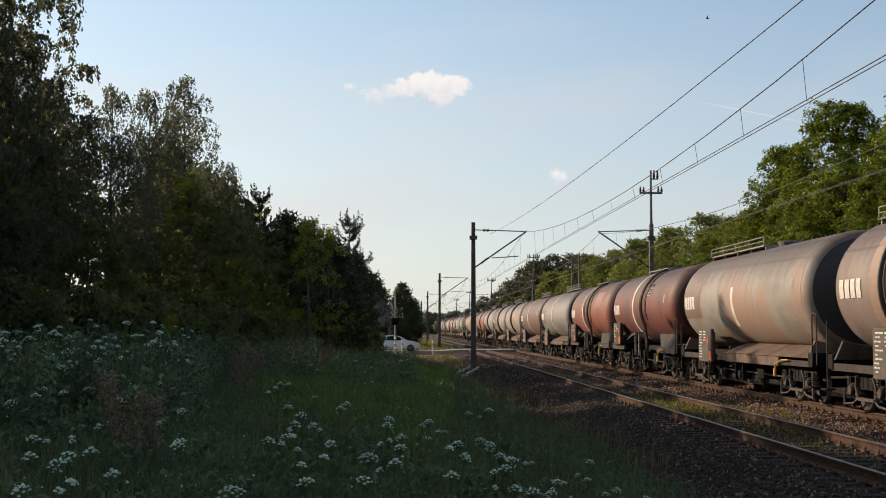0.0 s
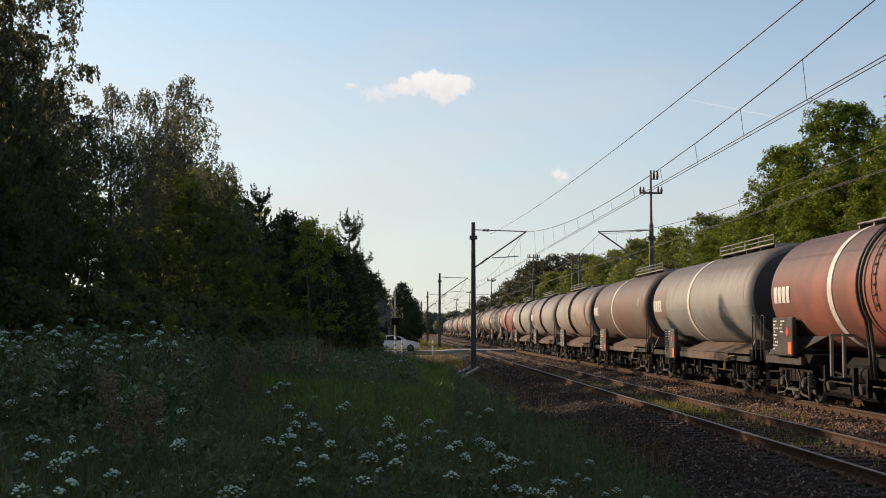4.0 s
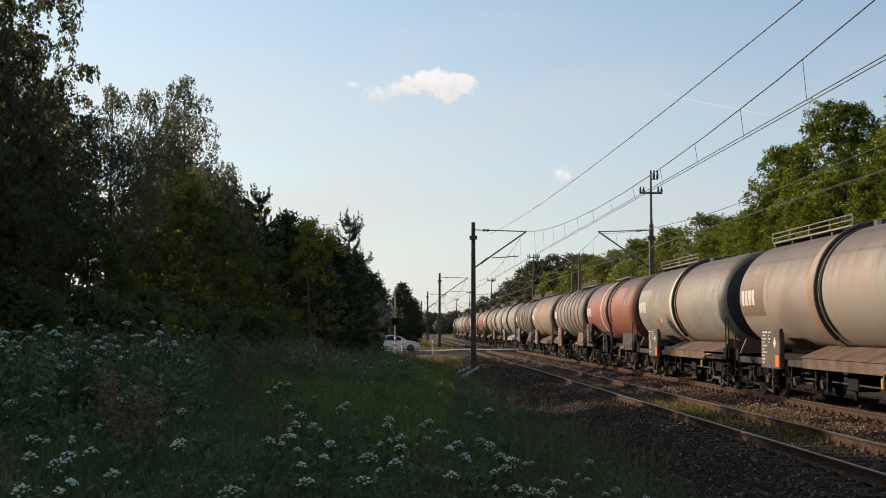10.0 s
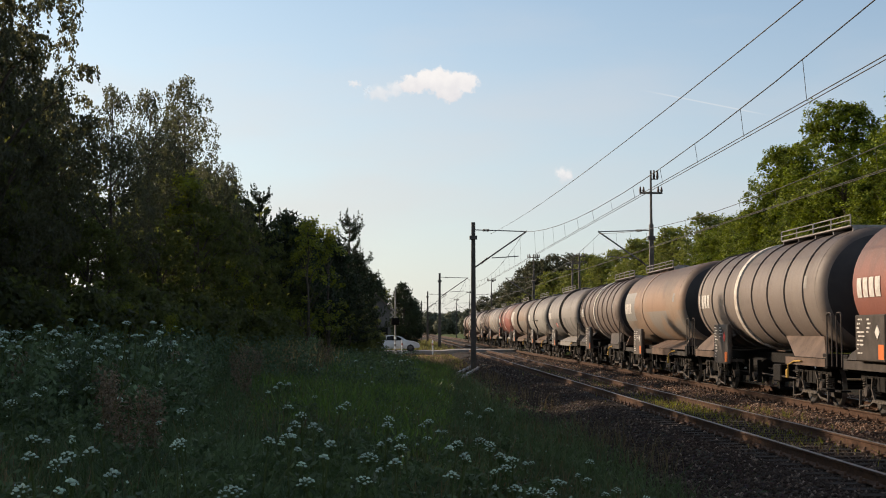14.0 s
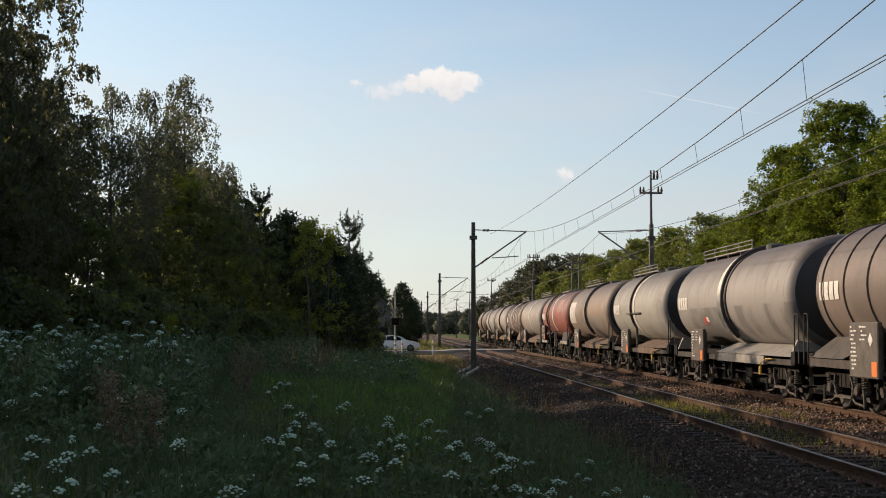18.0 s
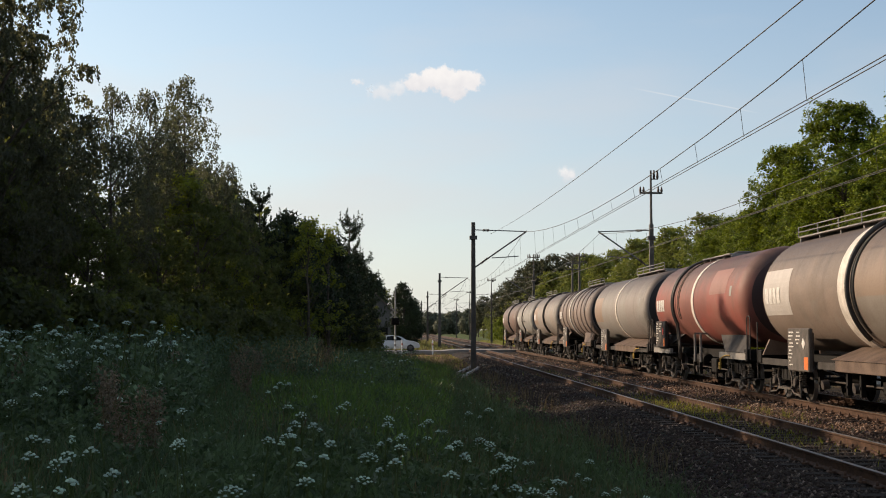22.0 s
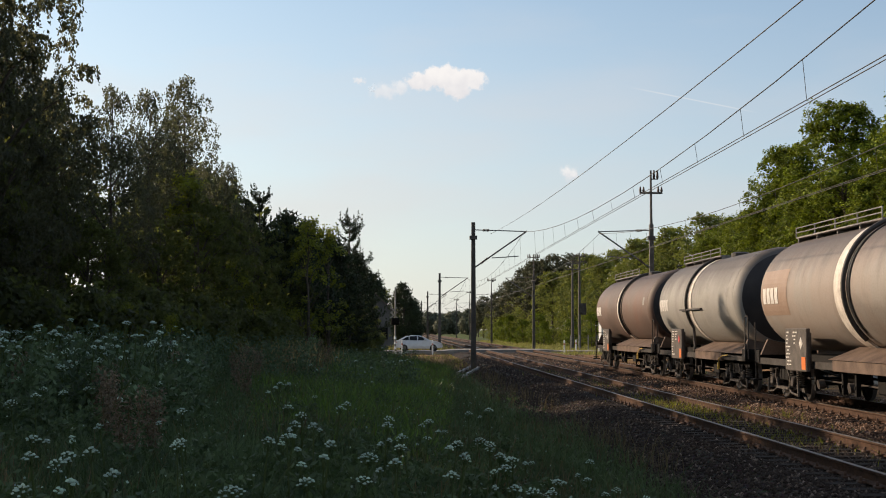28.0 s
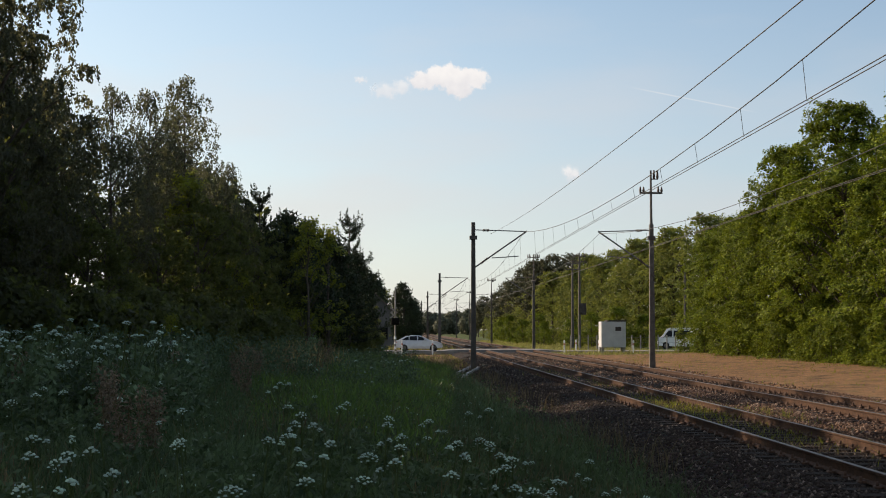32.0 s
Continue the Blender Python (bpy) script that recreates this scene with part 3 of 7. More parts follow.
def wagon(spec):
    """A bogie tank wagon; its far end is +y, its side towards the camera is -x."""
    (length, style, paint, logo, hoop_y, band_m, pipe, saddle_m, box_h, colour_words) = spec
    half = length / 2
    w = tagged(empty("tank_wagon"), colour_words, "tank wagon", "wagons of the train")
    # tank: a shell that rounds over into dished ends
    c, c_far = half - (1.04 if length > 14.1 else 1.45), half - 1.62
    kr = 0.6 if style == "red" else 0.38
    if style == "red":
        c, c_far = c - 0.18, c_far - 0.12
    knuckle = [(RAD - kr * (1 - math.cos(radians(a))), kr * math.sin(radians(a))) for a in (0, 8, 16, 24, 32, 40, 50, 60)]
    r0, d0 = knuckle[-1]
    cap = r0 / math.cos(radians(60))
    crown = [(cap * math.cos(radians(a)), d0 + cap * (math.sin(radians(a)) - math.sin(radians(60)))) for a in (60, 64, 69, 74, 79, 84)] + [(0.0, d0 + cap * (1 - math.sin(radians(60))))]
    bm = bmesh.new()
    prof = [(r, -c - d) for r, d in reversed(knuckle)] + [(r, c_far + d) for r, d in knuckle]
    lathe(bm, prof, 72, Matrix.Translation((0, 0, AXIS_Z)))
    bmesh.ops.recalc_face_normals(bm, faces=bm.faces[:])
    tank = part("tank", bm, paint, w, "weathered painted steel tank", smooth=True)
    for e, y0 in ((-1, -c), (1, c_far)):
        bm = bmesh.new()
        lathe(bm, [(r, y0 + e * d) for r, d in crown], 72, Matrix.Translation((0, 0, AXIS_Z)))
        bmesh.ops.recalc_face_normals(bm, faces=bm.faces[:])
        # shade on the ends facing away from the sun is put into the colour
        part("tank_end", bm, M_END_SHADE if style != "red" else M_END_SHADE_RED, tank, "domed tank end, shade put into its dark colour", smooth=True)
    # welded seams
    for y in (-c, c_far) if style != "red" else ():
        part("end_seam", band(bm := bmesh.new(), y, 0.03, RAD - 0.01, RAD + 0.004) or bm, paint, tank)
    if style == "ribbed":
        for k in range(8):
            bm = bmesh.new()
            band(bm, -c + 0.9 + k * (c + c_far - 1.3) / 7, 0.055, RAD - 0.02, RAD + 0.036)
            part("stiffening_ring", bm, paint, tank)
    if pipe == "stroke":
        bm = bmesh.new()
        strip_on_tank(bm, hoop_y - 0.14, hoop_y + 0.14, 78, 124, RAD + 0.006)
        part("brushed_stroke", bm, band_m, tank, "broad white brush stroke")
    elif hoop_y is not None:
        bm = bmesh.new()
        band(bm, hoop_y, 0.5 if pipe == "hoop" else 0.3, RAD - 0.01, RAD + {"hoop": 0.05, "ribbed": 0.05}.get(style if style == "ribbed" else pipe, 0.02))
        part("painted_band", bm, band_m, tank, "pale painted band round the tank")
    if pipe == "hoop":
        bm = bmesh.new()
        tube(bm, arc_points(hoop_y - 0.44, RAD + 0.07, -20, 138), 0.055, 8)
        tube(bm, arc_points(hoop_y - 0.66, RAD + 0.02, -20, 132), 0.02, 6)
        part("vent_pipe", bm, M_HOOPD, tank, "black pipe bent round the tank", smooth=True)
    if pipe in ("steam", "steam_far"):
        py = hoop_y + (-1.95 if pipe == "steam" else 3.0)
        for q in (0, -0.22):
            bm = bmesh.new()
            tube(bm, arc_points(py + q, RAD + 0.07, -15, 118) + [(-1.25, py + q, 1.3), (-1.25, py + q - 0.1, 0.75)], 0.04, 8)
            part("steam_pipe", bm, M_HOOPD, tank, "black pipe bent down the tank side", smooth=True)
        for k in range(12):
            bm = bmesh.new()
            a = 18 + k * 8
            p = arc_points(py - 0.75, RAD + 0.02, a, a + 1, 1)[0]
            box(bm, p[0] - 0.02, p[0] + 0.02, py - 0.95, py - 0.72, p[2] - 0.015, p[2] + 0.015)
            part("ladder_rung", bm, M_DIRTY, tank)
        for q in (-0.95, -0.72):
            bm = bmesh.new()
            tube(bm, arc_points(py + q, RAD + 0.02, 10, 112), 0.012, 5)
            part("ladder_rail", bm, M_DIRTY, tank)
    if pipe == "cross":
        bm = bmesh.new()
        tube(bm, arc_points(hoop_y + 0.5, RAD + 0.05, -15, 125) + [(-1.2, hoop_y + 0.4, 1.25), (-1.25, hoop_y + 0.3, 0.9)], 0.045, 8)
        part("vent_pipe", bm, M_HOOPD, tank, "black pipe bent round the tank", smooth=True)
        bm = bmesh.new()
        box(bm, -RAD - 0.05, -RAD + 0.01, hoop_y - 1.6, hoop_y + 1.5, 2.38, 2.43)
        part("side_bar", bm, M_HOOPD, tank)
    # maker's mark and small data on the side
    if logo:
        m, backing = logo
        if backing is not None:
            bm = bmesh.new()
            strip_on_tank(bm, c_far - 2.3, c_far - 0.02, 66, 112, RAD + 0.006)
            part("mark_field", bm, backing, tank, "faded square behind the mark")
        if m is not None:
            plain_logo(tank, c_far - 0.2, 92, 0.44, m)
    if "scribbles" in colour_words:
        rg = random.Random(9)
        for k in range(16):
            bm = bmesh.new()
            y1, a1 = hoop_y - 2.75 - 0.2 * (k % 5) - rg.uniform(0, 0.1), 58 + 7.5 * (k // 5) + rg.uniform(-2, 2)
            tube(bm, [arc_points(y1 + q, RAD + 0.008, a1 + p, a1 + p, 1)[0] for q, p in ((0.06, -2.4), (-0.07, -1.0), (rg.uniform(-0.08, 0.08), 1.0), (-0.06, 2.6))], 0.016, 4)
            part("scribble", bm, M_MARK, tank, "white scribbled stroke")
    if "dark grey below" in colour_words or "pale grey with white band and black" in colour_words:
        for q, m_ in ((0.0, M_RED), (-0.34, M_MARK)):
            bm = bmesh.new()
            strip_on_tank(bm, c_far - 3.5 + q - 0.3, c_far - 3.5 + q, 111, 121 if q == 0.0 else 117, RAD + 0.007)
            part("warning_mark", bm, m_, tank)
    if style == "red" and "scribbles" not in colour_words:
        bm = bmesh.new()
        strip_on_tank(bm, -c + 1.3, -c + 3.4, 52, 84, RAD + 0.005)
        part("repainted_patch", bm, M_REDPATCH, tank, "paler repainted patch")
    bm = bmesh.new()
    strip_on_tank(bm, -c + 0.6, -c + (0.95 if style != "red" else 0.85), 76, 88, RAD + 0.006)
    part("data_plate", bm, M_PALE, tank)
    if style == "red":
        for q in (-0.3, 0.55):
            bm = bmesh.new()
            box(bm, -1.27, -1.2, hoop_y + q - 0.035, hoop_y + q + 0.035, 0.72, 1.66, 0.01)
            box(bm, -1.27, -0.9, hoop_y + q - 0.03, hoop_y + q + 0.03, 1.6, 1.66)
            part("hanger_post", bm, M_PALE, w, "pale grey post under the tank")
    # manhole, walkway and rail on the top
    ty = hoop_y if hoop_y is not None else 0.0
    bm = bmesh.new()
    tube(bm, [(0, ty - 0.9, AXIS_Z + RAD - 0.05), (0, ty - 0.9, AXIS_Z + RAD + 0.09), (0, ty - 0.9, AXIS_Z + RAD + 0.13)], [0.3, 0.3, 0.2], 16)
    part("manhole", bm, M_HOOPD, tank)
    bm = bmesh.new()
    top = AXIS_Z + RAD
    if style == "red":
        y0, y1 = -1.9, 1.9
    elif style in ("ribbed", "near"):
        y0, y1 = -c + 0.1, -0.6
    else:
        y0, y1 = -0.4, min(c_far - 0.2, 6.3)
    box(bm, -0.55, 0.55, y0, y1, top + 0.015, top + 0.05)
    for k in range(5):
        yy = y0 + (y1 - y0) * k / 4
        box(bm, -0.5, 0.5, yy - 0.03, yy + 0.03, top - 0.13, top + 0.03)
    part("walkway", bm, M_RAILING, w, "grating walkway along the tank top")
    if style != "red":
        for k in range(5):
            yy = y0 + (y1 - y0) * k / 4
            bm = bmesh.new()
            tube(bm, [(-0.55, yy, top + 0.04), (-0.55, yy, top + 0.28)], 0.016, 6)
            part("rail_post", bm, M_RAILING, w)
        for up in (0.16, 0.28):
            bm = bmesh.new()
            tube(bm, [(-0.55, y0, top + up), (-0.55, y1, top + up)], 0.014, 6)
            part("handrail", bm, M_RAILING, w)
    # underframe
    bm = bmesh.new()
    box(bm, -0.42, 0.42, -half + 0.55, half - 0.55, 0.86, 1.12)
    for s in (-1, 1):
        box(bm, -1.32, 1.32, s * (half - 0.75) - 0.16, s * (half - 0.75) + 0.16, 0.88, 1.22, 0.02)
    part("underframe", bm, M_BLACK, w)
    for s in (-1, 1):
        bm = bmesh.new()
        if style == "red" or style == "ribbed":
            box(bm, s * 1.28 - 0.05, s * 1.28 + 0.05, -half + 0.7, -half + 3.8, 0.92, 1.1)
            part("sole_bar", bm, saddle_m, w)
            bm = bmesh.new()
            box(bm, s * 1.28 - 0.05, s * 1.28 + 0.05, half - 3.8, half - 0.7, 0.92, 1.1)
            part("sole_bar", bm, saddle_m, w)
        else:
            box(bm, s * 1.24 - 0.05, s * 1.24 + 0.05, half - 6.9, half - 0.7, 0.86, 1.02)
            part("sole_bar", bm, M_SADDLE, w)
            bm = bmesh.new()
            box(bm, s * 1.26 - 0.05, s * 1.26 + 0.05, -half + 3.4, half - 6.95, 0.84, 1.075, 0.01)
            part("sole_bar", bm, saddle_m, w, "rusty lower band under the cradle plate")
            bm = bmesh.new()
            box(bm, s * 1.24 - 0.05, s * 1.24 + 0.05, -half + 0.7, -half + 3.35, 0.88, 1.02)
            part("sole_bar", bm, M_SADDLE, w)
        if style not in ("red", "ribbed"):
            bm = bmesh.new()
            y0, y1 = -half + 0.95, half - 6.7
            vs = [bm.verts.new(p) for p in ((s * 0.70, y0 + 0.3, 1.37), (s * 0.70, y1 - 0.25, 1.37), (s * 1.33, y1, 1.09), (s * 1.33, y0, 1.09))]
            us = [bm.verts.new(v.co + Vector((-s * 0.06, 0, 0))) for v in vs]
            for k in range(4):
                bm.faces.new((vs[k], vs[(k + 1) % 4], us[(k + 1) % 4], us[k]))
            bm.faces.new(vs[::-1])
            bm.faces.new(us)
            bmesh.ops.recalc_face_normals(bm, faces=bm.faces[:])
            part("skirt_plate", bm, saddle_m, w, "rusty cradle plate under the tank")
            for e in (-1, 1):
                bm = bmesh.new()
                yc = e * (half - 1.0)
                prism(bm, [(s * 0.2, 1.1), (s * 1.3, 1.1), (s * 1.12, 1.5), (s * 0.2, 1.3)], yc - 0.06, yc + 0.06)
                part("end_saddle", bm, saddle_m, w)
        else:
            for e in (-1, 1):
                bm = bmesh.new()
                vs = [bm.verts.new(p) for p in ((s * 1.02, e * (half - 4.8), 1.60), (s * 1.02, e * (half - 1.7), 1.60), (s * 1.33, e * (half - 0.62), 1.12), (s * 1.33, e * (half - 3.0), 1.12))]
                us = [bm.verts.new(v.co + Vector((-s * 0.10, 0, 0))) for v in vs]
                for k in range(4):
                    bm.faces.new((vs[k], vs[(k + 1) % 4], us[(k + 1) % 4], us[k]))
                bm.faces.new(vs[::-1])
                bm.faces.new(us)
                bmesh.ops.recalc_face_normals(bm, faces=bm.faces[:])
                part("saddle_plate", bm, M_SADDLE if style == "red" else saddle_m, w, "trapezoid saddle plate under the tank")
    # data panel box on the far end of the side
    by, box_low = (half - 2.6, 1.12) if style == "red" else (half - 4.6, 0.78)
    bm = bmesh.new()
    box(bm, -1.46, -1.36, by - 0.95, by + 0.75, box_low, box_h, 0.02)
    for q in (-0.8, 0.6):
        box(bm, -1.37, -0.95, by + q - 0.03, by + q + 0.03, box_low + 0.06, box_low + 0.14)
        box(bm, -1.37, -1.3, by + q - 0.03, by + q + 0.03, box_low + 0.1, box_h - 0.1)
    pb = part("panel_box", bm, M_PANEL if box_h < 2 else M_DIRTY, w, "dark box with inscription plates")
    rnd = random.Random(int(length * 100) + len(colour_words))
    for k in range(int((box_h - box_low) / 0.09) - 1):
        z, y = box_h - 0.09 - 0.085 * k, by + 0.68
        for col in range(2 if k < 4 else 1):
            y -= rnd.uniform(0.0, 0.12)
            for word in range(rnd.choice((1, 2, 2))):
                bm = bmesh.new()
                long = rnd.uniform(0.06, 0.2)
                box(bm, -1.466, -1.458, y - long, y, z - rnd.uniform(0.012, 0.022), z + 0.016)
                y -= long + 0.035
                part("text_bar", bm, M_MARK, pb, "unreadable white inscription")
            y = by + 0.12
    bm = bmesh.new()
    box(bm, -1.47, -1.458, by - 0.9, by - 0.6, box_low + 0.05, box_low + 0.34)
    part("hazard_plate", bm, M_ORANGE, pb, "orange warning plate")
    bm = bmesh.new()
    box(bm, -0.006, 0.006, -0.1, 0.1, -0.1, 0.1, 0, pose(-1.464, by - 0.55, box_h - 0.35, 45, 0, 0))
    part("hazard_diamond", bm, M_MARK if rnd.random() < 0.5 else M_RED, pb, "diamond warning label")
    # buffers, couplings, steps, hand rails
    for e in (-1, 1):
        for s in (-1, 1):
            bm = bmesh.new()
            lathe(bm, [(0.0, 0), (0.13, 0), (0.13, 0.28), (0.09, 0.28), (0.09, 0.52), (0.23, 0.56), (0.21, 0.60), (0.0, 0.62)], 16,
                  Matrix.Translation((s * 0.875, e * (half - 0.62), 1.03)) @ (Matrix.Rotation(math.pi, 4, "Z") if e < 0 else Matrix()))
            bmesh.ops.recalc_face_normals(bm, faces=bm.faces[:])
            part("buffer", bm, M_BLACK, w)
            bm = bmesh.new()
            x, y = s * 1.32, e * (half - 0.55)
            tube(bm, [(x, y, 0.95), (x, y, 2.05), (x, y + e * 0.06, 2.12), (x, y + e * 0.28, 2.12), (x, y + e * 0.34, 2.05), (x, y + e * 0.34, 0.95)] if e < 0 or style in ("red", "ribbed") else [(x, y, 0.45), (x, y, 1.95)], 0.017, 6)
            part("grab_rail", bm, M_DIRTY, w)
            bm = bmesh.new()
            box(bm, x - 0.1, x + 0.12, y - 0.2, y + 0.2, 0.42, 0.46)
            part("step", bm, M_BLACK, w)
        bm = bmesh.new()
        tube(bm, [(0, e * (half - 0.6), 1.03), (0, e * (half - 0.2), 0.98), (0, e * (half + 0.02), 0.9)], 0.06, 8)
        tube(bm, [(0.3, e * (half - 0.6), 0.95), (0.3, e * (half - 0.35), 0.55), (0.1, e * (half + 0.02), 0.6)], 0.03, 6)
        part("coupling", bm, M_BLACK, w)
    bm = bmesh.new()
    lathe(bm, [(0.0, -0.6), (0.16, -0.58), (0.2, -0.5), (0.2, 0.5), (0.16, 0.58), (0.0, 0.6)], 16, Matrix.Translation((-0.75, 0.9, 0.78)))
    bmesh.ops.recalc_face_normals(bm, faces=bm.faces[:])
    part("air_reservoir", bm, M_BLACK, w)
    bm = bmesh.new()
    box(bm, -1.0, -0.5, -1.9, -1.2, 0.42, 0.86, 0.03)
    tube(bm, [(-0.9, -1.5, 0.5), (-0.9, -1.5, 0.25), (-0.4, -1.4, 0.2)], 0.05, 6)
    part("outlet_valve", bm, M_BLACK, w)
    # pipes and brake gear below the frame
    bm = bmesh.new()
    tube(bm, [(-0.62, -half + 1.0, 0.92), (-0.62, -2.6, 0.82), (-0.7, -2.2, 0.7), (-0.7, 2.4, 0.7), (-0.62, half - 3.2, 0.86), (-0.62, half - 1.0, 0.92)], 0.028, 6)
    part("brake_pipe", bm, M_BLACK, w)
    bm = bmesh.new()
    tube(bm, [(-0.95, -half + 4.2, 0.55), (-0.95, half - 4.2, 0.58)], 0.022, 6)
    part("brake_rod", bm, M_DIRTY, w)
    bm = bmesh.new()
    lathe(bm, [(0.0, -0.3), (0.17, -0.28), (0.19, -0.2), (0.19, 0.2), (0.12, 0.3), (0.05, 0.32), (0.05, 0.6), (0.0, 0.6)], 14, Matrix.Translation((-0.55, -2.9, 0.72)))
    bmesh.ops.recalc_face_normals(bm, faces=bm.faces[:])
    part("brake_cylinder", bm, M_BLACK, w)
    for y in (-0.5, 0.35, 2.3):
        bm = bmesh.new()
        box(bm, -1.22, -1.12, y - 0.05, y + 0.05, 0.35, 0.95)
        box(bm, -1.24, -0.7, y - 0.03, y + 0.03, 0.5, 0.56)
        part("hanger", bm, M_BLACK, w)
    for y in (-0.15, 2.0):
        bm = bmesh.new()
        tube(bm, [(-1.1, y, 0.52), (-1.24, y, 0.5)], 0.11, 12)
        part("valve_wheel", bm, M_DIRTY, w)
    for e in (-1, 1):
        bm = bmesh.new()
        tube(bm, [(-0.35, e * (half - 0.65), 0.9), (-0.35, e * (half - 0.4), 0.5), (-0.3, e * (half - 0.15), 0.42), (-0.25, e * (half + 0.0), 0.7)], 0.03, 6)
        part("air_hose", bm, M_HOOPD, w)
    bm = bmesh.new()
    tube(bm, [(-1.35, -half + 3.55, 0.62), (-1.36, -half + 3.5, 0.9), (-1.36, -half + 3.0, 1.0), (-1.36, -half + 2.4, 1.02)], 0.02, 6)
    box(bm, -1.39, -1.33, -half + 3.5, -half + 3.62, 0.58, 0.8, 0.02)
    part("brake_lever", bm, M_YELLOW, w, "yellow brake changeover lever")
    for s in (-1, 1):
        bogie(w, s * (half - 2.45))
    if "last" in colour_words:
        bm = bmesh.new()
        y = half - 0.45
        box(bm, -1.3, 1.3, y - 0.2, y + 0.35, 1.02, 1.08)
        part("end_platform", bm, M_BLACK, w, "brake platform at the end")
        for x in (-1.25, -0.75, 0.75, 1.25):
            bm = bmesh.new()
            tube(bm, [(x, y + 0.3, 0.35 if abs(x) > 1 else 1.05), (x, y + 0.3, 2.15)], 0.022, 6)
            part("platform_rail", bm, M_BLACK, w)
        for z in (1.6, 2.15):
            bm = bmesh.new()
            tube(bm, [(-1.25, y + 0.3, z), (1.25, y + 0.3, z)], 0.02, 6)
            part("platform_rail", bm, M_BLACK, w)
        bm = bmesh.new()
        box(bm, -1.4, -1.1, y + 0.05, y + 0.4, 0.32, 0.37)
        part("step", bm, M_BLACK, w)
    return w


M_REDPATCH = surface("paler_red_patch", (0.21, 0.085, 0.06), (0.28, 0.115, 0.085), 2.0, 0.6)
# dark tones that stand in for shade on the domed tank ends
M_END_SHADE_RED = surface("shaded_red_tank_end", (0.022, 0.01, 0.009), (0.07, 0.028, 0.022), 1.2, 0.65)
M_END_SHADE = surface("shaded_tank_end", (0.014, 0.012, 0.013), (0.044, 0.037, 0.035), 1.2, 0.65)
P = {}


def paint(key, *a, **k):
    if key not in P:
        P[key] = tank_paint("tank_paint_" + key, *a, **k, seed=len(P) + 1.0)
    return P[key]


TAN = surface("tan_mark_field", (0.25, 0.165, 0.118), (0.30, 0.21, 0.152), 3.0, 0.6)
BRN = surface("brown_mark_field", (0.16, 0.11, 0.085), (0.2, 0.14, 0.11), 3.0, 0.6)
GRY = surface("grey_mark_field", (0.22, 0.21, 0.2), (0.28, 0.27, 0.25), 3.0, 0.6)
WHT = surface("pale_mark_field", (0.4, 0.36, 0.33), (0.5, 0.46, 0.42), 3.0, 0.6)
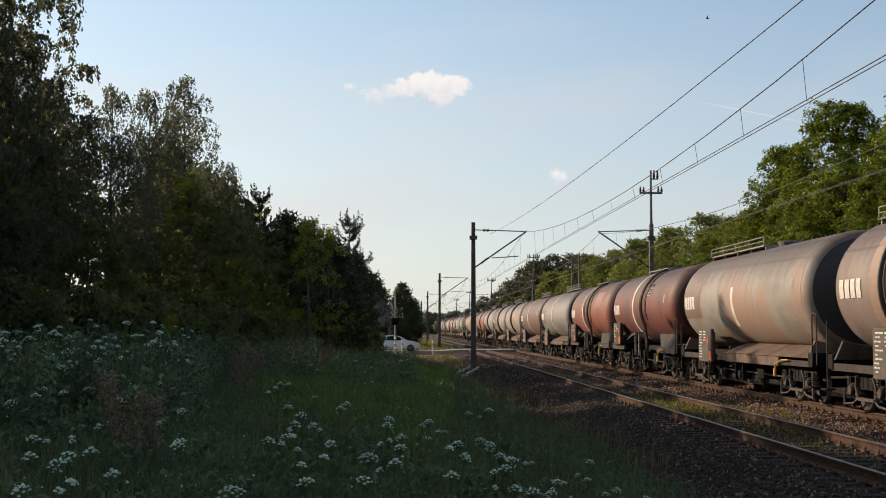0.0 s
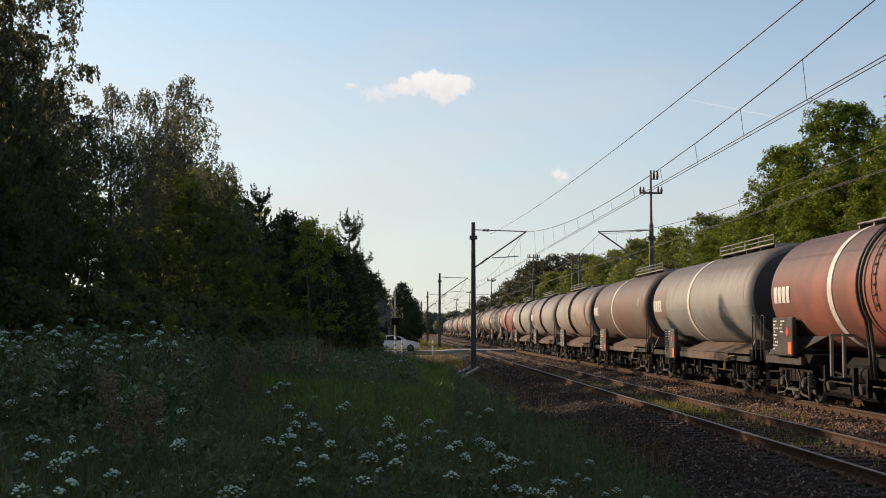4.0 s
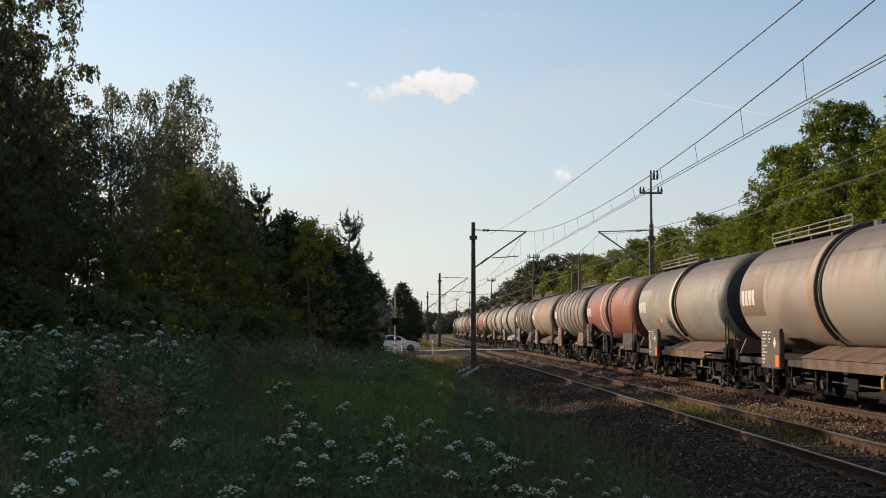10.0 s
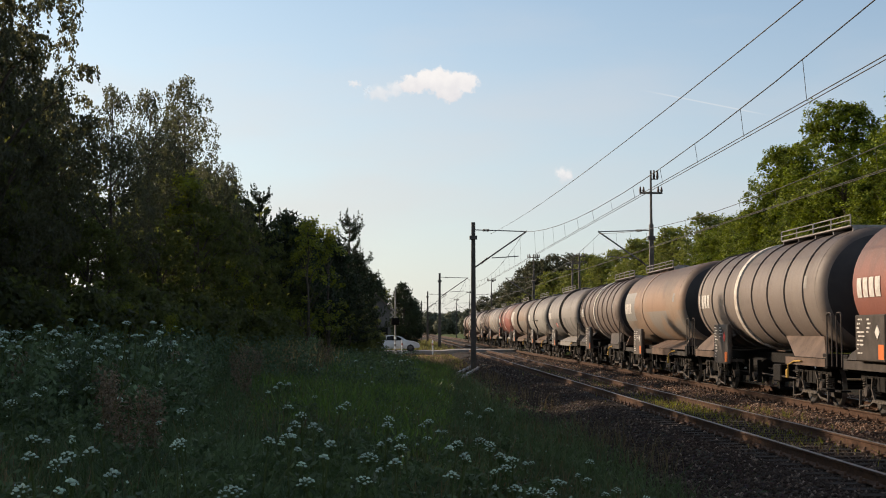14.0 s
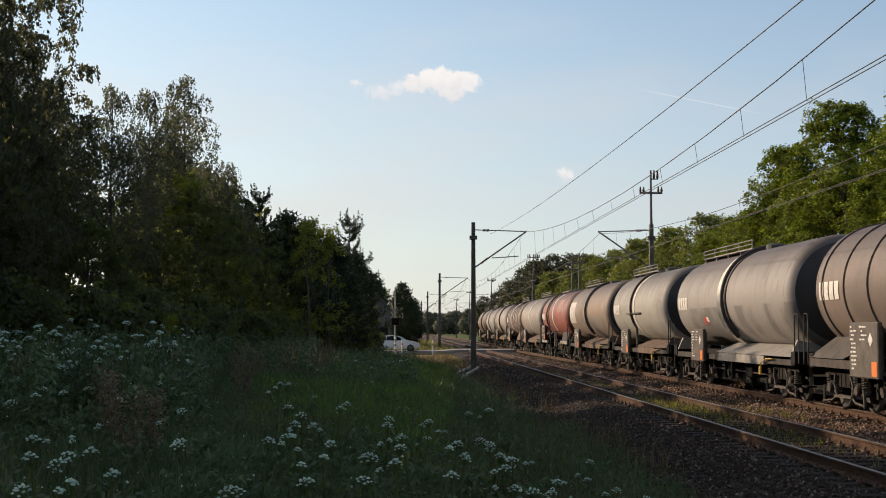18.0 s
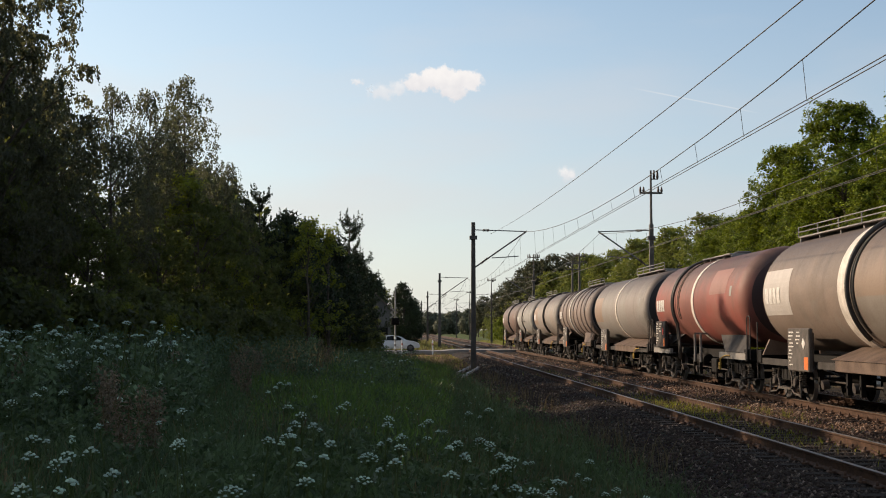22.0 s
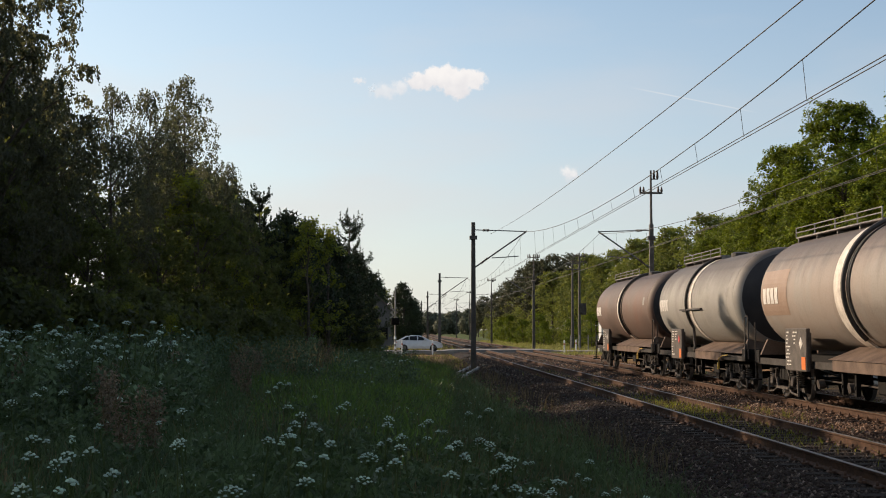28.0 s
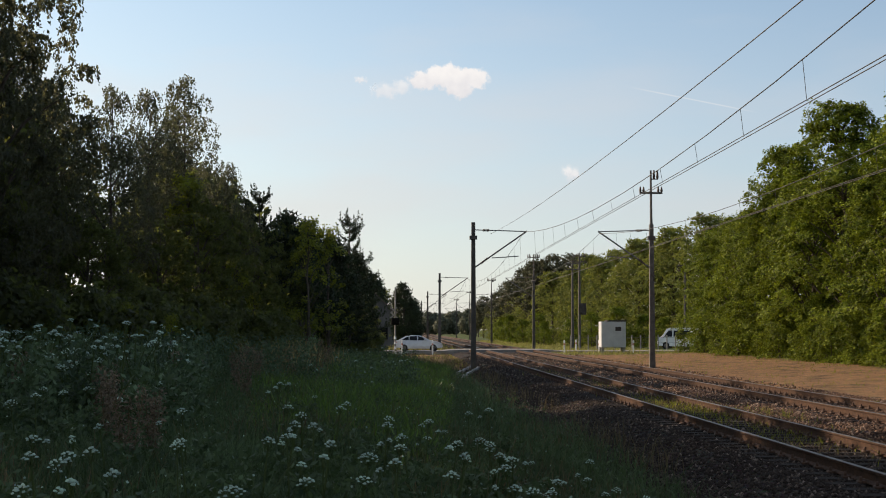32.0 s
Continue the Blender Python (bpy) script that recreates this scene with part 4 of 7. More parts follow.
# far end of the tank at 0 s, then the wagon
TRAIN = [
    (29.4, (16.0, "plain", paint("a", (0.259, 0.202, 0.173), (0.230, 0.202, 0.187), (0.216, 0.158, 0.137)), (M_MARK, None), 4.0, TAN, "hoop", M_DIRTY, 1.78, "tank wagon, faded pinkish grey, grimy")),
    (45.1, (15.7, "plain", paint("b", (0.29, 0.265, 0.23), None, (0.315, 0.215, 0.165)), (M_MARK, BRN), -0.15, M_HOOPW, "stroke", M_RUSTSKIRT, 1.78, "tank wagon, sun-bleached beige grey with rusty skirt")),
    (60.1, (15.0, "red", paint("c", (0.17, 0.045, 0.03), None, (0.10, 0.04, 0.032)), (M_MARK, None), 0.85, M_HOOPW, "steam", M_DIRTY, 2.05, "tank wagon, dark red with white band and scribbles")),
    (75.0, (15.0, "red", paint("d", (0.27, 0.082, 0.052), None, (0.17, 0.058, 0.042)), (M_MARK, None), 1.15, M_HOOPW, "steam", M_DIRTY, 2.05, "tank wagon, brick red with white band")),
    (91.0, (15.9, "near", paint("e", (0.274, 0.252, 0.230), (0.216, 0.209, 0.194), (0.259, 0.238, 0.216)), (M_MARK, BRN), 0.2, M_HOOPW, "none", M_RUSTSKIRT, 1.78, "tank wagon, warm grey with pale thin band")),
    (106.6, (15.7, "near", paint("f", (0.165, 0.108, 0.082), None, (0.15, 0.082, 0.06)), (M_MARK, None), 0.55, M_HOOPW, "none", M_RUSTSKIRT, 1.78, "tank wagon, brown with white band")),
    (122.6, (16.0, "plain", paint("g", (0.285, 0.255, 0.22), None, (0.34, 0.215, 0.16)), None, 0.25, WHT, "hoop", M_RUSTSKIRT, 1.78, "tank wagon, faded pinkish beige with black pipe")),
    (138.7, (16.0, "plain", paint("h", (0.288, 0.266, 0.238), None, (0.302, 0.245, 0.209)), (M_MARK, BRN), -0.2, TAN, "hoop", M_RUSTSKIRT, 1.78, "tank wagon, warm grey with black pipe")),
    (154.7, (16.0, "plain", paint("i", (0.288, 0.274, 0.245), None, (0.302, 0.238, 0.202)), (M_MARK, GRY), -0.2, M_HOOPW, "hoop", M_RUSTSKIRT, 1.78, "tank wagon, pale grey with white band and black pipe")),
    (169.8, (15.1, "red", paint("j", (0.29, 0.095, 0.06), None, (0.245, 0.085, 0.06)), (M_MARK, None), 0.9, M_HOOPW, "steam", M_DIRTY, 2.05, "tank wagon, brick red with white band and black pipes")),
    (184.4, (14.7, "ribbed", paint("k", (0.216, 0.180, 0.155), None, (0.194, 0.158, 0.137)), (M_MARK, None), 0.8, M_HOOPW, "none", M_RUSTSKIRT, 1.9, "ribbed tank wagon, grey-brown with stiffening rings")),
    (198.4, (13.9, "plain", paint("l", (0.302, 0.187, 0.122), (0.259, 0.230, 0.202), (0.302, 0.209, 0.144)), (M_MARK, GRY), 1.4, TAN, "none", M_RUSTSKIRT, 1.78, "tank wagon, faded orange and beige, short")),
    (212.6, (14.2, "ribbed", paint("m", (0.180, 0.137, 0.115), None, (0.151, 0.119, 0.101)), (M_MARK, None), 0.25, M_HOOPW, "none", M_DIRTY, 1.9, "ribbed tank wagon, dark brown with stiffening rings")),
    (228.0, (15.4, "plain", paint("n", (0.266, 0.245, 0.223), (0.151, 0.144, 0.137), (0.259, 0.238, 0.223)), (M_MARK, None), -0.1, M_HOOPW, "hoop", M_PALE, 1.78, "tank wagon, light grey above, dark grey below")),
    (241.9, (13.9, "plain", paint("o", (0.310, 0.295, 0.266), None, (0.288, 0.274, 0.252)), (M_MARK, None), 0.15, M_HOOPW, "cross", M_RUSTSKIRT, 1.78, "tank wagon, pale grey, short, with black pipe")),
    (257.5, (15.6, "plain", paint("p", (0.238, 0.169, 0.122), (0.216, 0.187, 0.158), (0.223, 0.166, 0.130)), (M_MARK, WHT), -0.15, M_HOOPW, "hoop", M_RUSTSKIRT, 1.78, "tank wagon, brown above, grey-beige below")),
    (272.4, (14.9, "red", paint("q", (0.24, 0.075, 0.052), None, (0.27, 0.055, 0.038)), (M_MARK, None), -0.5, M_HOOPW, "steam_far", M_PALE, 2.05, "tank wagon, red with white band and black pipes")),
    (288.1, (15.7, "near", paint("r", (0.266, 0.241, 0.216), None, (0.245, 0.209, 0.187)), (None, TAN), -0.25, M_HOOPW, "none", M_RUSTSKIRT, 1.78, "tank wagon, pinkish grey with thin white band")),
    (303.0, (14.9, "ribbed", paint("s", (0.209, 0.155, 0.130), None, (0.180, 0.137, 0.115)), (M_MARK, None), 0.45, M_HOOPW, "none", M_RUSTSKIRT, 1.9, "ribbed tank wagon, brown with white band and rings")),
    (318.3, (15.4, "plain", paint("t", (0.288, 0.238, 0.202), None, (0.274, 0.245, 0.216)), (M_MARK, TAN), -0.2, M_HOOPW, "hoop", M_RUSTSKIRT, 1.78, "tank wagon, faded beige with white band and pipe")),
    (332.2, (13.9, "plain", paint("u", (0.288, 0.274, 0.245), None, (0.274, 0.259, 0.238)), (M_MARK, None), 0.1, M_HOOPW, "cross", M_RUSTSKIRT, 1.78, "tank wagon, light grey, short, with black pipe")),
    (348.1, (16.0, "plain", paint("v", (0.132, 0.083, 0.062), None, (0.14, 0.072, 0.05)), (M_MARK, None), -0.35, M_HOOPW, "hoop", M_RUSTSKIRT, 1.78, "tank wagon, brown with white band, last of the train")),
]
WAGONS = []
for far_end, spec in TRAIN:
    ob = wagon(spec)
    y0 = far_end + 0.95 - spec[0] / 2
    ob.matrix_basis = pose(TRACK_B, y0, 0)
    WAGONS.append((ob, y0))


# ---- masts and wires ----
def mast(x, y, height, side, z0=-0.45, tall=False):
    """A lattice-stiffened steel mast with a bracket towards side (+1: to +x)."""
    far = y > 200
    m = tagged(empty("catenary_mast", pose(x, y, 0)), "dark weathered steel catenary mast with a bracket arm" if not tall else "tall dark catenary mast with bracket and feeder arm", "mast", "masts along the railway")
    full, height = height, 7.45 if tall else height
    bm = bmesh.new()
    for s in (-1, 1):
        a, b = (0.15, 0.11) if tall else (0.15, 0.10)
        vs = []
        for z, h in ((z0, a), (height, b)):
            vs.append([bm.verts.new(p) for p in ((s * h, -0.10, z), (s * h, 0.10, z), (s * (h - 0.05), 0.10, z), (s * (h - 0.05), -0.10, z))])
        for k in range(4):
            bm.faces.new((vs[0][k], vs[0][(k + 1) % 4], vs[1][(k + 1) % 4], vs[1][k]))
        bm.faces.new(vs[0][::-1])
        bm.faces.new(vs[1])
    n = 16
    for k in range(n):
        z = z0 + (height - z0) * k / n
        h = 0.12 - 0.05 * k / n
        box(bm, -h, h, -0.06, 0.06, z, z + (height - z0) / n)
        box(bm, -h - 0.01, h + 0.01, -0.098, 0.098, z + 0.1, z + 0.25)
    bmesh.ops.recalc_face_normals(bm, faces=bm.faces[:])
    part("post", bm, M_MAST if not tall or y > 80 else M_MASTLIT, m)
    bm = bmesh.new()
    box(bm, -0.26, 0.26, -0.26, 0.26, z0 - 0.2, z0 + 0.02, 0.03)
    part("footing", bm, M_SLEEPER, m, "concrete footing")
    bm = bmesh.new()
    box(bm, -0.2, 0.2, -0.16, 0.16, 6.62, 6.82)
    part("clamp", bm, M_MAST, m)
    top = 7.06
    reach = 2.85 * side
    bm = bmesh.new()
    tube(bm, [(side * 0.1, 0, top + 0.08), (reach, 0, top)], 0.028, 6)
    part("tie_bar", bm, M_STEEL, m)
    bm = bmesh.new()
    tube(bm, [(side * 0.1, 0, 5.12), (reach * 1.02, 0, top + 0.02)], 0.042, 8)
    part("bracket_tube", bm, M_STEEL, m)
    bm = bmesh.new()
    tube(bm, [(reach * 0.35, 0, 5.62), (reach * 0.86, 0, 5.72)], 0.026, 6)
    part("steady_arm", bm, M_STEEL, m)
    for y0, z in ((side * 0.55, top + 0.06), (side * 0.42, 5.33)):
        bm = bmesh.new()
        for k in range(5):
            lathe(bm, [(0.0, -0.03), (0.085, -0.015), (0.06, 0.02), (0.0, 0.03)], 10, Matrix.Translation((y0 + side * 0.07 * k, 0, z + (0.06 * k if z < 6 else 0))) @ Matrix.Rotation(radians(90), 4, "Z"))
        part("insulator", bm, M_CERAMIC, m)
    if tall:
        bm = bmesh.new()
        tube(bm, [(0, 0, 7.3), (0, 0, 7.8), (0, 0, full)], [0.09, 0.075, 0.055], 10)
        part("mast_tube", bm, M_MASTLIT, m, "slim tube on the mast's top")
        for s in (0.17, 0.36):
            bm = bmesh.new()
            box(bm, 0.02, s + 0.03, -0.02, 0.02, full - 0.5, full - 0.45)
            tube(bm, [(s, 0, full - 0.48), (s, 0, full - 0.35), (s, 0, full + 0.02)], [0.05, 0.07, 0.04], 8)
            part("insulator", bm, M_CERAMIC, m)
        bm = bmesh.new()
        box(bm, -0.62, 0.62, -0.05, 0.05, 9.12, 9.22)
        part("feeder_arm", bm, M_MAST, m)
        for s in (-0.58, -0.4, 0.4, 0.58):
            bm = bmesh.new()
            tube(bm, [(s, 0, 9.2), (s, 0, 9.3), (s, 0, 9.52)], [0.05, 0.07, 0.03], 8)
            part("insulator", bm, M_CERAMIC, m)
    return m


SPAN = 66.0
for k in range(5):
    y = 73.0 + SPAN * k
    mast(3.83, y, 7.55, 1)
    mast(13.5, y, 10.4 if k == 0 else 9.5, -1, -0.3, True)


def messenger_z(y, low):
    """Height of the carrying wire along its spans."""
    c = 40.0 + SPAN * round((y - 40.0) / SPAN)
    return low + (y - c) ** 2 * 0.00112


def overhead(x, low, contact):
    o = tagged(empty("overhead_line", pose(x, 0, 0)), "black contact wire with its carrying wire and droppers", "overhead line", "overhead lines")
    ys = [7.0 + SPAN / 12 * k for k in range(0, 12 * 5 + 1)]
    bm = bmesh.new()
    tube(bm, [(-0.04, y, messenger_z(y, low)) for y in ys], 0.011, 5)
    part("carrying_wire", bm, M_WIRE, o)
    for q in (-0.02, 0.09):
        bm = bmesh.new()
        tube(bm, [(q, y, contact) for y in ys], 0.009, 5)
        part("contact_wire", bm, M_WIRE, o)
    for k in range(1, 16 * 5):
        y = 7.0 + SPAN / 16 * k - 1.6
        if abs((y - 7.0) / SPAN - round((y - 7.0) / SPAN)) < 0.03:
            continue
        bm = bmesh.new()
        tube(bm, [(-0.04, y, messenger_z(y, low)), (0.02, y, contact)], 0.006, 4)
        part("dropper", bm, M_WIRE, o)


overhead(TRACK_A, 5.82, 5.5)
overhead(TRACK_B, 5.74, 5.31)
for x, low in ((4.75, 5.65),):
    bm = bmesh.new()
    tube(bm, [(x, y, low + (y - 10.0) ** 2 * 0.00032) for y in [7.0 + 5.5 * k for k in range(13)]], 0.0085, 5)
    tagged(part("feeder_wire", bm, M_THIN), "single dark wire strung above the track", "wire")


# ---- level crossing ----
CY = 121.0
bm = bmesh.new()
prism(bm, [(-60, -0.6), (60, -0.6), (60, -0.1), (14, -0.1), (12.5, 0.012), (4.9, 0.012), (3.4, -0.1), (-60, -0.1)], CY - 2.55, CY + 3.2)
tagged(part("road", bm, M_ASPHALT), "grey asphalt road over the level crossing", "road", kind="structure")


def crossing_post(x, y, h=0.92):
    t = tagged(empty("crossing_post", pose(x, y, -0.1)), "white marker post with red bands beside the crossing", "post", "marker posts")
    bm = bmesh.new()
    tube(bm, [(0, 0, -0.4), (0, 0, h), (0, 0, h + 0.03)], [0.07, 0.07, 0.04], 10)
    part("shaft", bm, M_WHITE, t)
    bm = bmesh.new()
    tube(bm, [(0, 0, h * 0.55), (0, 0, h * 0.74)], 0.074, 10)
    part("red_band", bm, M_REDFADE, t)


for x, y in ((0.0, 117.2), (2.62, 117.0), (14.0, 117.0), (16.0, 124.6), (17.0, 117.0), (19.2, 117.0), (20.0, 117.0)):
    crossing_post(x, y)


def crossing_signal(x, y):
    t = tagged(empty("crossing_signal", pose(x, y, 0)), "level crossing signal with crossed white boards on a pole", "signal")
    bm = bmesh.new()
    tube(bm, [(0, 0, -0.4), (0, 0, 5.4)], [0.09, 0.06], 8)
    part("pole", bm, M_PALE, t)
    for z in (3.42, 3.0):
        for a in (38, -38):
            bm = bmesh.new()
            box(bm, -0.38, 0.38, -0.02, 0.02, -0.05, 0.05, 0, pose(-0.12, -0.12 + 0.001 * a, z, 0, a, 0))
            part("cross_board", bm, M_PALE, t, "white warning board")
    for k in range(4):
        bm = bmesh.new()
        tube(bm, [(0, 0, -0.3 + 0.42 * k), (0, 0, -0.09 + 0.42 * k)], 0.1, 10)
        part("pole_band", bm, M_WHITE, t, "white band round the pole")
    bm = bmesh.new()
    box(bm, -0.35, 0.35, -0.2, 0.05, 2.15, 2.75, 0.06)
    part("lamp_panel", bm, M_BLACK, t)
    for s in (-0.18, 0.18):
        bm = bmesh.new()
        tube(bm, [(s, -0.2, 2.45), (s, -0.34, 2.45)], 0.11, 12)
        part("lamp_hood", bm, M_BLACK, t)


crossing_signal(-0.6, 115.8)


# ---- cabinet, poles ----
def relay_hut(x, y):
    t = tagged(empty("relay_cabinet", pose(x, y, -0.1)), "white railway equipment cabinet on short legs", "cabinet")
    bm = bmesh.new()
    box(bm, -1.05, 1.05, -0.8, 0.8, 0.35, 2.55, 0.03)
    part("housing", bm, M_GREYBOX, t)
    bm = bmesh.new()
    box(bm, -0.55, 1.12, -0.86, 0.86, 2.56, 2.66, 0.02)
    part("roof", bm, M_DIRTY, t)
    bm = bmesh.new()
    box(bm, -0.1, 0.75, -0.83, -0.795, 0.5, 2.3, 0.01)
    part("door", bm, M_GREYBOX, t)
    bm = bmesh.new()
    box(bm, 0.15, 0.65, -0.85, -0.82, 1.75, 2.1, 0.01)
    part("sign_plate", bm, M_DIRTY, t, "grey sign with unreadable writing")
    for s in (-0.9, 0.9):
        for q in (-0.65, 0.65):
            bm = bmesh.new()
            box(bm, s - 0.1, s + 0.1, q - 0.1, q + 0.1, -0.4, 0.36)
            part("leg", bm, M_PALE, t)


relay_hut(18.0, 116.0)


def line_pole(x, y, h, panel=False):
    t = tagged(empty("utility_pole", pose(x, y, -0.3)), "dark wooden utility pole with short cross arms", "pole", "utility poles")
    bm = bmesh.new()
    tube(bm, [(0, 0, -0.3), (0.03, 0, h)], [0.16, 0.10], 8)
    part("pole", bm, M_MAST, t)
    for z in (h - 0.3, h - 0.9):
        bm = bmesh.new()
        box(bm, -0.7, 0.7, -0.06, 0.06, z - 0.06, z + 0.06)
        part("cross_arm", bm, M_MAST, t)
        for s in (-0.6, -0.25, 0.25, 0.6):
            bm = bmesh.new()
            tube(bm, [(s, 0, z), (s, 0, z + 0.22)], 0.045, 6)
            part("insulator", bm, M_CERAMIC, t)
    if panel:
        bm = bmesh.new()
        box(bm, -0.1, 0.7, -0.3, -0.1, 3.6, 4.8, 0.03)
        part("equipment_box", bm, M_DIRTY, t)


line_pole(17.6, 140.0, 9.2)
line_pole(18.4, 140.5, 10.0, True)
line_pole(31.0, 148.0, 9.4)


def mesh_fence(x0, x1, y):
    t = tagged(empty("fence", pose(x0, y, -0.3)), "grey wire fence with pale concrete posts", "fence")
    n = int((x1 - x0) / 0.85)
    for k in range(n + 1):
        bm = bmesh.new()
        box(bm, 0.85 * k - 0.05, 0.85 * k + 0.05, -0.05, 0.05, -0.2, 1.55)
        part("post", bm, M_PALE, t)
    for z in (0.3, 0.8, 1.3):
        bm = bmesh.new()
        tube(bm, [(0, 0, z), (x1 - x0, 0, z)], 0.015, 4)
        part("wire", bm, M_STEEL, t)


mesh_fence(16.3, 28.0, 131.0)


# ---- vehicles ----
def vehicle(name, label, prof, glass, width, wheel_y, wr, colour, at, category):
    """A car: an outline (along, height) run across its width and drawn in towards the roof; it heads to +x."""
    t = tagged(empty(name, at), label, category)
    bm = bmesh.new()
    rows = []
    for side, inset in ((-1, 1.0), (-1, 0.0), (1, 0.0), (1, 1.0)):
        ring = []
        for a, z in prof:
            tuck = max(0.0, z - 0.85) * 0.22
            edge = 0.06 * inset
            ring.append(bm.verts.new((a * (1 - 0.012 * inset), side * (width / 2 - tuck - (0.0 if inset else 0.05)), z - edge * (0.4 if z > 0.5 else 0))))
        rows.append(ring)
    rows = [rows[0], rows[1], rows[2], rows[3]]
    order = [rows[0], rows[1], rows[2], rows[3]]
    n = len(prof)
    for r, s in zip(order, order[1:]):
        for k in range(n):
            bm.faces.new((r[k], r[(k + 1) % n], s[(k + 1) % n], s[k]))
    bm.faces.new(order[0][::-1])
    bm.faces.new(order[-1])
    bmesh.ops.recalc_face_normals(bm, faces=bm.faces[:])
    part("body", bm, colour, t)
    for k, poly in enumerate(glass):
        for side in (-1, 1):
            bm = bmesh.new()
            vs = [bm.verts.new((a, side * (width / 2 - max(0.0, z - 0.85) * 0.22 + 0.012), z)) for a, z in poly]
            bm.faces.new(vs)
            bmesh.ops.solidify(bm, geom=bm.faces[:], thickness=0.01)
            part("side_window", bm, M_GLASS, t)
    for a in wheel_y:
        for side in (-1, 1):
            bm = bmesh.new()
            lathe(bm, [(0.0, -0.1), (wr * 0.6, -0.1), (wr * 0.95, -0.11), (wr, -0.07), (wr, 0.07), (wr * 0.95, 0.11), (wr * 0.6, 0.1), (0.0, 0.1)], 20, Matrix.Translation((a, side * (width / 2 - 0.1), wr)))
            bmesh.ops.recalc_face_normals(bm, faces=bm.faces[:])
            wh = part("wheel", bm, M_TYRE, t)
            bm = bmesh.new()
            lathe(bm, [(0.0, 0.0), (wr * 0.2, 0.02), (wr * 0.58, 0.0), (wr * 0.62, -0.03), (0, -0.03)], 16, Matrix.Translation((a, side * (width / 2 + 0.0), wr)) @ (Matrix.Rotation(math.pi, 4, "Z") if side < 0 else Matrix()))
            bmesh.ops.recalc_face_normals(bm, faces=bm.faces[:])
            part("rim", bm, M_STEEL, wh)
            bm = bmesh.new()
            lathe(bm, [(wr * 1.16, -0.02), (wr * 1.16, 0.02), (0, 0.02), (0, -0.02)], 20, Matrix.Translation((a, side * (width / 2 - 0.035), wr)))
            part("wheel_arch", bm, M_BLACK, t)
    return t


SEDAN = [(-2.1, 0.35), (-2.12, 0.62), (-2.05, 0.95), (-1.75, 1.02), (-1.1, 1.38), (-0.55, 1.47), (0.05, 1.45), (0.5, 1.3), (1.0, 1.0), (1.6, 0.9), (2.0, 0.74), (2.12, 0.55), (2.1, 0.32), (1.0, 0.22), (-1.0, 0.22)]
SEDAN_GLASS = [[(-1.45, 1.03), (-1.05, 1.3), (-0.85, 1.34), (-0.85, 1.0)], [(-0.78, 1.0), (-0.78, 1.35), (-0.35, 1.4), (-0.1, 1.4), (-0.1, 0.98)], [(-0.03, 0.98), (-0.03, 1.39), (0.3, 1.3), (0.72, 1.0)]]
CAR_END = 1.42
silver_car = vehicle("car", "silver saloon car waiting at the level crossing", SEDAN, SEDAN_GLASS, 1.74, (-1.25, 1.3), 0.31, M_CARPAINT, pose(CAR_END, CY - 1.5, -0.095), "car")
silver_car.scale = (1.0, 1.0, 0.93)
for s, m, nm in ((-1, M_WHITE, "headlight"),):
    bm = bmesh.new()
    box(bm, 1.78, 2.07, -0.84, -0.5, 0.6, 0.74, 0.02)
    part("headlight", bm, M_WHITE, silver_car)
    bm = bmesh.new()
    box(bm, -2.13, -1.9, -0.86, -0.55, 0.72, 0.9, 0.02)
    part("tail_light", bm, M_RED, silver_car)
    bm = bmesh.new()
    box(bm, 0.5, 0.68, -1.0, -0.86, 0.98, 1.1, 0.02)
    part("mirror", bm, M_CARPAINT, silver_car)
    bm = bmesh.new()
    vs = [bm.verts.new(p) for p in ((0.12, -0.62, 1.452), (0.12, 0.62, 1.452), (0.99, 0.72, 1.02), (0.99, -0.72, 1.02))]
    bm.faces.new(vs)
    bmesh.ops.solidify(bm, geom=bm.faces[:], thickness=0.012)
    part("windscreen", bm, M_GLASS, silver_car)
VAN = [(-2.4, 0.4), (-2.45, 1.2), (-2.4, 2.1), (-2.2, 2.25), (1.2, 2.25), (1.6, 2.1), (2.1, 1.35), (2.5, 1.15), (2.58, 0.7), (2.5, 0.35), (1.0, 0.28), (-1.0, 0.28)]
VAN_GLASS = [[(1.0, 1.3), (1.0, 1.95), (1.4, 1.95), (1.85, 1.3)], [(-0.9, 1.3), (-0.9, 1.95), (0.85, 1.95), (0.85, 1.3)]]
van = vehicle("van", "white delivery van parked beyond the crossing", VAN, VAN_GLASS, 1.95, (-1.6, 1.65), 0.34, M_WHITE, pose(29.9, 144.0, -0.28, 0, 0, 160), "van")

# ---- house behind the crossing ----
house = tagged(empty("house", pose(-3.3, 150.0, -0.3)), "grey plastered house half hidden by trees", "house")
bm = bmesh.new()
prism(bm, [(-2.6, 0), (2.6, 0), (2.6, 3.6), (0, 6.2), (-2.6, 3.6)], 0, 9)
part("wall", bm, M_PLASTER, house)
for s in (-1, 1):
    bm = bmesh.new()
    prism(bm, [(s * 3.0, 3.3), (0, 6.3), (0, 6.5), (s * 3.0, 3.5)], -0.4, 9.4)
    part("roof", bm, M_ROOF, house)
bm = bmesh.new()
box(bm, -0.2, 0.2, -0.35, -0.02, 2.6, 3.4, 0.08)
part("satellite_dish", bm, M_GREYBOX, house)
for x in (-1.2, 1.2):
    bm = bmesh.new()
    box(bm, x - 0.5, x + 0.5, -0.02, 0.1, 1.0, 2.3)
    part("window", bm, M_GLASS, house)

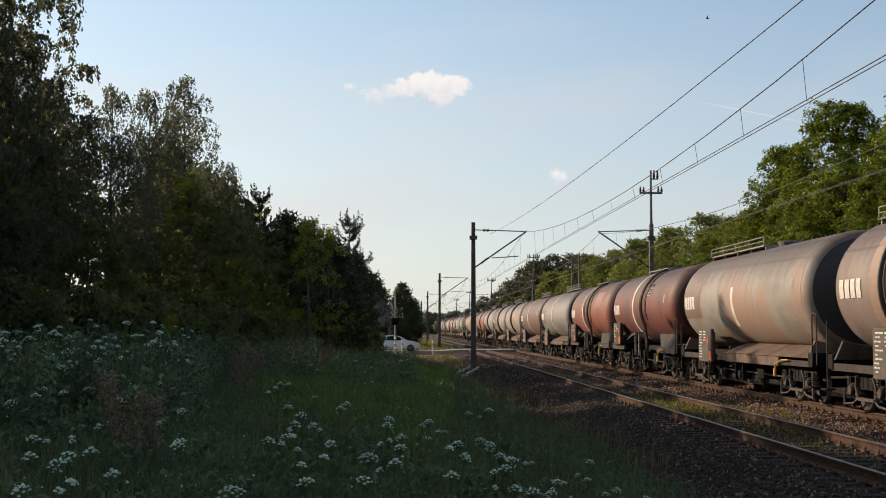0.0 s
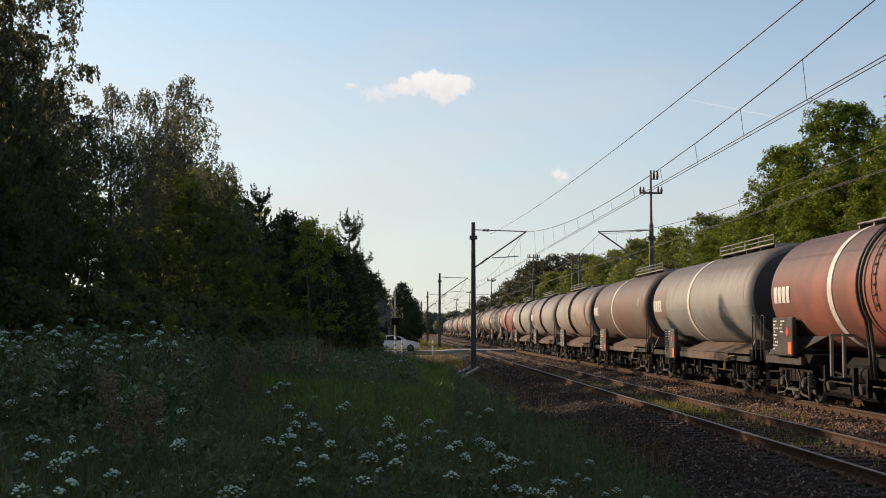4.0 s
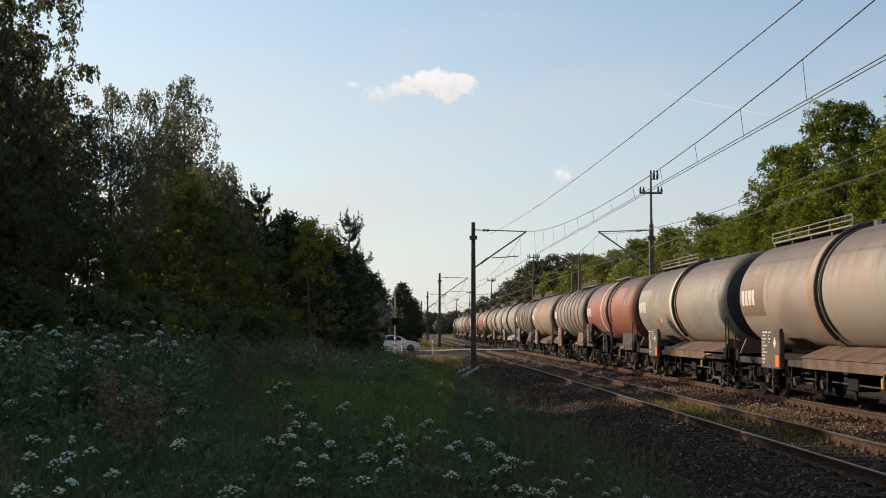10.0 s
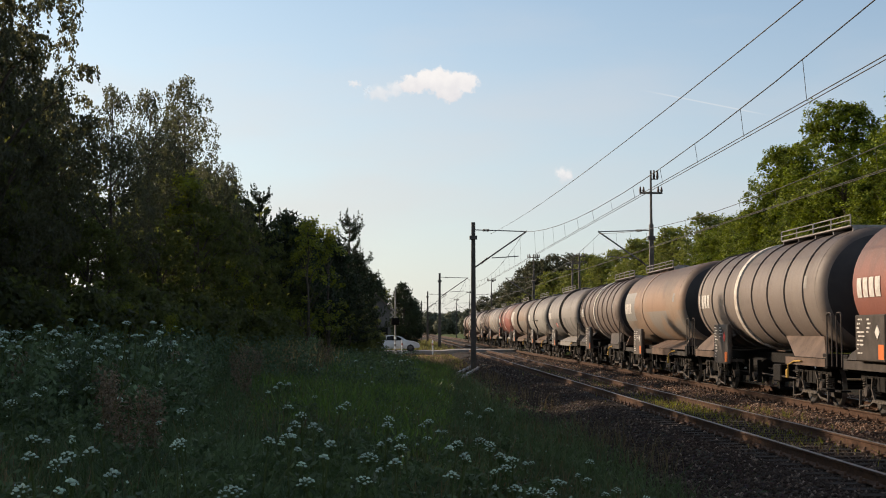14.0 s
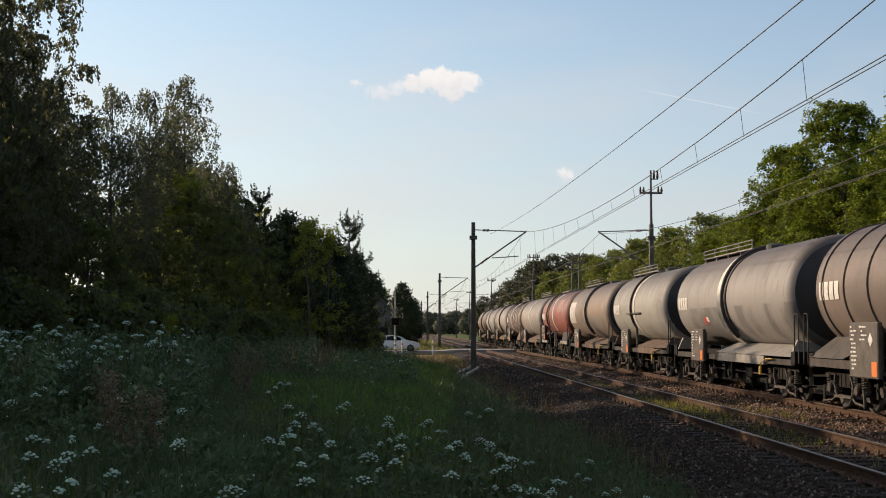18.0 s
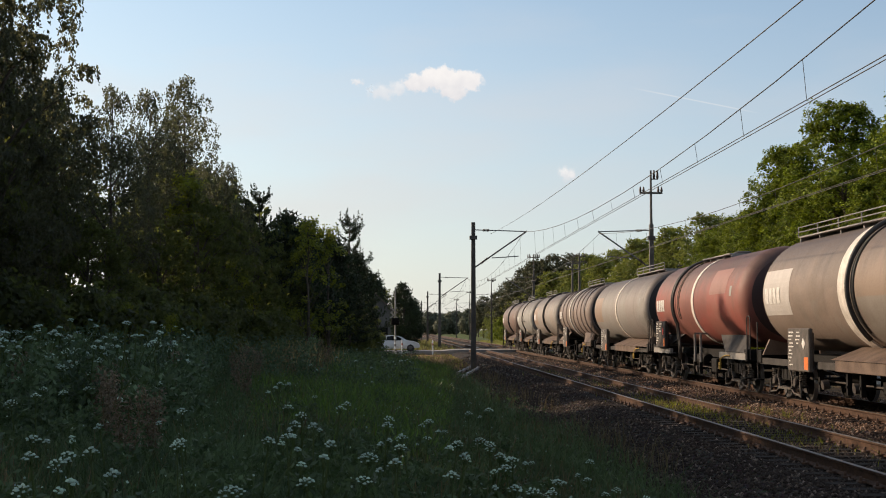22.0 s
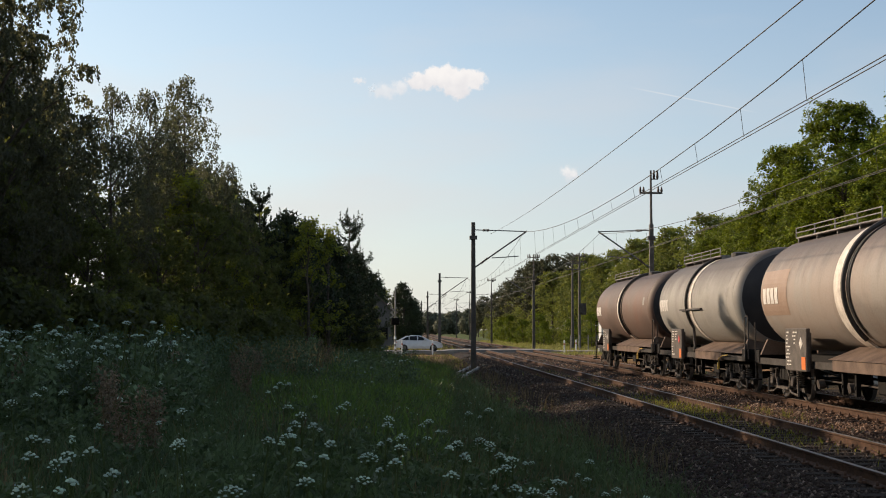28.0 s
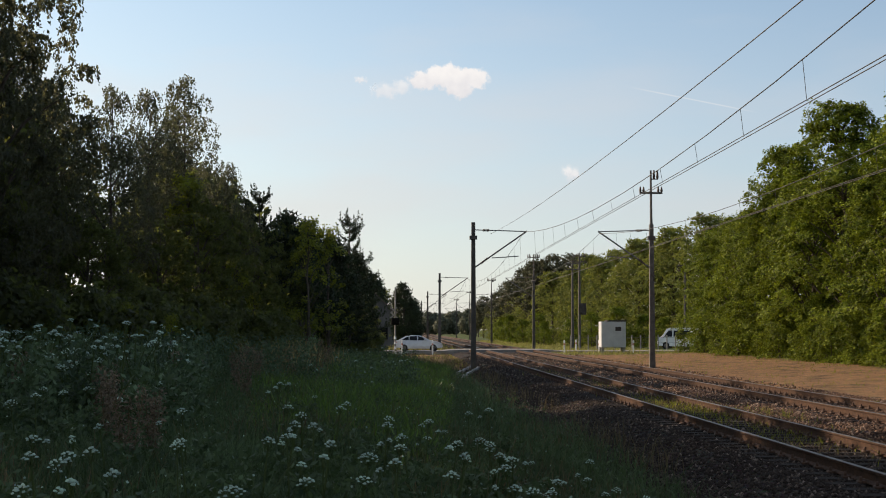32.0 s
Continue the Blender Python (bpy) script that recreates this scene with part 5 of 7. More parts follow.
# half-buried concrete edging beside the track
for x0, y0, x1, y1 in ((1.7, 57.0, 4.1, 79.0), (2.3, 57.0, 4.3, 76.0)):
    bm = bmesh.new()
    n = 22
    a = math.degrees(math.atan2(x1 - x0, y1 - y0))
    kerb = tagged(empty("edging", pose(0, 0, 0)), "low pale concrete edging stones beside the track", "edging", "edgings")
    bm.free()
    for k in range(n):
        f = (k + 0.5) / n
        x, y = x0 + (x1 - x0) * f, y0 + (y1 - y0) * f
        bm = bmesh.new()
        box(bm, -0.07, 0.07, -0.48, 0.48, -0.2, 0.10, 0.015, pose(x, y, ground_z(x, y) + 0.02 * (k % 3), 0, 0, -a + (k % 4) - 1.5))
        part("edging_stone", bm, M_PALE, kerb)


# ---- plants ----
def leaves(centres, size, rng, stretch=1.6, hang=0.0, face=None):
    """Small pointed leaf blades, one diamond each, round the centres (n, 3); face: the way the blades look, on the whole."""
    n = len(centres)
    u = rng.normal(size=(n, 3))
    u[:, 2] -= hang
    u /= np.linalg.norm(u, axis=1)[:, None]
    v = np.cross(u, rng.normal(size=(n, 3)))
    if face is not None:
        w = face + rng.normal(size=(n, 3)) * 0.42
        w /= np.linalg.norm(w, axis=1)[:, None] + 1e-9
        u = np.cross(w, u)
        u /= np.linalg.norm(u, axis=1)[:, None] + 1e-9
        v = np.cross(w, u)
    v /= np.linalg.norm(v, axis=1)[:, None] + 1e-9
    s = (size * rng.uniform(0.6, 1.3, n))[:, None]
    a, b = u * s * 0.5 * stretch, v * s * 0.5
    verts = np.stack([centres - a, centres + b, centres + a, centres - b], axis=1).reshape(-1, 3)
    faces = np.arange(4 * n).reshape(-1, 4)
    return verts, faces


def crown_points(rng, h, base, rx, n_clump, per, spread, top_heavy=0.5, droop=0.0, taper=0.35):
    """Clump centres in an uneven crown, then leaf centres round them."""
    cl = []
    lobes = rng.normal(size=(7, 3))
    lobes /= np.linalg.norm(lobes, axis=1)[:, None]
    while len(cl) < n_clump:
        p = rng.uniform(-1, 1, 3)
        r = np.linalg.norm(p)
        if r > 1 or r < 0.35:
            continue
        bulge = 0.74 + 0.26 * np.max(lobes @ (p / r)) + rng.uniform(-0.06, 0.1)
        if r > bulge:
            continue
        k = 0.5 + 0.5 * p[2]
        w = (math.sin(math.pi * min(1.0, (k * 0.86 + 0.14)) ** (1.0 + top_heavy * 0.2))) ** taper
        cl.append((p[0] * rx * max(w, 0.25), p[1] * rx * max(w, 0.25), base + k * (h - base)))
    cl = np.array(cl)
    pts = np.repeat(cl, per, axis=0)
    off = np.clip(rng.normal(size=pts.shape), -1.7, 1.7) * spread
    off[:, 2] *= 0.7
    if droop:
        off[:, 2] -= np.minimum(np.abs(rng.exponential(droop, len(off))), droop * 3)
    out = pts - np.array((0, 0, base + 0.45 * (h - base)))
    out /= np.linalg.norm(out, axis=1)[:, None] + 1e-9
    face = 0.75 * off / spread + 0.45 * out + np.array((0, 0, 0.35))
    face /= np.linalg.norm(face, axis=1)[:, None] + 1e-9
    return cl, pts + off, face


def wood(h, r, clumps, rng, base, limbs=14):
    bm = bmesh.new()
    bend = rng.uniform(-0.25, 0.25, (5, 2)) * 0.5
    pts = [(bend[k][0] * k / 3, bend[k][1] * k / 3, -0.3 + (h * 0.86 + 0.3) * k / 4) for k in range(5)]
    tube(bm, pts, [r * 1.25, r, r * 0.75, r * 0.45, r * 0.12], 9)
    for k in rng.choice(len(clumps), size=min(limbs, len(clumps)), replace=False):
        c = Vector(clumps[k])
        z = max(base * 0.7, c.z - 0.55 * (abs(c.x) + abs(c.y)) - 0.4)
        f = min(0.98, z / (h * 0.86))
        i = min(3, int(f * 4))
        a, b = Vector(pts[i]), Vector(pts[i + 1])
        s = a.lerp(b, f * 4 - i)
        mid = s.lerp(c, 0.5) + Vector((0, 0, 0.25))
        tube(bm, [s, mid, c], [r * 0.32, r * 0.2, r * 0.06], 5, False)
    return bm


def tree_kind(name, label, category, seed, h, rx, base, n_clump, per, spread, size, leaf, bark, trunk_r, droop=0.0, hang=0.0, stretch=1.6, group="trees", ordered=True):
    rng = np.random.default_rng(seed)
    t = tagged(empty(name), label, category, group)
    cl, pts, face = crown_points(rng, h, base, rx, n_clump, per, spread, droop=droop)
    part("trunk", wood(h, trunk_r, cl, rng, base), bark, t, smooth=True)
    v, f = leaves(pts, size, rng, stretch, hang, face if ordered else None)
    put("crown", raw_mesh("crown", v, f), leaf, t)
    return t


def pine_kind(seed, h, rx, label):
    rng = np.random.default_rng(seed)
    t = tagged(empty("pine_tree"), label, "tree", "trees")
    bm = bmesh.new()
    tube(bm, [(0, 0, -0.3), (0.05, 0, h * 0.5), (0, 0, h)], [0.13, 0.09, 0.02], 8)
    pts = []
    z = 1.0
    while z < h - 0.1:
        for a in rng.uniform(0, 6.28, 5):
            up = 0.22 + 0.5 * (z / h) + rng.uniform(-0.15, 0.2)
            reach = (rx * (1 - z / h) ** 0.6 + 0.34) * rng.uniform(0.45, 1.12)
            tip = Vector((math.cos(a) * reach, math.sin(a) * reach, z + reach * up))
            tube(bm, [(0, 0, z), (tip.x * 0.6, tip.y * 0.6, z + reach * up * 0.35), tip], [0.03, 0.02, 0.008], 4, False)
            for q in np.linspace(0.25, 1.05, int(6 + reach * 7)):
                zz = z + reach * up * (0.25 * q + 0.75 * q * q)
                pts += [(tip.x * q + d[0], tip.y * q + d[1], zz + d[2]) for d in rng.normal(size=(11, 3)) * 0.065]
            for q in rng.uniform(0.0, 0.5, 20):
                pts.append((tip.x * 1.03 + rng.normal() * 0.025, tip.y * 1.03 + rng.normal() * 0.025, z + reach * up + q))
        z += 0.42 + 0.2 * rng.random()
    for k in range(60):
        pts.append((rng.normal() * 0.05, rng.normal() * 0.05, h - 0.7 + 0.8 * rng.random()))
    part("trunk", bm, M_BARK, t, smooth=True)
    v, f = leaves(np.array(pts), 0.05, rng, 3.0, -0.9)
    v2 = v.reshape(-1, 4, 3)
    put("crown", raw_mesh("crown", v2.reshape(-1, 3), f), M_NEEDLE, t)
    return t


def place(kind, spots, first=True):
    """Set the first tree of a kind and copies of it: (x, y, turn, scale)."""
    for k, (x, y, turn, s) in enumerate(spots):
        ob = kind if k == 0 and first else copy_thing(kind, pose(0, 0, 0))
        ob.matrix_basis = pose(x, y, ground_z(x, y) - 0.05, 0, 0, turn)
        ob.scale = (s, s, s)


def hanging_twigs(rng, clumps, twigs, per, reach, drop):
    """Leaf places along thin twigs that leave each clump outwards and then hang down."""
    out = []
    for c in clumps:
        for k in range(twigs):
            a = rng.uniform(0, 2 * math.pi)
            o = np.array((math.cos(a), math.sin(a), rng.uniform(-0.1, 0.7)))
            s = np.sqrt(rng.uniform(0.02, 1.0, per))[:, None]
            r, d = reach * rng.uniform(0.5, 1.3), drop * rng.uniform(0.4, 1.4)
            p = c + o * r * (1.5 * s - 0.7 * s * s) - np.array((0, 0, 1.0)) * d * s * s + rng.normal(size=(per, 3)) * 0.035
            out.append(p)
    return np.concatenate(out)


def weeping_kind(name, label, seed, h, rx, base, n_clump, twigs, per, reach, drop, size, leaf, bark, trunk_r, taper=0.35, hang=1.6, stretch=1.9):
    """A tree whose foliage hangs in strings from the ends of its limbs."""
    rng = np.random.default_rng(seed)
    t = tagged(empty(name), label, "tree", "trees")
    cl = crown_points(rng, h - 0.15, base, rx, n_clump, 1, 0.1, taper=taper)[0]
    part("trunk", wood(h, trunk_r, cl, rng, base, 26), bark, t, smooth=True)
    v, f = leaves(hanging_twigs(rng, cl, twigs, per, reach, drop), size, rng, stretch, hang)
    put("crown", raw_mesh("crown", v, f), leaf, t)
    return t


def tuft_kind(label, seed, h, rx, base, n_clump, per, size):
    """A dense bushy pine: needle tufts that point out and up, over dark wood."""
    rng = np.random.default_rng(seed)
    t = tagged(empty("pine_tree"), label, "tree", "trees")
    cl = crown_points(rng, h, base, rx, n_clump, 1, 0.1, taper=0.5)[0]
    part("trunk", wood(h, 0.13, cl, rng, base, 30), M_BARK, t, smooth=True)
    pts = np.repeat(cl, per, axis=0) + np.clip(rng.normal(size=(len(cl) * per, 3)), -1.6, 1.6) * np.array((0.24, 0.24, 0.15))
    top = rng.choice(len(cl), 40, replace=False)
    shoots = np.concatenate([cl[k] + np.column_stack([rng.normal(size=24) * 0.025, rng.normal(size=24) * 0.025, rng.uniform(0.1, 0.5, 24)]) for k in top])
    v, f = leaves(np.concatenate([pts, shoots]), size, rng, 3.2, -0.8)
    put("crown", raw_mesh("crown", v, f), M_NEEDLE, t)
    return t


def spray_kind(name, label, category, seed, h, rx, base, n_spray, per, size, leaf, trunk_r, square=0.55, long=0.85, group="trees", hollow=-0.06, deep=0.6):
    """A tree of flat leafy sprays in layers, each one a fan that reaches out and bows down, with dark gaps between."""
    rng = np.random.default_rng(seed)
    t = tagged(empty(name), label, category, group)
    lobes = rng.normal(size=(9, 3))
    lobes /= np.linalg.norm(lobes, axis=1)[:, None]
    cl, pts, face = [], [], []
    for k in range(n_spray):
        u, a = rng.random() ** 0.9, rng.uniform(0, 2 * math.pi)
        w = min(1.0, (1.04 - u) / square) ** 0.6 * (0.8 + 0.2 * min(1.0, u / 0.15))
        d = np.array((math.cos(a), math.sin(a), 1.5 * (u - 0.5)))
        bulge = 0.78 + 0.26 * float(np.max(lobes @ (d / np.linalg.norm(d))))
        r = rx * w * bulge * (1.0 - deep * rng.random() ** 1.6)
        c = np.array((math.cos(a) * r, math.sin(a) * r, base + (h - base) * u * (0.9 + 0.1 * bulge)))
        if u < 0.85 and noise.noise(Vector(c * (0.8, 0.8, 0.7)) + Vector((seed, 0, 0))) < hollow:
            continue
        cl.append(c)
        turn = a + rng.normal() * 0.5
        o, q = np.array((math.cos(turn), math.sin(turn), 0.0)), np.array((-math.sin(turn), math.cos(turn), 0.0))
        size_k = rng.uniform(0.6, 1.25)
        length, wide = long * size_k, long * 0.62 * size_k
        s = rng.random(per)
        e = rng.uniform(-1, 1, per) * (1.0 - 0.75 * s)
        lift, tip = rng.uniform(-0.3, 0.7) + 1.2 * max(0.0, u - 0.7), rng.uniform(-0.6, 0.6)
        z = length * (lift * s - 0.5 * s * s) - 0.22 * wide * e * e + tip * wide * e + rng.normal(size=per) * 0.09
        pts.append(c + o * (length * (s - 0.35))[:, None] + q * (wide * e)[:, None] + np.array((0, 0, 1.0)) * z[:, None])
        face.append(np.tile(np.array((0, 0, 1.0)) + o * rng.uniform(0.35, 0.9), (per, 1)))
    cl, pts, face = np.array(cl), np.concatenate(pts), np.concatenate(face)
    face /= np.linalg.norm(face, axis=1)[:, None]
    part("trunk", wood(h, trunk_r, cl, rng, max(base, 0.3), 30), M_BARK, t, smooth=True)
    v, f = leaves(pts, size, rng, 1.5, 0.3, face)
    put("crown", raw_mesh("crown", v, f), leaf, t)
    return t


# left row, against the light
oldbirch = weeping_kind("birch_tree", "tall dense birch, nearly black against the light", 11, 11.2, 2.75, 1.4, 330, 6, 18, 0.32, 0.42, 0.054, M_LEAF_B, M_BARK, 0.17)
# the last five are added out of sight to shade meadow and track
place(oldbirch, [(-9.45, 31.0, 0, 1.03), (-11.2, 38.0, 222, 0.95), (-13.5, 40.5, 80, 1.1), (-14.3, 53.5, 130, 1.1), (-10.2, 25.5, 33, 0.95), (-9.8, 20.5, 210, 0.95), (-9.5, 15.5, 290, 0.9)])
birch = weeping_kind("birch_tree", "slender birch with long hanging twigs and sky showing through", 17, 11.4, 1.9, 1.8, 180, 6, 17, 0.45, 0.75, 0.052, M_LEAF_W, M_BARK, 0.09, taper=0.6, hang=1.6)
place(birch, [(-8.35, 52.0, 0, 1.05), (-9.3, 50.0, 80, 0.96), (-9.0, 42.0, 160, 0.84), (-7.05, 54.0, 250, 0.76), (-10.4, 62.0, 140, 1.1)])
# coarse birches added behind and outside the view, mainly to block the sun
birch_back = tree_kind("birch_tree", "birch added deeper in the wood to cast shade", "tree", 18, 11.0, 2.6, 1.6, 120, 60, 0.30, 0.15, M_LEAF_B, M_BIRCH, 0.16, droop=0.3, hang=0.9, ordered=False)
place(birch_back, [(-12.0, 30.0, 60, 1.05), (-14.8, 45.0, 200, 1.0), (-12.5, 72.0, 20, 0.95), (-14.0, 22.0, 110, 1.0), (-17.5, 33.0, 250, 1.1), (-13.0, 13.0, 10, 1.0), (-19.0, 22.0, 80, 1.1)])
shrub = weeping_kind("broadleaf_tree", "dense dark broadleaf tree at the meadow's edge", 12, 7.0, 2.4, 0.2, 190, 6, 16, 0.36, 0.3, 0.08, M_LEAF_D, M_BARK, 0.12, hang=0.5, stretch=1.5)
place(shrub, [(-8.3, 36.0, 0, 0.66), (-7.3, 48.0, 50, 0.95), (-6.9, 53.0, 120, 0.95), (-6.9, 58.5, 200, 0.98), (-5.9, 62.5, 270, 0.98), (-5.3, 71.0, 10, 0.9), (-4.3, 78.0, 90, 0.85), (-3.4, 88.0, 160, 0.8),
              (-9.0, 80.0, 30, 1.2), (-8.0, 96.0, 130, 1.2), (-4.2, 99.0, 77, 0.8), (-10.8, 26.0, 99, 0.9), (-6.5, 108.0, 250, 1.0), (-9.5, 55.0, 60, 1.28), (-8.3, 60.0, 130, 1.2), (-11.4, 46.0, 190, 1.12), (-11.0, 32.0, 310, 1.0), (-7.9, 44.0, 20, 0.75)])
# coarse trees added behind the row and out of view for their shadows
shrub_back = tree_kind("broadleaf_tree", "dark broadleaf tree added deeper in the wood to cast shade", "tree", 19, 7.0, 2.4, 0.3, 110, 50, 0.32, 0.2, M_LEAF_D, M_BARK, 0.12, ordered=False)
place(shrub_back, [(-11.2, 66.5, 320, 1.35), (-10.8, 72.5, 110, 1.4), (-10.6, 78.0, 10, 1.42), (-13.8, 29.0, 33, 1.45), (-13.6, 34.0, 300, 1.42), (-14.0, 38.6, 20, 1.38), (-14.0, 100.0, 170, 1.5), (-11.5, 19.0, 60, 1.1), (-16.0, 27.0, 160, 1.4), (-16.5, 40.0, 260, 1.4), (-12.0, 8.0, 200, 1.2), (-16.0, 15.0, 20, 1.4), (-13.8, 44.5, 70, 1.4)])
bright = spray_kind("maple_tree", "young maple, sunlight put into its bright yellow-green leaves", "tree", 13, 6.6, 1.35, 1.6, 90, 40, 0.09, M_LEAF_Y, 0.08, 0.8, 0.6)
# copies inside the dark row stand in for sprays lit by the sun
place(bright, [(-4.0, 58.0, 0, 0.93), (-7.7, 48.5, 200, 1.02), (-5.6, 51.5, 300, 0.42), (-6.1, 50.0, 90, 0.6), (-3.6, 66.0, 40, 0.98), (-0.3, 143.0, 30, 0.68), (-6.6, 33.0, 120, 0.3), (-4.9, 29.0, 10, 0.27)])
pine = pine_kind(14, 8.4, 1.9, "young pine with upright candle shoots")
place(pine, [(-6.33, 60.0, 0, 0.9), (-2.95, 75.5, 130, 0.93), (-4.4, 92.0, 60, 0.8)])
tuft = tuft_kind("bushy dark pine with dense needle tufts", 16, 7.4, 1.7, 0.4, 210, 62, 0.075)
place(tuft, [(-5.2, 63.0, 0, 0.97), (-4.6, 67.0, 80, 0.95), (-3.1, 86.0, 160, 0.93), (-3.2, 95.0, 230, 0.85), (-3.3, 161.0, 20, 1.24), (-3.9, 73.0, 300, 0.9), (0.15, 141.0, 30, 0.98), (1.3, 150.0, 120, 0.78), (-3.4, 82.0, 200, 0.8)])
bush = tree_kind("bush", "low dark bush under the trees", "bush", 15, 2.6, 1.6, 0.0, 70, 90, 0.24, 0.10, M_LEAF_D, M_BARK, 0.05, group="bushes")
place(bush, [(-8.6, 29.0, 0, 1.0), (-9.6, 25.5, 70, 1.1), (-7.6, 33.0, 20, 0.95), (-7.2, 38.5, 60, 1.0), (-6.6, 43.5, 100, 1.0), (-6.2, 49.0, 150, 1.0), (-5.8, 55.0, 200, 1.0), (-5.5, 61.0, 250, 1.05), (-4.7, 68.0, 300, 1.0), (-4.0, 75.0, 20, 1.0), (-3.1, 83.0, 80, 0.95), (-2.8, 92.0, 140, 0.9), (-2.7, 101.0, 10, 0.9)])

# right side, in the sun
horn = spray_kind("hornbeam_tree", "tall leafy tree lit by the evening sun", "tree", 21, 12.8, 4.3, 0.2, 760, 84, 0.10, M_LEAF_R, 0.22, 0.6, 0.9, hollow=-0.2, deep=0.7)
horn2 = spray_kind("hornbeam_tree", "broad hornbeam with layered sprays down to the ground", "tree", 22, 10.5, 3.6, 0.0, 720, 80, 0.10, M_LEAF_R, 0.2, 0.5, 0.85, hollow=0.07, deep=0.4)
place(horn, [(26.3, 80.0, 0, 1.18), (27.4, 95.0, 100, 0.98), (27.5, 68.0, 220, 1.16), (26.4, 106.0, 160, 0.82), (25.4, 88.0, 300, 1.06)])
horn_back = tree_kind("hornbeam_tree", "tall leafy tree behind the hedge", "tree", 24, 12.8, 4.3, 0.2, 200, 60, 0.4, 0.22, M_LEAF_R, M_BARK, 0.22, stretch=1.4)
place(horn_back, [(33.0, 88.0, 300, 1.25), (35.0, 72.0, 40, 1.25), (34.0, 104.0, 150, 1.1), (33.0, 58.0, 260, 1.2)])
place(horn2, [(24.8, 61.0, 0, 0.95), (24.4, 67.5, 60, 0.9), (24.6, 74.0, 120, 1.0), (24.8, 81.0, 180, 0.95), (24.6, 87.5, 240, 0.98), (25.0, 94.5, 300, 0.95), (25.0, 101.0, 30, 0.92), (27.8, 104.0, 90, 0.95), (26.0, 55.0, 200, 0.95), (26.0, 49.0, 20, 1.0), (29.0, 115.0, 140, 1.06), (25.0, 107.0, 10, 0.9)])
hedge = spray_kind("bush", "leafy green hornbeam bush along the path", "bush", 23, 4.2, 1.8, -0.1, 170, 64, 0.10, M_LEAF_R, 0.05, 0.7, 0.75, group="bushes")
place(hedge, [(22.9 + 0.5 * math.sin(k * 2.1), 54.0 + 3.3 * k, 47 * k, 0.45 + 0.4 * math.sin(k * 1.3) ** 2) for k in range(16)])
place(hedge, [(17.6 + 0.9 * math.sin(k * 2.7), 168.0 + 11.0 * k, 63 * k, 0.7 + 0.3 * math.sin(k * 1.9) ** 2) for k in range(9)], False)
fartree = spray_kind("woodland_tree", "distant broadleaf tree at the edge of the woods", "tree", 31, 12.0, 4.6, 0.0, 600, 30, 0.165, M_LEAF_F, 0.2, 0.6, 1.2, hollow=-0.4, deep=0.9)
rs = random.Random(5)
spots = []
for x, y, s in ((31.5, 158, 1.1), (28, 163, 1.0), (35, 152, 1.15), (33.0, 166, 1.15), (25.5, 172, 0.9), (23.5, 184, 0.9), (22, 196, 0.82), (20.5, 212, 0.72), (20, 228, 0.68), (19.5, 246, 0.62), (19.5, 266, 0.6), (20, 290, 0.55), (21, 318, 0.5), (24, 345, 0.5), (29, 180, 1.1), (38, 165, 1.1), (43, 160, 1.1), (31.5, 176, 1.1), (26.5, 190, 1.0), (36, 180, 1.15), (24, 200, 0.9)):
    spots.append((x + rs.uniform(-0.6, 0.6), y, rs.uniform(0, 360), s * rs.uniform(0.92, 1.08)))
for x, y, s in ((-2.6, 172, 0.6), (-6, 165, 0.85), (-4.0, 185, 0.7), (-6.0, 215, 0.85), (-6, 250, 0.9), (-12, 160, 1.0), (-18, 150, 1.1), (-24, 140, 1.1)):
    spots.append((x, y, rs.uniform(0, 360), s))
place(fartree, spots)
farpine = tree_kind("pine_tree", "distant tall dark pine at the end of the woods", "tree", 34, 13.0, 3.6, 3.0, 150, 46, 0.42, 0.2, M_LEAF_N, M_BARK, 0.2, stretch=2.2)
place(farpine, [(20.6, 207, 20, 1.0), (23.0, 205, 80, 1.05), (25.6, 203, 140, 1.05), (28.0, 200, 200, 1.02), (20.6, 232, 260, 0.98), (20.4, 262, 320, 0.9), (20.8, 292, 40, 0.8), (21.5, 322, 100, 0.7), (24.0, 238, 160, 1.1), (19.8, 330, 220, 0.8), (20.3, 362, 280, 0.72), (21.6, 400, 340, 0.68), (23.5, 430, 30, 0.62), (26.5, 445, 90, 0.6)])
place(hedge, [(18.5 + 2.6 * k, 149.0 + 2.0 * math.sin(k * 1.7), 71 * k, 0.75 + 0.3 * math.sin(k * 2.3) ** 2) for k in range(9)], False)
hazy = tree_kind("woodland_tree", "distant tree of the woods at the horizon, haze put into its pale leaves", "tree", 33, 12.0, 4.6, 0.0, 90, 32, 0.65, 0.9, M_LEAF_H, M_BARK, 0.2, stretch=1.3)
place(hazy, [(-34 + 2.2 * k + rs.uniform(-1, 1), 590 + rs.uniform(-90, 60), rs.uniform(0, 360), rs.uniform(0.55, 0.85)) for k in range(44)])


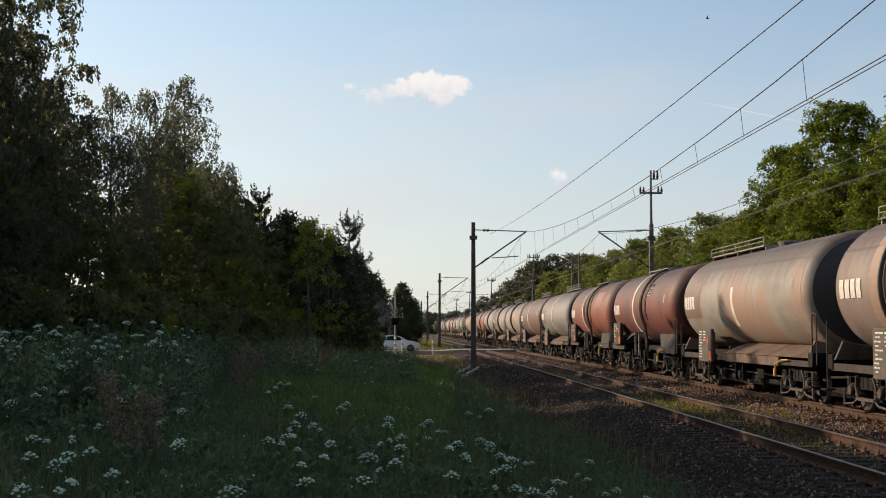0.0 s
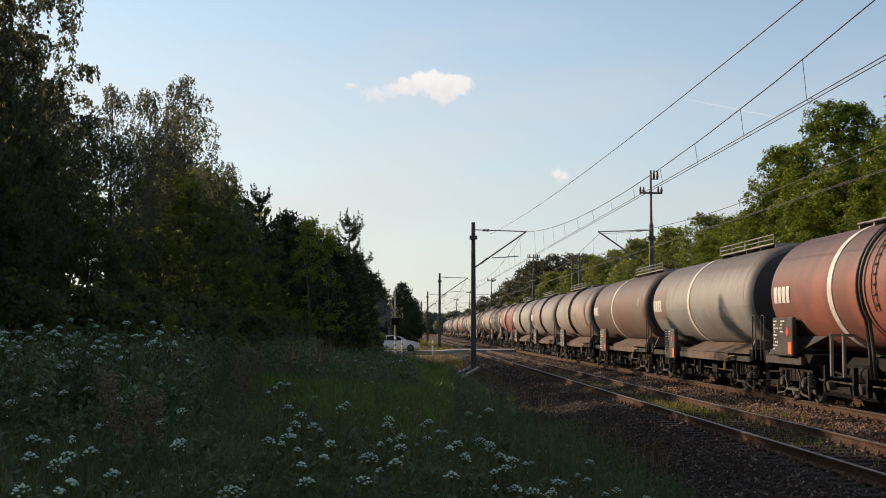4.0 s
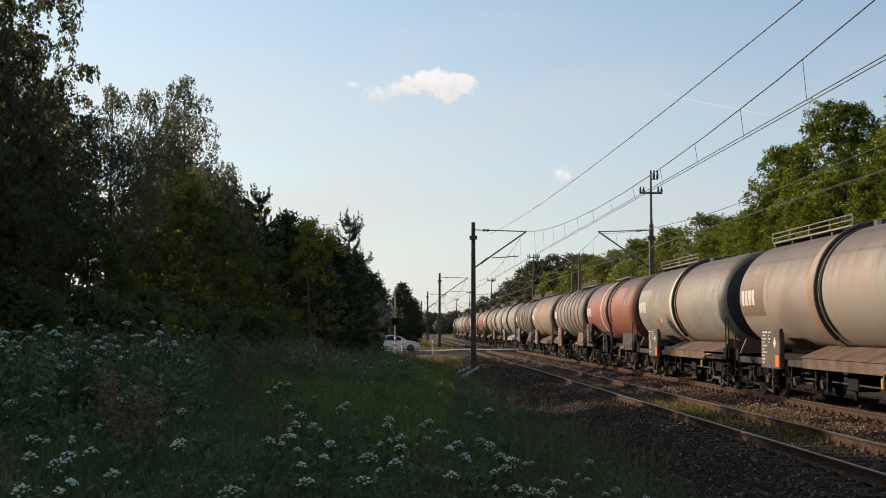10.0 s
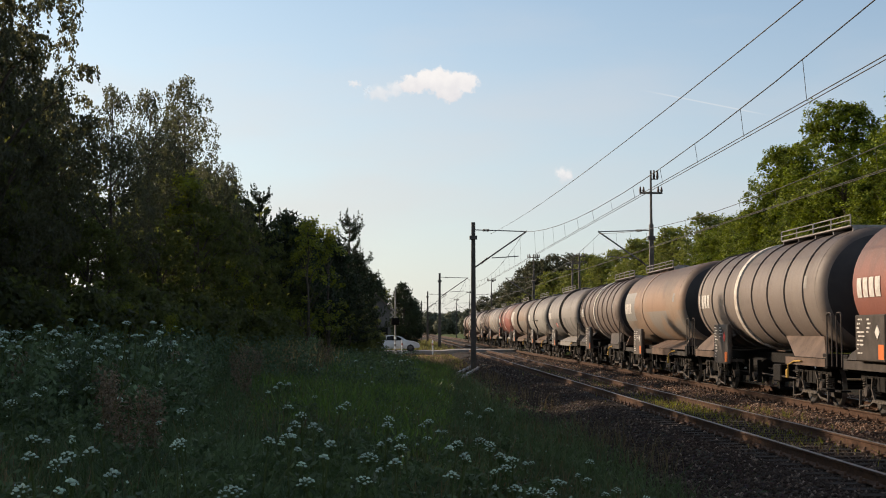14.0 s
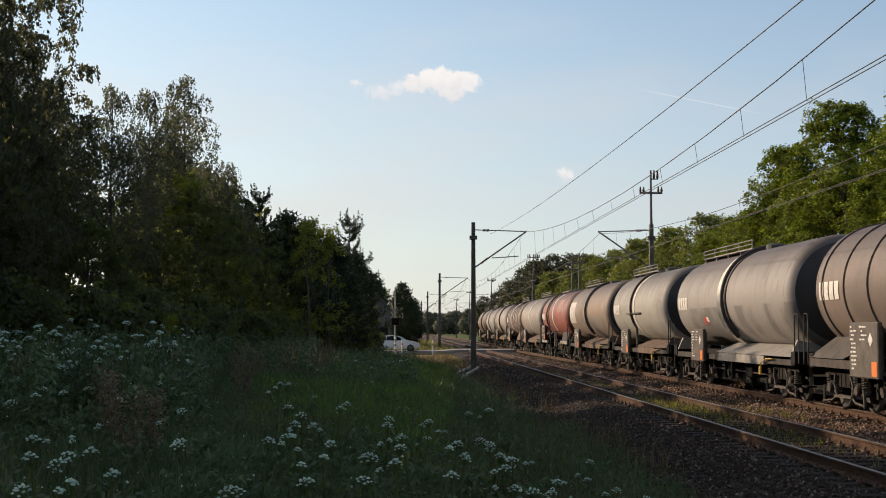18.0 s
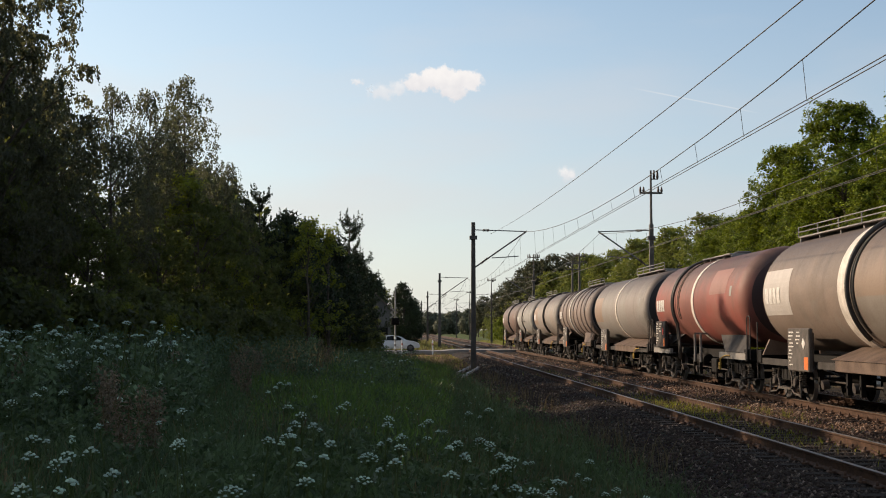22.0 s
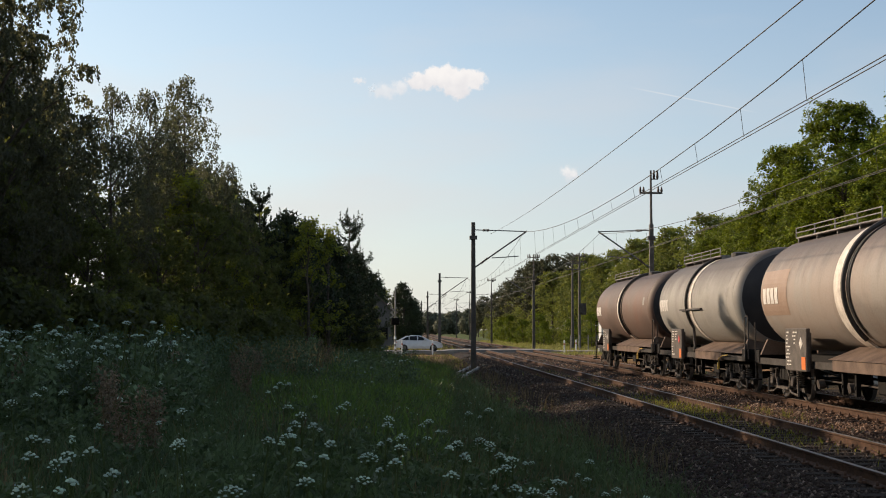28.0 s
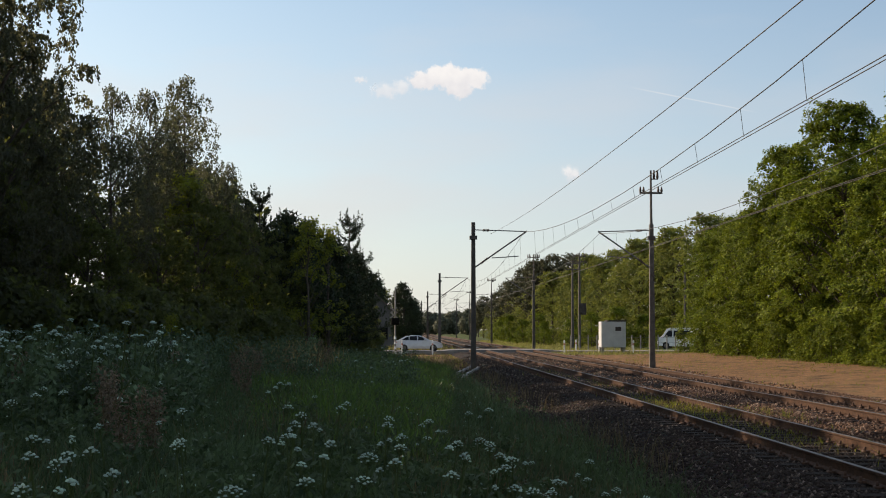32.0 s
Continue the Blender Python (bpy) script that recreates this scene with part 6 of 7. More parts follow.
# ---- meadow plants ----
def blades(rng, xy, h, w, lean=0.35):
    """Grass blades: two quads each, bent over; xy (n, 2) roots."""
    n = len(xy)
    z = np.array([ground_z(x, y) for x, y in xy]) - 0.03
    a = rng.uniform(0, 2 * math.pi, n)
    hh = h * rng.uniform(0.5, 1.25, n)
    side = np.stack([np.cos(a), np.sin(a), np.zeros(n)], 1) * (w * rng.uniform(0.6, 1.3, n))[:, None]
    b = rng.uniform(0, 2 * math.pi, n)
    tip = np.stack([np.cos(b), np.sin(b), np.zeros(n)], 1) * (hh * rng.uniform(0.05, lean * 2, n))[:, None]
    root = np.column_stack([xy, z])
    up = np.column_stack([np.zeros(n), np.zeros(n), hh])
    p = np.stack([root - side, root + side, root + 0.55 * up + 0.25 * tip + side * 0.8, root + 0.55 * up + 0.25 * tip - side * 0.8,
                  root + up + tip + side * 0.12, root + up + tip - side * 0.12], 1).reshape(-1, 3)
    k = np.arange(n)[:, None] * 6
    faces = np.concatenate([k + np.array([[0, 1, 2, 3]]), k + np.array([[3, 2, 4, 5]])])
    return p, faces


def scatter(rng, n, x0, x1, y0, y1, keep):
    """Roots that thin out with distance."""
    out = []
    while len(out) < n:
        y = y0 * (y1 / y0) ** rng.random()
        x = rng.uniform(x0, x1)
        if x < -0.36 * y - 0.8 or x > 0.40 * y:
            continue
        if keep(x, y, rng):
            out.append((x, y))
    return np.array(out)


def clumpy(x, y, rng, scale=0.7, bar=0.0):
    return noise.noise(Vector((x * scale, y * scale, 2.0))) + rng.uniform(-0.45, 0.45) > bar


rng = np.random.default_rng(41)
near = scatter(rng, 52000, -12, 3.7, 7.0, 30.0, lambda x, y, r: clumpy(x, y, r, 0.7, -0.15) and r.random() < min(1.0, (3.8 - x) / 1.5))
v1, f1 = blades(rng, near, 0.42, 0.008)
far = scatter(rng, 26000, -8, 2.9, 30.0, 92.0, lambda x, y, r: clumpy(x, y, r, 0.5, -0.2) and (y < 70 or x < -0.06 * (y - 70)) and r.random() < min(1.0, (3.0 - x) / 1.2))
v2, f2 = blades(rng, far, 0.42, 0.016)
me = raw_mesh("meadow_grass", np.concatenate([v1, v2]), np.concatenate([f1, f2 + len(v1)]))
tagged(put("meadow_grass", me, M_GRASS), "tall dark green meadow grass in the shade", "grass", kind="stuff")

tall = scatter(rng, 420, -6, -1.5, 36.0, 58.0, lambda x, y, r: -0.12 * y < x < -0.055 * y and clumpy(x + 17, y, r, 0.8, -0.1))
v1, f1 = blades(rng, tall, 1.05, 0.016, 0.3)
tagged(put("dry_grass", raw_mesh("dry_grass", v1, f1), M_DRYGRASS), "tall straw-coloured grass stalks before the trees", "grass", kind="stuff")
fresh = scatter(rng, 20000, -5, 2.5, 14.0, 66.0, lambda x, y, r: r.random() < min(1.0, (x + 0.125 * y) / (0.07 * y)) * min(1.0, (y - 13.0) / 22.0) and x < 0.035 * y and clumpy(x + 31, y * 0.6, r, 0.35, 0.0))
v1, f1 = blades(rng, fresh, 0.46, 0.014)
tagged(put("fresh_grass", raw_mesh("fresh_grass", v1, f1), M_FRESH), "fresh bright green grass in the middle of the meadow", "grass", kind="stuff")
dry = scatter(rng, 9000, -10, 4.2, 9.0, 80.0, lambda x, y, r: clumpy(x + 40, y, r, 0.45, 0.38))
v1, f1 = blades(rng, dry, 0.5, 0.006, 0.25)
tagged(put("dry_grass", raw_mesh("dry_grass", v1, f1), M_DRYGRASS), "thin straw-coloured grass stalks", "grass", kind="stuff")

# straw-coloured plumes before the trees
straw = np.concatenate([np.column_stack([rng.normal(cx, 0.28, n), rng.normal(cy, 0.7, n)]) for cx, cy, n in ((-3.75, 45.0, 200), (-3.1, 46.0, 120), (-4.5, 43.0, 50), (-2.5, 48.0, 60))])
v1, f1 = blades(rng, straw, 1.0, 0.013, 0.3)
tagged(put("dry_grass", raw_mesh("dry_grass", v1, f1), M_STRAW), "bright straw-coloured grass plumes before the dark trees", "grass", kind="stuff")

# broad leaves low in the grass
xy = scatter(rng, 40000, -12, 3.2, 7.0, 60.0, lambda x, y, r: clumpy(x + 9, y + 5, r, 0.9, 0.05))
z = np.array([ground_z(x, y) for x, y in xy]) + rng.uniform(0.03, 0.45, len(xy)) * (1 + 0.6 * (xy[:, 0] < -3))
v1, f1 = leaves(np.column_stack([xy, z]), 0.03, rng, 2.2)
tagged(put("weed_leaves", raw_mesh("weed_leaves", v1, f1), M_GRASS), "broad green weed leaves among the grass", "weeds", kind="stuff")

# tall nettles and weeds under the trees
xy = scatter(rng, 900, -11, -2.6, 16.0, 70.0, lambda x, y, r: x < -0.13 * y - 0.4 + 0.05 * max(0.0, y - 30) and x > -0.31 * y and clumpy(x, y, r, 0.6, -0.1))
stalks = []
for x, y in xy:
    top = rng.uniform(0.8, 1.5) + 0.35 * noise.noise(Vector((x * 0.5, y * 0.3, 1.0)))
    k = int(top * 55)
    zz = rng.uniform(0.15, top, k)
    sp = 0.12 * (1.1 - zz / (top + 0.2)) + 0.03
    stalks.append(np.column_stack([x + rng.normal(size=k) * sp, y + rng.normal(size=k) * sp, ground_z(x, y) + zz]))
for x, y in scatter(rng, 420, -7, -1.5, 34.0, 64.0, lambda x, y, r: -0.125 * y < x < -0.062 * y and clumpy(x, y, r, 0.6, -0.1)):
    top = rng.uniform(0.7, 1.35)
    k = int(top * 30)
    zz = rng.uniform(0.15, top, k)
    stalks.append(np.column_stack([x + rng.normal(size=k) * 0.09, y + rng.normal(size=k) * 0.09, ground_z(x, y) + zz]))
for x, y in scatter(rng, 420, -6, 1.5, 34.0, 78.0, lambda x, y, r: -0.07 * y < x < 0.012 * y and clumpy(x + 7, y, r, 0.5, 0.05)):
    top = rng.uniform(0.35, 0.85)
    k = int(top * 34)
    zz = rng.uniform(0.1, top, k)
    stalks.append(np.column_stack([x + rng.normal(size=k) * 0.1, y + rng.normal(size=k) * 0.1, ground_z(x, y) + zz]))
v1, f1 = leaves(np.concatenate(stalks), 0.045, rng, 2.0, 0.4)
tagged(put("tall_weeds", raw_mesh("tall_weeds", v1, f1), M_WEED), "tall bluish-green weeds in front of the trees", "weeds", kind="stuff")

# small white blossoms
xy = scatter(rng, 700, -9, 2.0, 8.0, 40.0, lambda x, y, r: clumpy(x + 3, y + 15, r, 0.8, 0.25))
z = np.array([ground_z(x, y) for x, y in xy]) + rng.uniform(0.3, 0.6, len(xy))
v1, f1 = leaves(np.column_stack([xy, z]), 0.022, rng, 1.0)
tagged(put("small_blossoms", raw_mesh("small_blossoms", v1, f1), M_UMBEL), "tiny white blossoms scattered in the grass", "flowers", kind="stuff")


def umbel_plant(seed, h, heads, radius, label):
    """A stalk with ribbed leaves, its rays spread under flat white flower heads."""
    r = np.random.default_rng(seed)
    t = tagged(empty("umbel_plant"), label, "flower", "white umbel flowers")
    bm = bmesh.new()
    tube(bm, [(0, 0, -0.15), (0.02, 0.01, h * 0.5), (0, 0, h)], [0.011, 0.009, 0.006], 5)
    tops = [(0.0, 0.0, h, radius)]
    for k in range(heads - 1):
        a, q = r.uniform(0, 6.28), r.uniform(0.12, 0.3)
        zz = h * r.uniform(0.78, 1.0)
        tube(bm, [(0, 0, h * 0.5), (math.cos(a) * q * 0.5, math.sin(a) * q * 0.5, h * 0.68), (math.cos(a) * q, math.sin(a) * q, zz)], [0.006, 0.005, 0.004], 4, False)
        tops.append((math.cos(a) * q, math.sin(a) * q, zz, radius * r.uniform(0.45, 0.8)))
    part("stem", bm, M_STEM, t)
    for cx, cy, cz, rad in tops:
        n = max(8, int(21 * (rad / 0.085)))
        bm, heads_v, heads_f = bmesh.new(), [], []
        for k in range(n):
            a, q = k * 2.399963, rad * math.sqrt((k + 0.5) / n)
            c = np.array((cx + math.cos(a) * q, cy + math.sin(a) * q, cz + 0.05 - 0.7 * q * q / rad + r.normal() * 0.003))
            tube(bm, [(cx, cy, cz - 0.05), c], 0.0017, 3, False)
            # one small domed cluster of florets
            d = 0.0118 * r.uniform(0.75, 1.2)
            ring = [(0.0, 0.0, 0.75)] + [(math.cos(b) * 0.72, math.sin(b) * 0.72, 0.5) for b in np.arange(6) * 1.0472] + [(math.cos(b), math.sin(b), -0.1) for b in np.arange(6) * 1.0472 + 0.5]
            heads_f += [np.array(f) + len(heads_v) * 13 for m_ in range(6) for f in ((0, 1 + m_, 1 + (m_ + 1) % 6), (1 + m_, 7 + m_, 1 + (m_ + 1) % 6), (7 + m_, 7 + (m_ + 1) % 6, 1 + (m_ + 1) % 6))]
            heads_v.append(c + np.array(ring) * d * r.uniform(0.75, 1.25, (13, 1)))
        u = part("umbel_base", bm, M_STEM, t)
        tagged(put("umbel", raw_mesh("umbel", np.concatenate(heads_v), np.array(heads_f)), M_UMBEL, u), "domed white flower head of small clusters", kind="stuff")
    pts = []
    for k in range(5):
        a = r.uniform(0, 6.28)
        for q in np.linspace(0.1, 0.38, 9):
            pts += [(math.cos(a) * q + d[0], math.sin(a) * q + d[1], h * 0.28 + 0.08 * k * h + 0.2 * q + d[2]) for d in r.normal(size=(4, 3)) * 0.03]
    v, f = leaves(np.array(pts), 0.034, r, 2.2)
    tagged(put("foliage", raw_mesh("foliage", v, f), M_GRASS, t), kind="stuff")
    return t


UMBELS = [umbel_plant(51, 0.85, 1, 0.082, "large white domed umbel flower on a green stalk"), umbel_plant(52, 0.78, 2, 0.052, "branched white umbel flower in the meadow"),
          umbel_plant(53, 0.72, 3, 0.04, "branched white umbel flower with small heads"), umbel_plant(54, 0.9, 1, 0.06, "white umbel flower with a single head"),
          umbel_plant(55, 0.95, 6, 0.036, "tall branched umbel plant with many small white heads")]
USED = set()


def umbel_at(x, y, kind, s, turn):
    k = UMBELS[kind]
    ob = k if kind not in USED else copy_thing(k, pose(0, 0, 0))
    USED.add(kind)
    ob.matrix_basis = pose(x, y, ground_z(x, y), 0, 0, 0) @ pose(0, 0, 0, rs.uniform(0, 20), rs.uniform(-8, 8), 0) @ pose(0, 0, 0, 0, 0, turn)
    ob.scale = (s, s, s)


# places of the larger flowers in the meadow
SEEN = [(-3.7, 15.5), (-3.7, 16.5), (-3.7, 14.1), (-4.3, 16.2), (-6.6, 23.5), (-2.0, 12.7), (-3.0, 14.8), (-2.2, 8.6), (-2.0, 8.3), (-1.9, 7.5), (-1.7, 7.7), (-1.9, 8.7), (-2.1, 9.1), (-2.6, 9.7), (-1.5, 10.0), (-1.5, 9.2),
        (-0.9, 7.3), (-1.0, 9.8), (-0.8, 10.2), (-1.0, 12.0), (-1.2, 13.7), (-1.8, 19.8), (-0.6, 9.8), (-0.3, 9.3), (-0.3, 8.1), (-1.0, 13.3), (-0.7, 14.2), (-0.6, 15.0), (-0.7, 11.5), (-0.2, 12.6), (-0.2, 13.4), (0.1, 12.1),
        (0.4, 12.7), (0.2, 14.1), (0.4, 11.0), (0.0, 9.1), (0.3, 8.9), (0.7, 8.8), (0.9, 9.1), (0.8, 12.7), (0.9, 13.0), (0.8, 11.5), (1.0, 12.2), (0.9, 11.0), (-0.1, 10.7), (-0.5, 8.1), (-1.6, 18.6), (0.9, 17.3)]
for k, (x, y) in enumerate(SEEN):
    kind = 0 if (x, y) in ((-0.9, 7.3), (-0.3, 9.3)) else (3, 1, 3, 3, 2, 1)[k % 6]
    umbel_at(x, y, kind, 0.8 / (0.85, 0.78, 0.72, 0.9)[kind], rs.uniform(0, 360))
for k in range(12):
    y = 9.0 * 4.2 ** rs.random()
    x = rs.uniform(-0.30 * y, min(2.0, 0.2 * y))
    umbel_at(x, y, rs.choice((0, 1, 2, 2, 3)), rs.uniform(0.65, 1.05), rs.uniform(0, 360))
for k in range(22):
    y = rs.uniform(8.6, 15.0)
    umbel_at(rs.uniform(1.0, 2.3), y, rs.choice((2, 3, 3)), rs.uniform(0.55, 0.8), rs.uniform(0, 360))
for k in range(26):
    y = rs.uniform(32, 66)
    umbel_at(rs.uniform(-0.085 * y, 0.012 * y), y, rs.choice((1, 2, 3)), rs.uniform(0.75, 1.0), rs.uniform(0, 360))
for k in range(90):
    y = rs.uniform(17, 34)
    x = rs.uniform(-0.31 * y, -0.14 * y - 0.5)
    high = max(0.0, noise.noise(Vector((x * 0.45, y * 0.3, 12.0))))
    umbel_at(x, y, rs.choice((2, 3, 3, 4, 4)), rs.uniform(1.05, 1.5) + 0.7 * high, rs.uniform(0, 360))


# rust-brown dock spikes
def dock_plant(seed):
    r = np.random.default_rng(seed)
    t = tagged(empty("dock_plant"), "withered rust-brown dock stalk in the meadow", "weed", "dock plants")
    bm = bmesh.new()
    pts = []
    for k in range(4):
        a, q, h = r.uniform(0, 6.28), r.uniform(0.02, 0.16), r.uniform(0.75, 1.15)
        tube(bm, [(0, 0, -0.1), (math.cos(a) * q, math.sin(a) * q, h)], [0.008, 0.004], 4, False)
        for z in np.linspace(0.35, 1.0, 40):
            pts += [(math.cos(a) * q * z + d[0], math.sin(a) * q * z + d[1], h * z + d[2]) for d in r.normal(size=(5, 3)) * 0.036]
    part("stem", bm, M_DRYGRASS, t)
    v, f = leaves(np.array(pts), 0.026, r, 1.3)
    tagged(put("seed_head", raw_mesh("seed_head", v, f), M_DOCK, t), "withered brown seeds", kind="stuff")
    return t


M_DOCK = leaf_material("brown_dock_seed", (0.12, 0.095, 0.066), (0.27, 0.21, 0.15), (0.16, 0.12, 0.08), 0.2)
dock = dock_plant(61)
for k, (x, y) in enumerate([(-2.55, 14.0), (-2.7, 13.5), (-3.3, 15.5), (-5.6, 20.0), (-5.2, 21.5), (-4.6, 22.5), (-6.4, 22.0), (-4.0, 24.0), (-5.9, 26.0), (-3.0, 26.0), (-3.6, 16.6), (-3.8, 17.2), (-3.9, 18.0), (-5.9, 23.0), (-5.6, 22.4), (-6.2, 22.6), (-4.1, 24.5), (-3.5, 29.0), (-4.4, 30.0), (-3.6, 34.0), (-4.4, 38.0), (-3.5, 42.0), (-2.5, 46.0), (-3.0, 49.0)]):
    ob = dock if k == 0 else copy_thing(dock, pose(0, 0, 0))
    ob.matrix_basis = pose(x, y, ground_z(x, y), 0, 0, 67 * k)
    ob.scale = (1, 1, 0.85 + 0.3 * rs.random())


# ---- ballast stones, rail fastenings, weeds in the track ----
def bed_z(x):
    z = -0.55
    for xc in (TRACK_A, TRACK_B + 0.02):
        d = abs(x - xc)
        z = max(z, -0.20 if d < 1.75 else -0.20 - (d - 1.75) * 0.32)
    return z


M_CLOD = surface("dry_soil_clod", (0.12, 0.075, 0.042), (0.32, 0.21, 0.13), 3.0, 0.95)


def stones(n, x0, x1, y0, y1, size, seed):
    r = np.random.default_rng(seed)
    xs, ys = [], []
    while len(xs) < n:
        y = y0 * (y1 / y0) ** r.random()
        x = r.uniform(x0, x1)
        if x > 0.40 * y:
            continue
        xs.append(x)
        ys.append(y)
    z = np.array([max(bed_z(x), ground_z(x, y)) for x, y in zip(xs, ys)])
    c = np.column_stack([xs, ys, z + size * 0.12])
    octa = np.array([(1, 0, 0), (0, 1, 0), (-1, 0, 0), (0, -1, 0), (0, 0, 1), (0, 0, -1)], dtype=float)
    v = octa[None] * r.uniform(0.45, 1.0, (n, 6, 1)) * size * r.uniform(0.5, 1.2, (n, 1, 1)) + r.normal(size=(n, 6, 3)) * size * 0.16
    a = r.uniform(0, 6.28, n)
    rot = np.stack([np.stack([np.cos(a), -np.sin(a), 0 * a], 1), np.stack([np.sin(a), np.cos(a), 0 * a], 1), np.stack([0 * a, 0 * a, 1 + 0 * a], 1)], 1)
    v = np.einsum("nij,nkj->nki", rot, v) + c[:, None]
    f = np.array([(0, 1, 4), (1, 2, 4), (2, 3, 4), (3, 0, 4), (1, 0, 5), (2, 1, 5), (3, 2, 5), (0, 3, 5)])
    f = (np.arange(n)[:, None, None] * 6 + f[None]).reshape(-1, 3)
    return raw_mesh("ballast_stones", v.reshape(-1, 3), f)


tagged(put("ballast_stones", stones(34000, 2.6, 8.2, 11.0, 46.0, 0.042, 71), M_STONE), "loose ballast stones beside the near track, darkened to stand for shade", "stones", kind="stuff")
tagged(put("ballast_stones", stones(20000, 8.2, 13.9, 17.0, 46.0, 0.045, 74), M_SUNSTONE), "rust-brown ballast stones between the tracks, sunlight put into their tone", "stones", kind="stuff")
tagged(put("ballast_stones", stones(13000, 5.6, 13.9, 42.0, 110.0, 0.06, 72), M_SUNSTONE), "coarse ballast stones along the tracks", "stones", kind="stuff")
tagged(put("ballast_stones", stones(4500, 3.2, 5.6, 42.0, 100.0, 0.06, 76), M_STONE), "ballast stones on the shoulder of the near track, darkened for shade", "stones", kind="stuff")

tagged(put("soil_clods", stones(1600, 13.0, 23.5, 36.0, 112.0, 0.035, 75), M_CLOD), "small clods and pebbles on the bare path", "clods", kind="stuff")

for xc, y0, n in ((TRACK_A, 14, 110), (TRACK_B, 22, 100)):
    for s in (-0.5, 0.5):
        vs, fs, base = [], [], 0
        src_v = np.array([v.co[:] for v in CLIP_ME.vertices])
        src_f = [tuple(p.vertices) for p in CLIP_ME.polygons]
        tri = np.array([(p[0], p[i], p[i + 1]) for p in src_f for i in range(1, len(p) - 1)])
        for k in range(n):
            vs.append(src_v + np.array((xc + s * GAUGE, y0 + 0.6 * k, 0)))
            fs.append(tri + base)
            base += len(src_v)
        tagged(put("rail_fastenings", raw_mesh("rail_fastenings", np.concatenate(vs), np.concatenate(fs)), M_CLIP), "rusty rail clips and bolts on the sleepers", "fastenings", kind="stuff")

r7 = np.random.default_rng(73)
xy = []
for cx, cy, sx, sy, n in ((7.0, 33.0, 0.5, 3.0, 2600), (6.9, 24.0, 0.4, 2.0, 500), (7.0, 47.0, 0.4, 3.0, 400), (8.6, 31.0, 0.25, 1.5, 160), (6.4, 60.0, 0.5, 4.0, 400)):
    xy.append(np.column_stack([r7.normal(cx, sx, n), r7.normal(cy, sy, n)]))
xy = np.concatenate(xy)
v1, f1 = blades(r7, xy[1::2], 0.13, 0.006, 0.5)
v1[:, 2] += 0.22
tagged(put("dry_grass", raw_mesh("dry_grass", v1, f1), M_DRYGRASS), "dry yellow grass between the rails", "grass", kind="stuff")
v1, f1 = blades(r7, xy[::2], 0.16, 0.006, 0.5)
v1[:, 2] += 0.22
tagged(put("track_weeds", raw_mesh("track_weeds", v1, f1), M_LEAF_Y), "yellow-green weeds growing between the rails", "weeds", kind="stuff")
xy = np.column_stack([r7.uniform(12.5, 24, 14000), r7.uniform(108, 240, 14000)])
v1, f1 = blades(r7, xy, 0.26, 0.03, 0.3)
tagged(put("verge_grass", raw_mesh("verge_grass", v1, f1), M_VERGE), "sunlit yellow-green verge grass beyond the crossing", "grass", kind="stuff")
xy = np.column_stack([r7.uniform(-1.5, 4.9, 9000), 124.5 * 1.9 ** r7.random(9000)])
xy = np.array([p for p in xy if noise.noise(Vector((p[0] * 0.5, p[1] * 0.2, 9.0))) + r7.uniform(-0.3, 0.3) > -0.05])
v1, f1 = blades(r7, xy[::2], 0.5, 0.035, 0.4)
tagged(put("dry_grass", raw_mesh("dry_grass", v1, f1), M_DRYGRASS), "rough straw-coloured grass beyond the crossing", "grass", kind="stuff")
v1, f1 = blades(r7, xy[1::2], 0.6, 0.04, 0.5)
tagged(put("verge_grass", raw_mesh("verge_grass", v1, f1), M_VERGE), "rough green scrub beside the far track", "grass", kind="stuff")
xy = np.column_stack([r7.uniform(-1.2, 4.0, 5200), r7.uniform(76, 118, 5200)])
xy = np.array([p for p in xy if noise.noise(Vector((p[0] * 0.6, p[1] * 0.3, 14.0))) + r7.uniform(-0.3, 0.3) > 0.12])
v1, f1 = blades(r7, xy[::3], 0.26, 0.022, 0.6)
tagged(put("verge_grass", raw_mesh("verge_grass", v1, f1), M_VERGE), "short green tufts on the bare ground before the crossing", "grass", kind="stuff")
v1, f1 = blades(r7, np.concatenate([xy[1::3], xy[2::3]]), 0.22, 0.018, 0.7)
tagged(put("dry_grass", raw_mesh("dry_grass", v1, f1), M_DRYGRASS), "flattened dry grass on the bare ground before the crossing", "grass", kind="stuff")
tagged(put("soil_clods", stones(2200, -1.5, 4.2, 74.0, 118.0, 0.07, 77), M_CLOD), "clods and stones on the bare ground before the crossing", "clods", kind="stuff")
xy = np.column_stack([r7.uniform(12.6, 23.0, 5200), r7.uniform(30, 108, 5200)])
xy = np.array([p for p in xy if noise.noise(Vector((p[0] * 0.5, p[1] * 0.25, 4.0))) + r7.uniform(-0.3, 0.3) + max(0.0, (p[0] - 19.5) * 0.25) > 0.22])
v1, f1 = blades(r7, xy, 0.16, 0.012, 0.5)
tagged(put("path_tufts", raw_mesh("path_tufts", v1, f1), M_LEAF_Y), "sparse grass tufts on the bare path", "grass", kind="stuff")


# ---- clouds, far off ----
BANK = ((0.12, 0.05, 0.22, 0.28), (0.31, 0.05, 0.16, 0.24), (0.22, -0.15, 0.13, 0.24), (-0.05, -0.02, 0.15, 0.2))
TAIL = ((-0.1, -0.05, 0.36, 0.34), (0.2, 0.08, 0.25, 0.3))
PUFF = ((0.0, 0.0, 0.45, 0.42),)


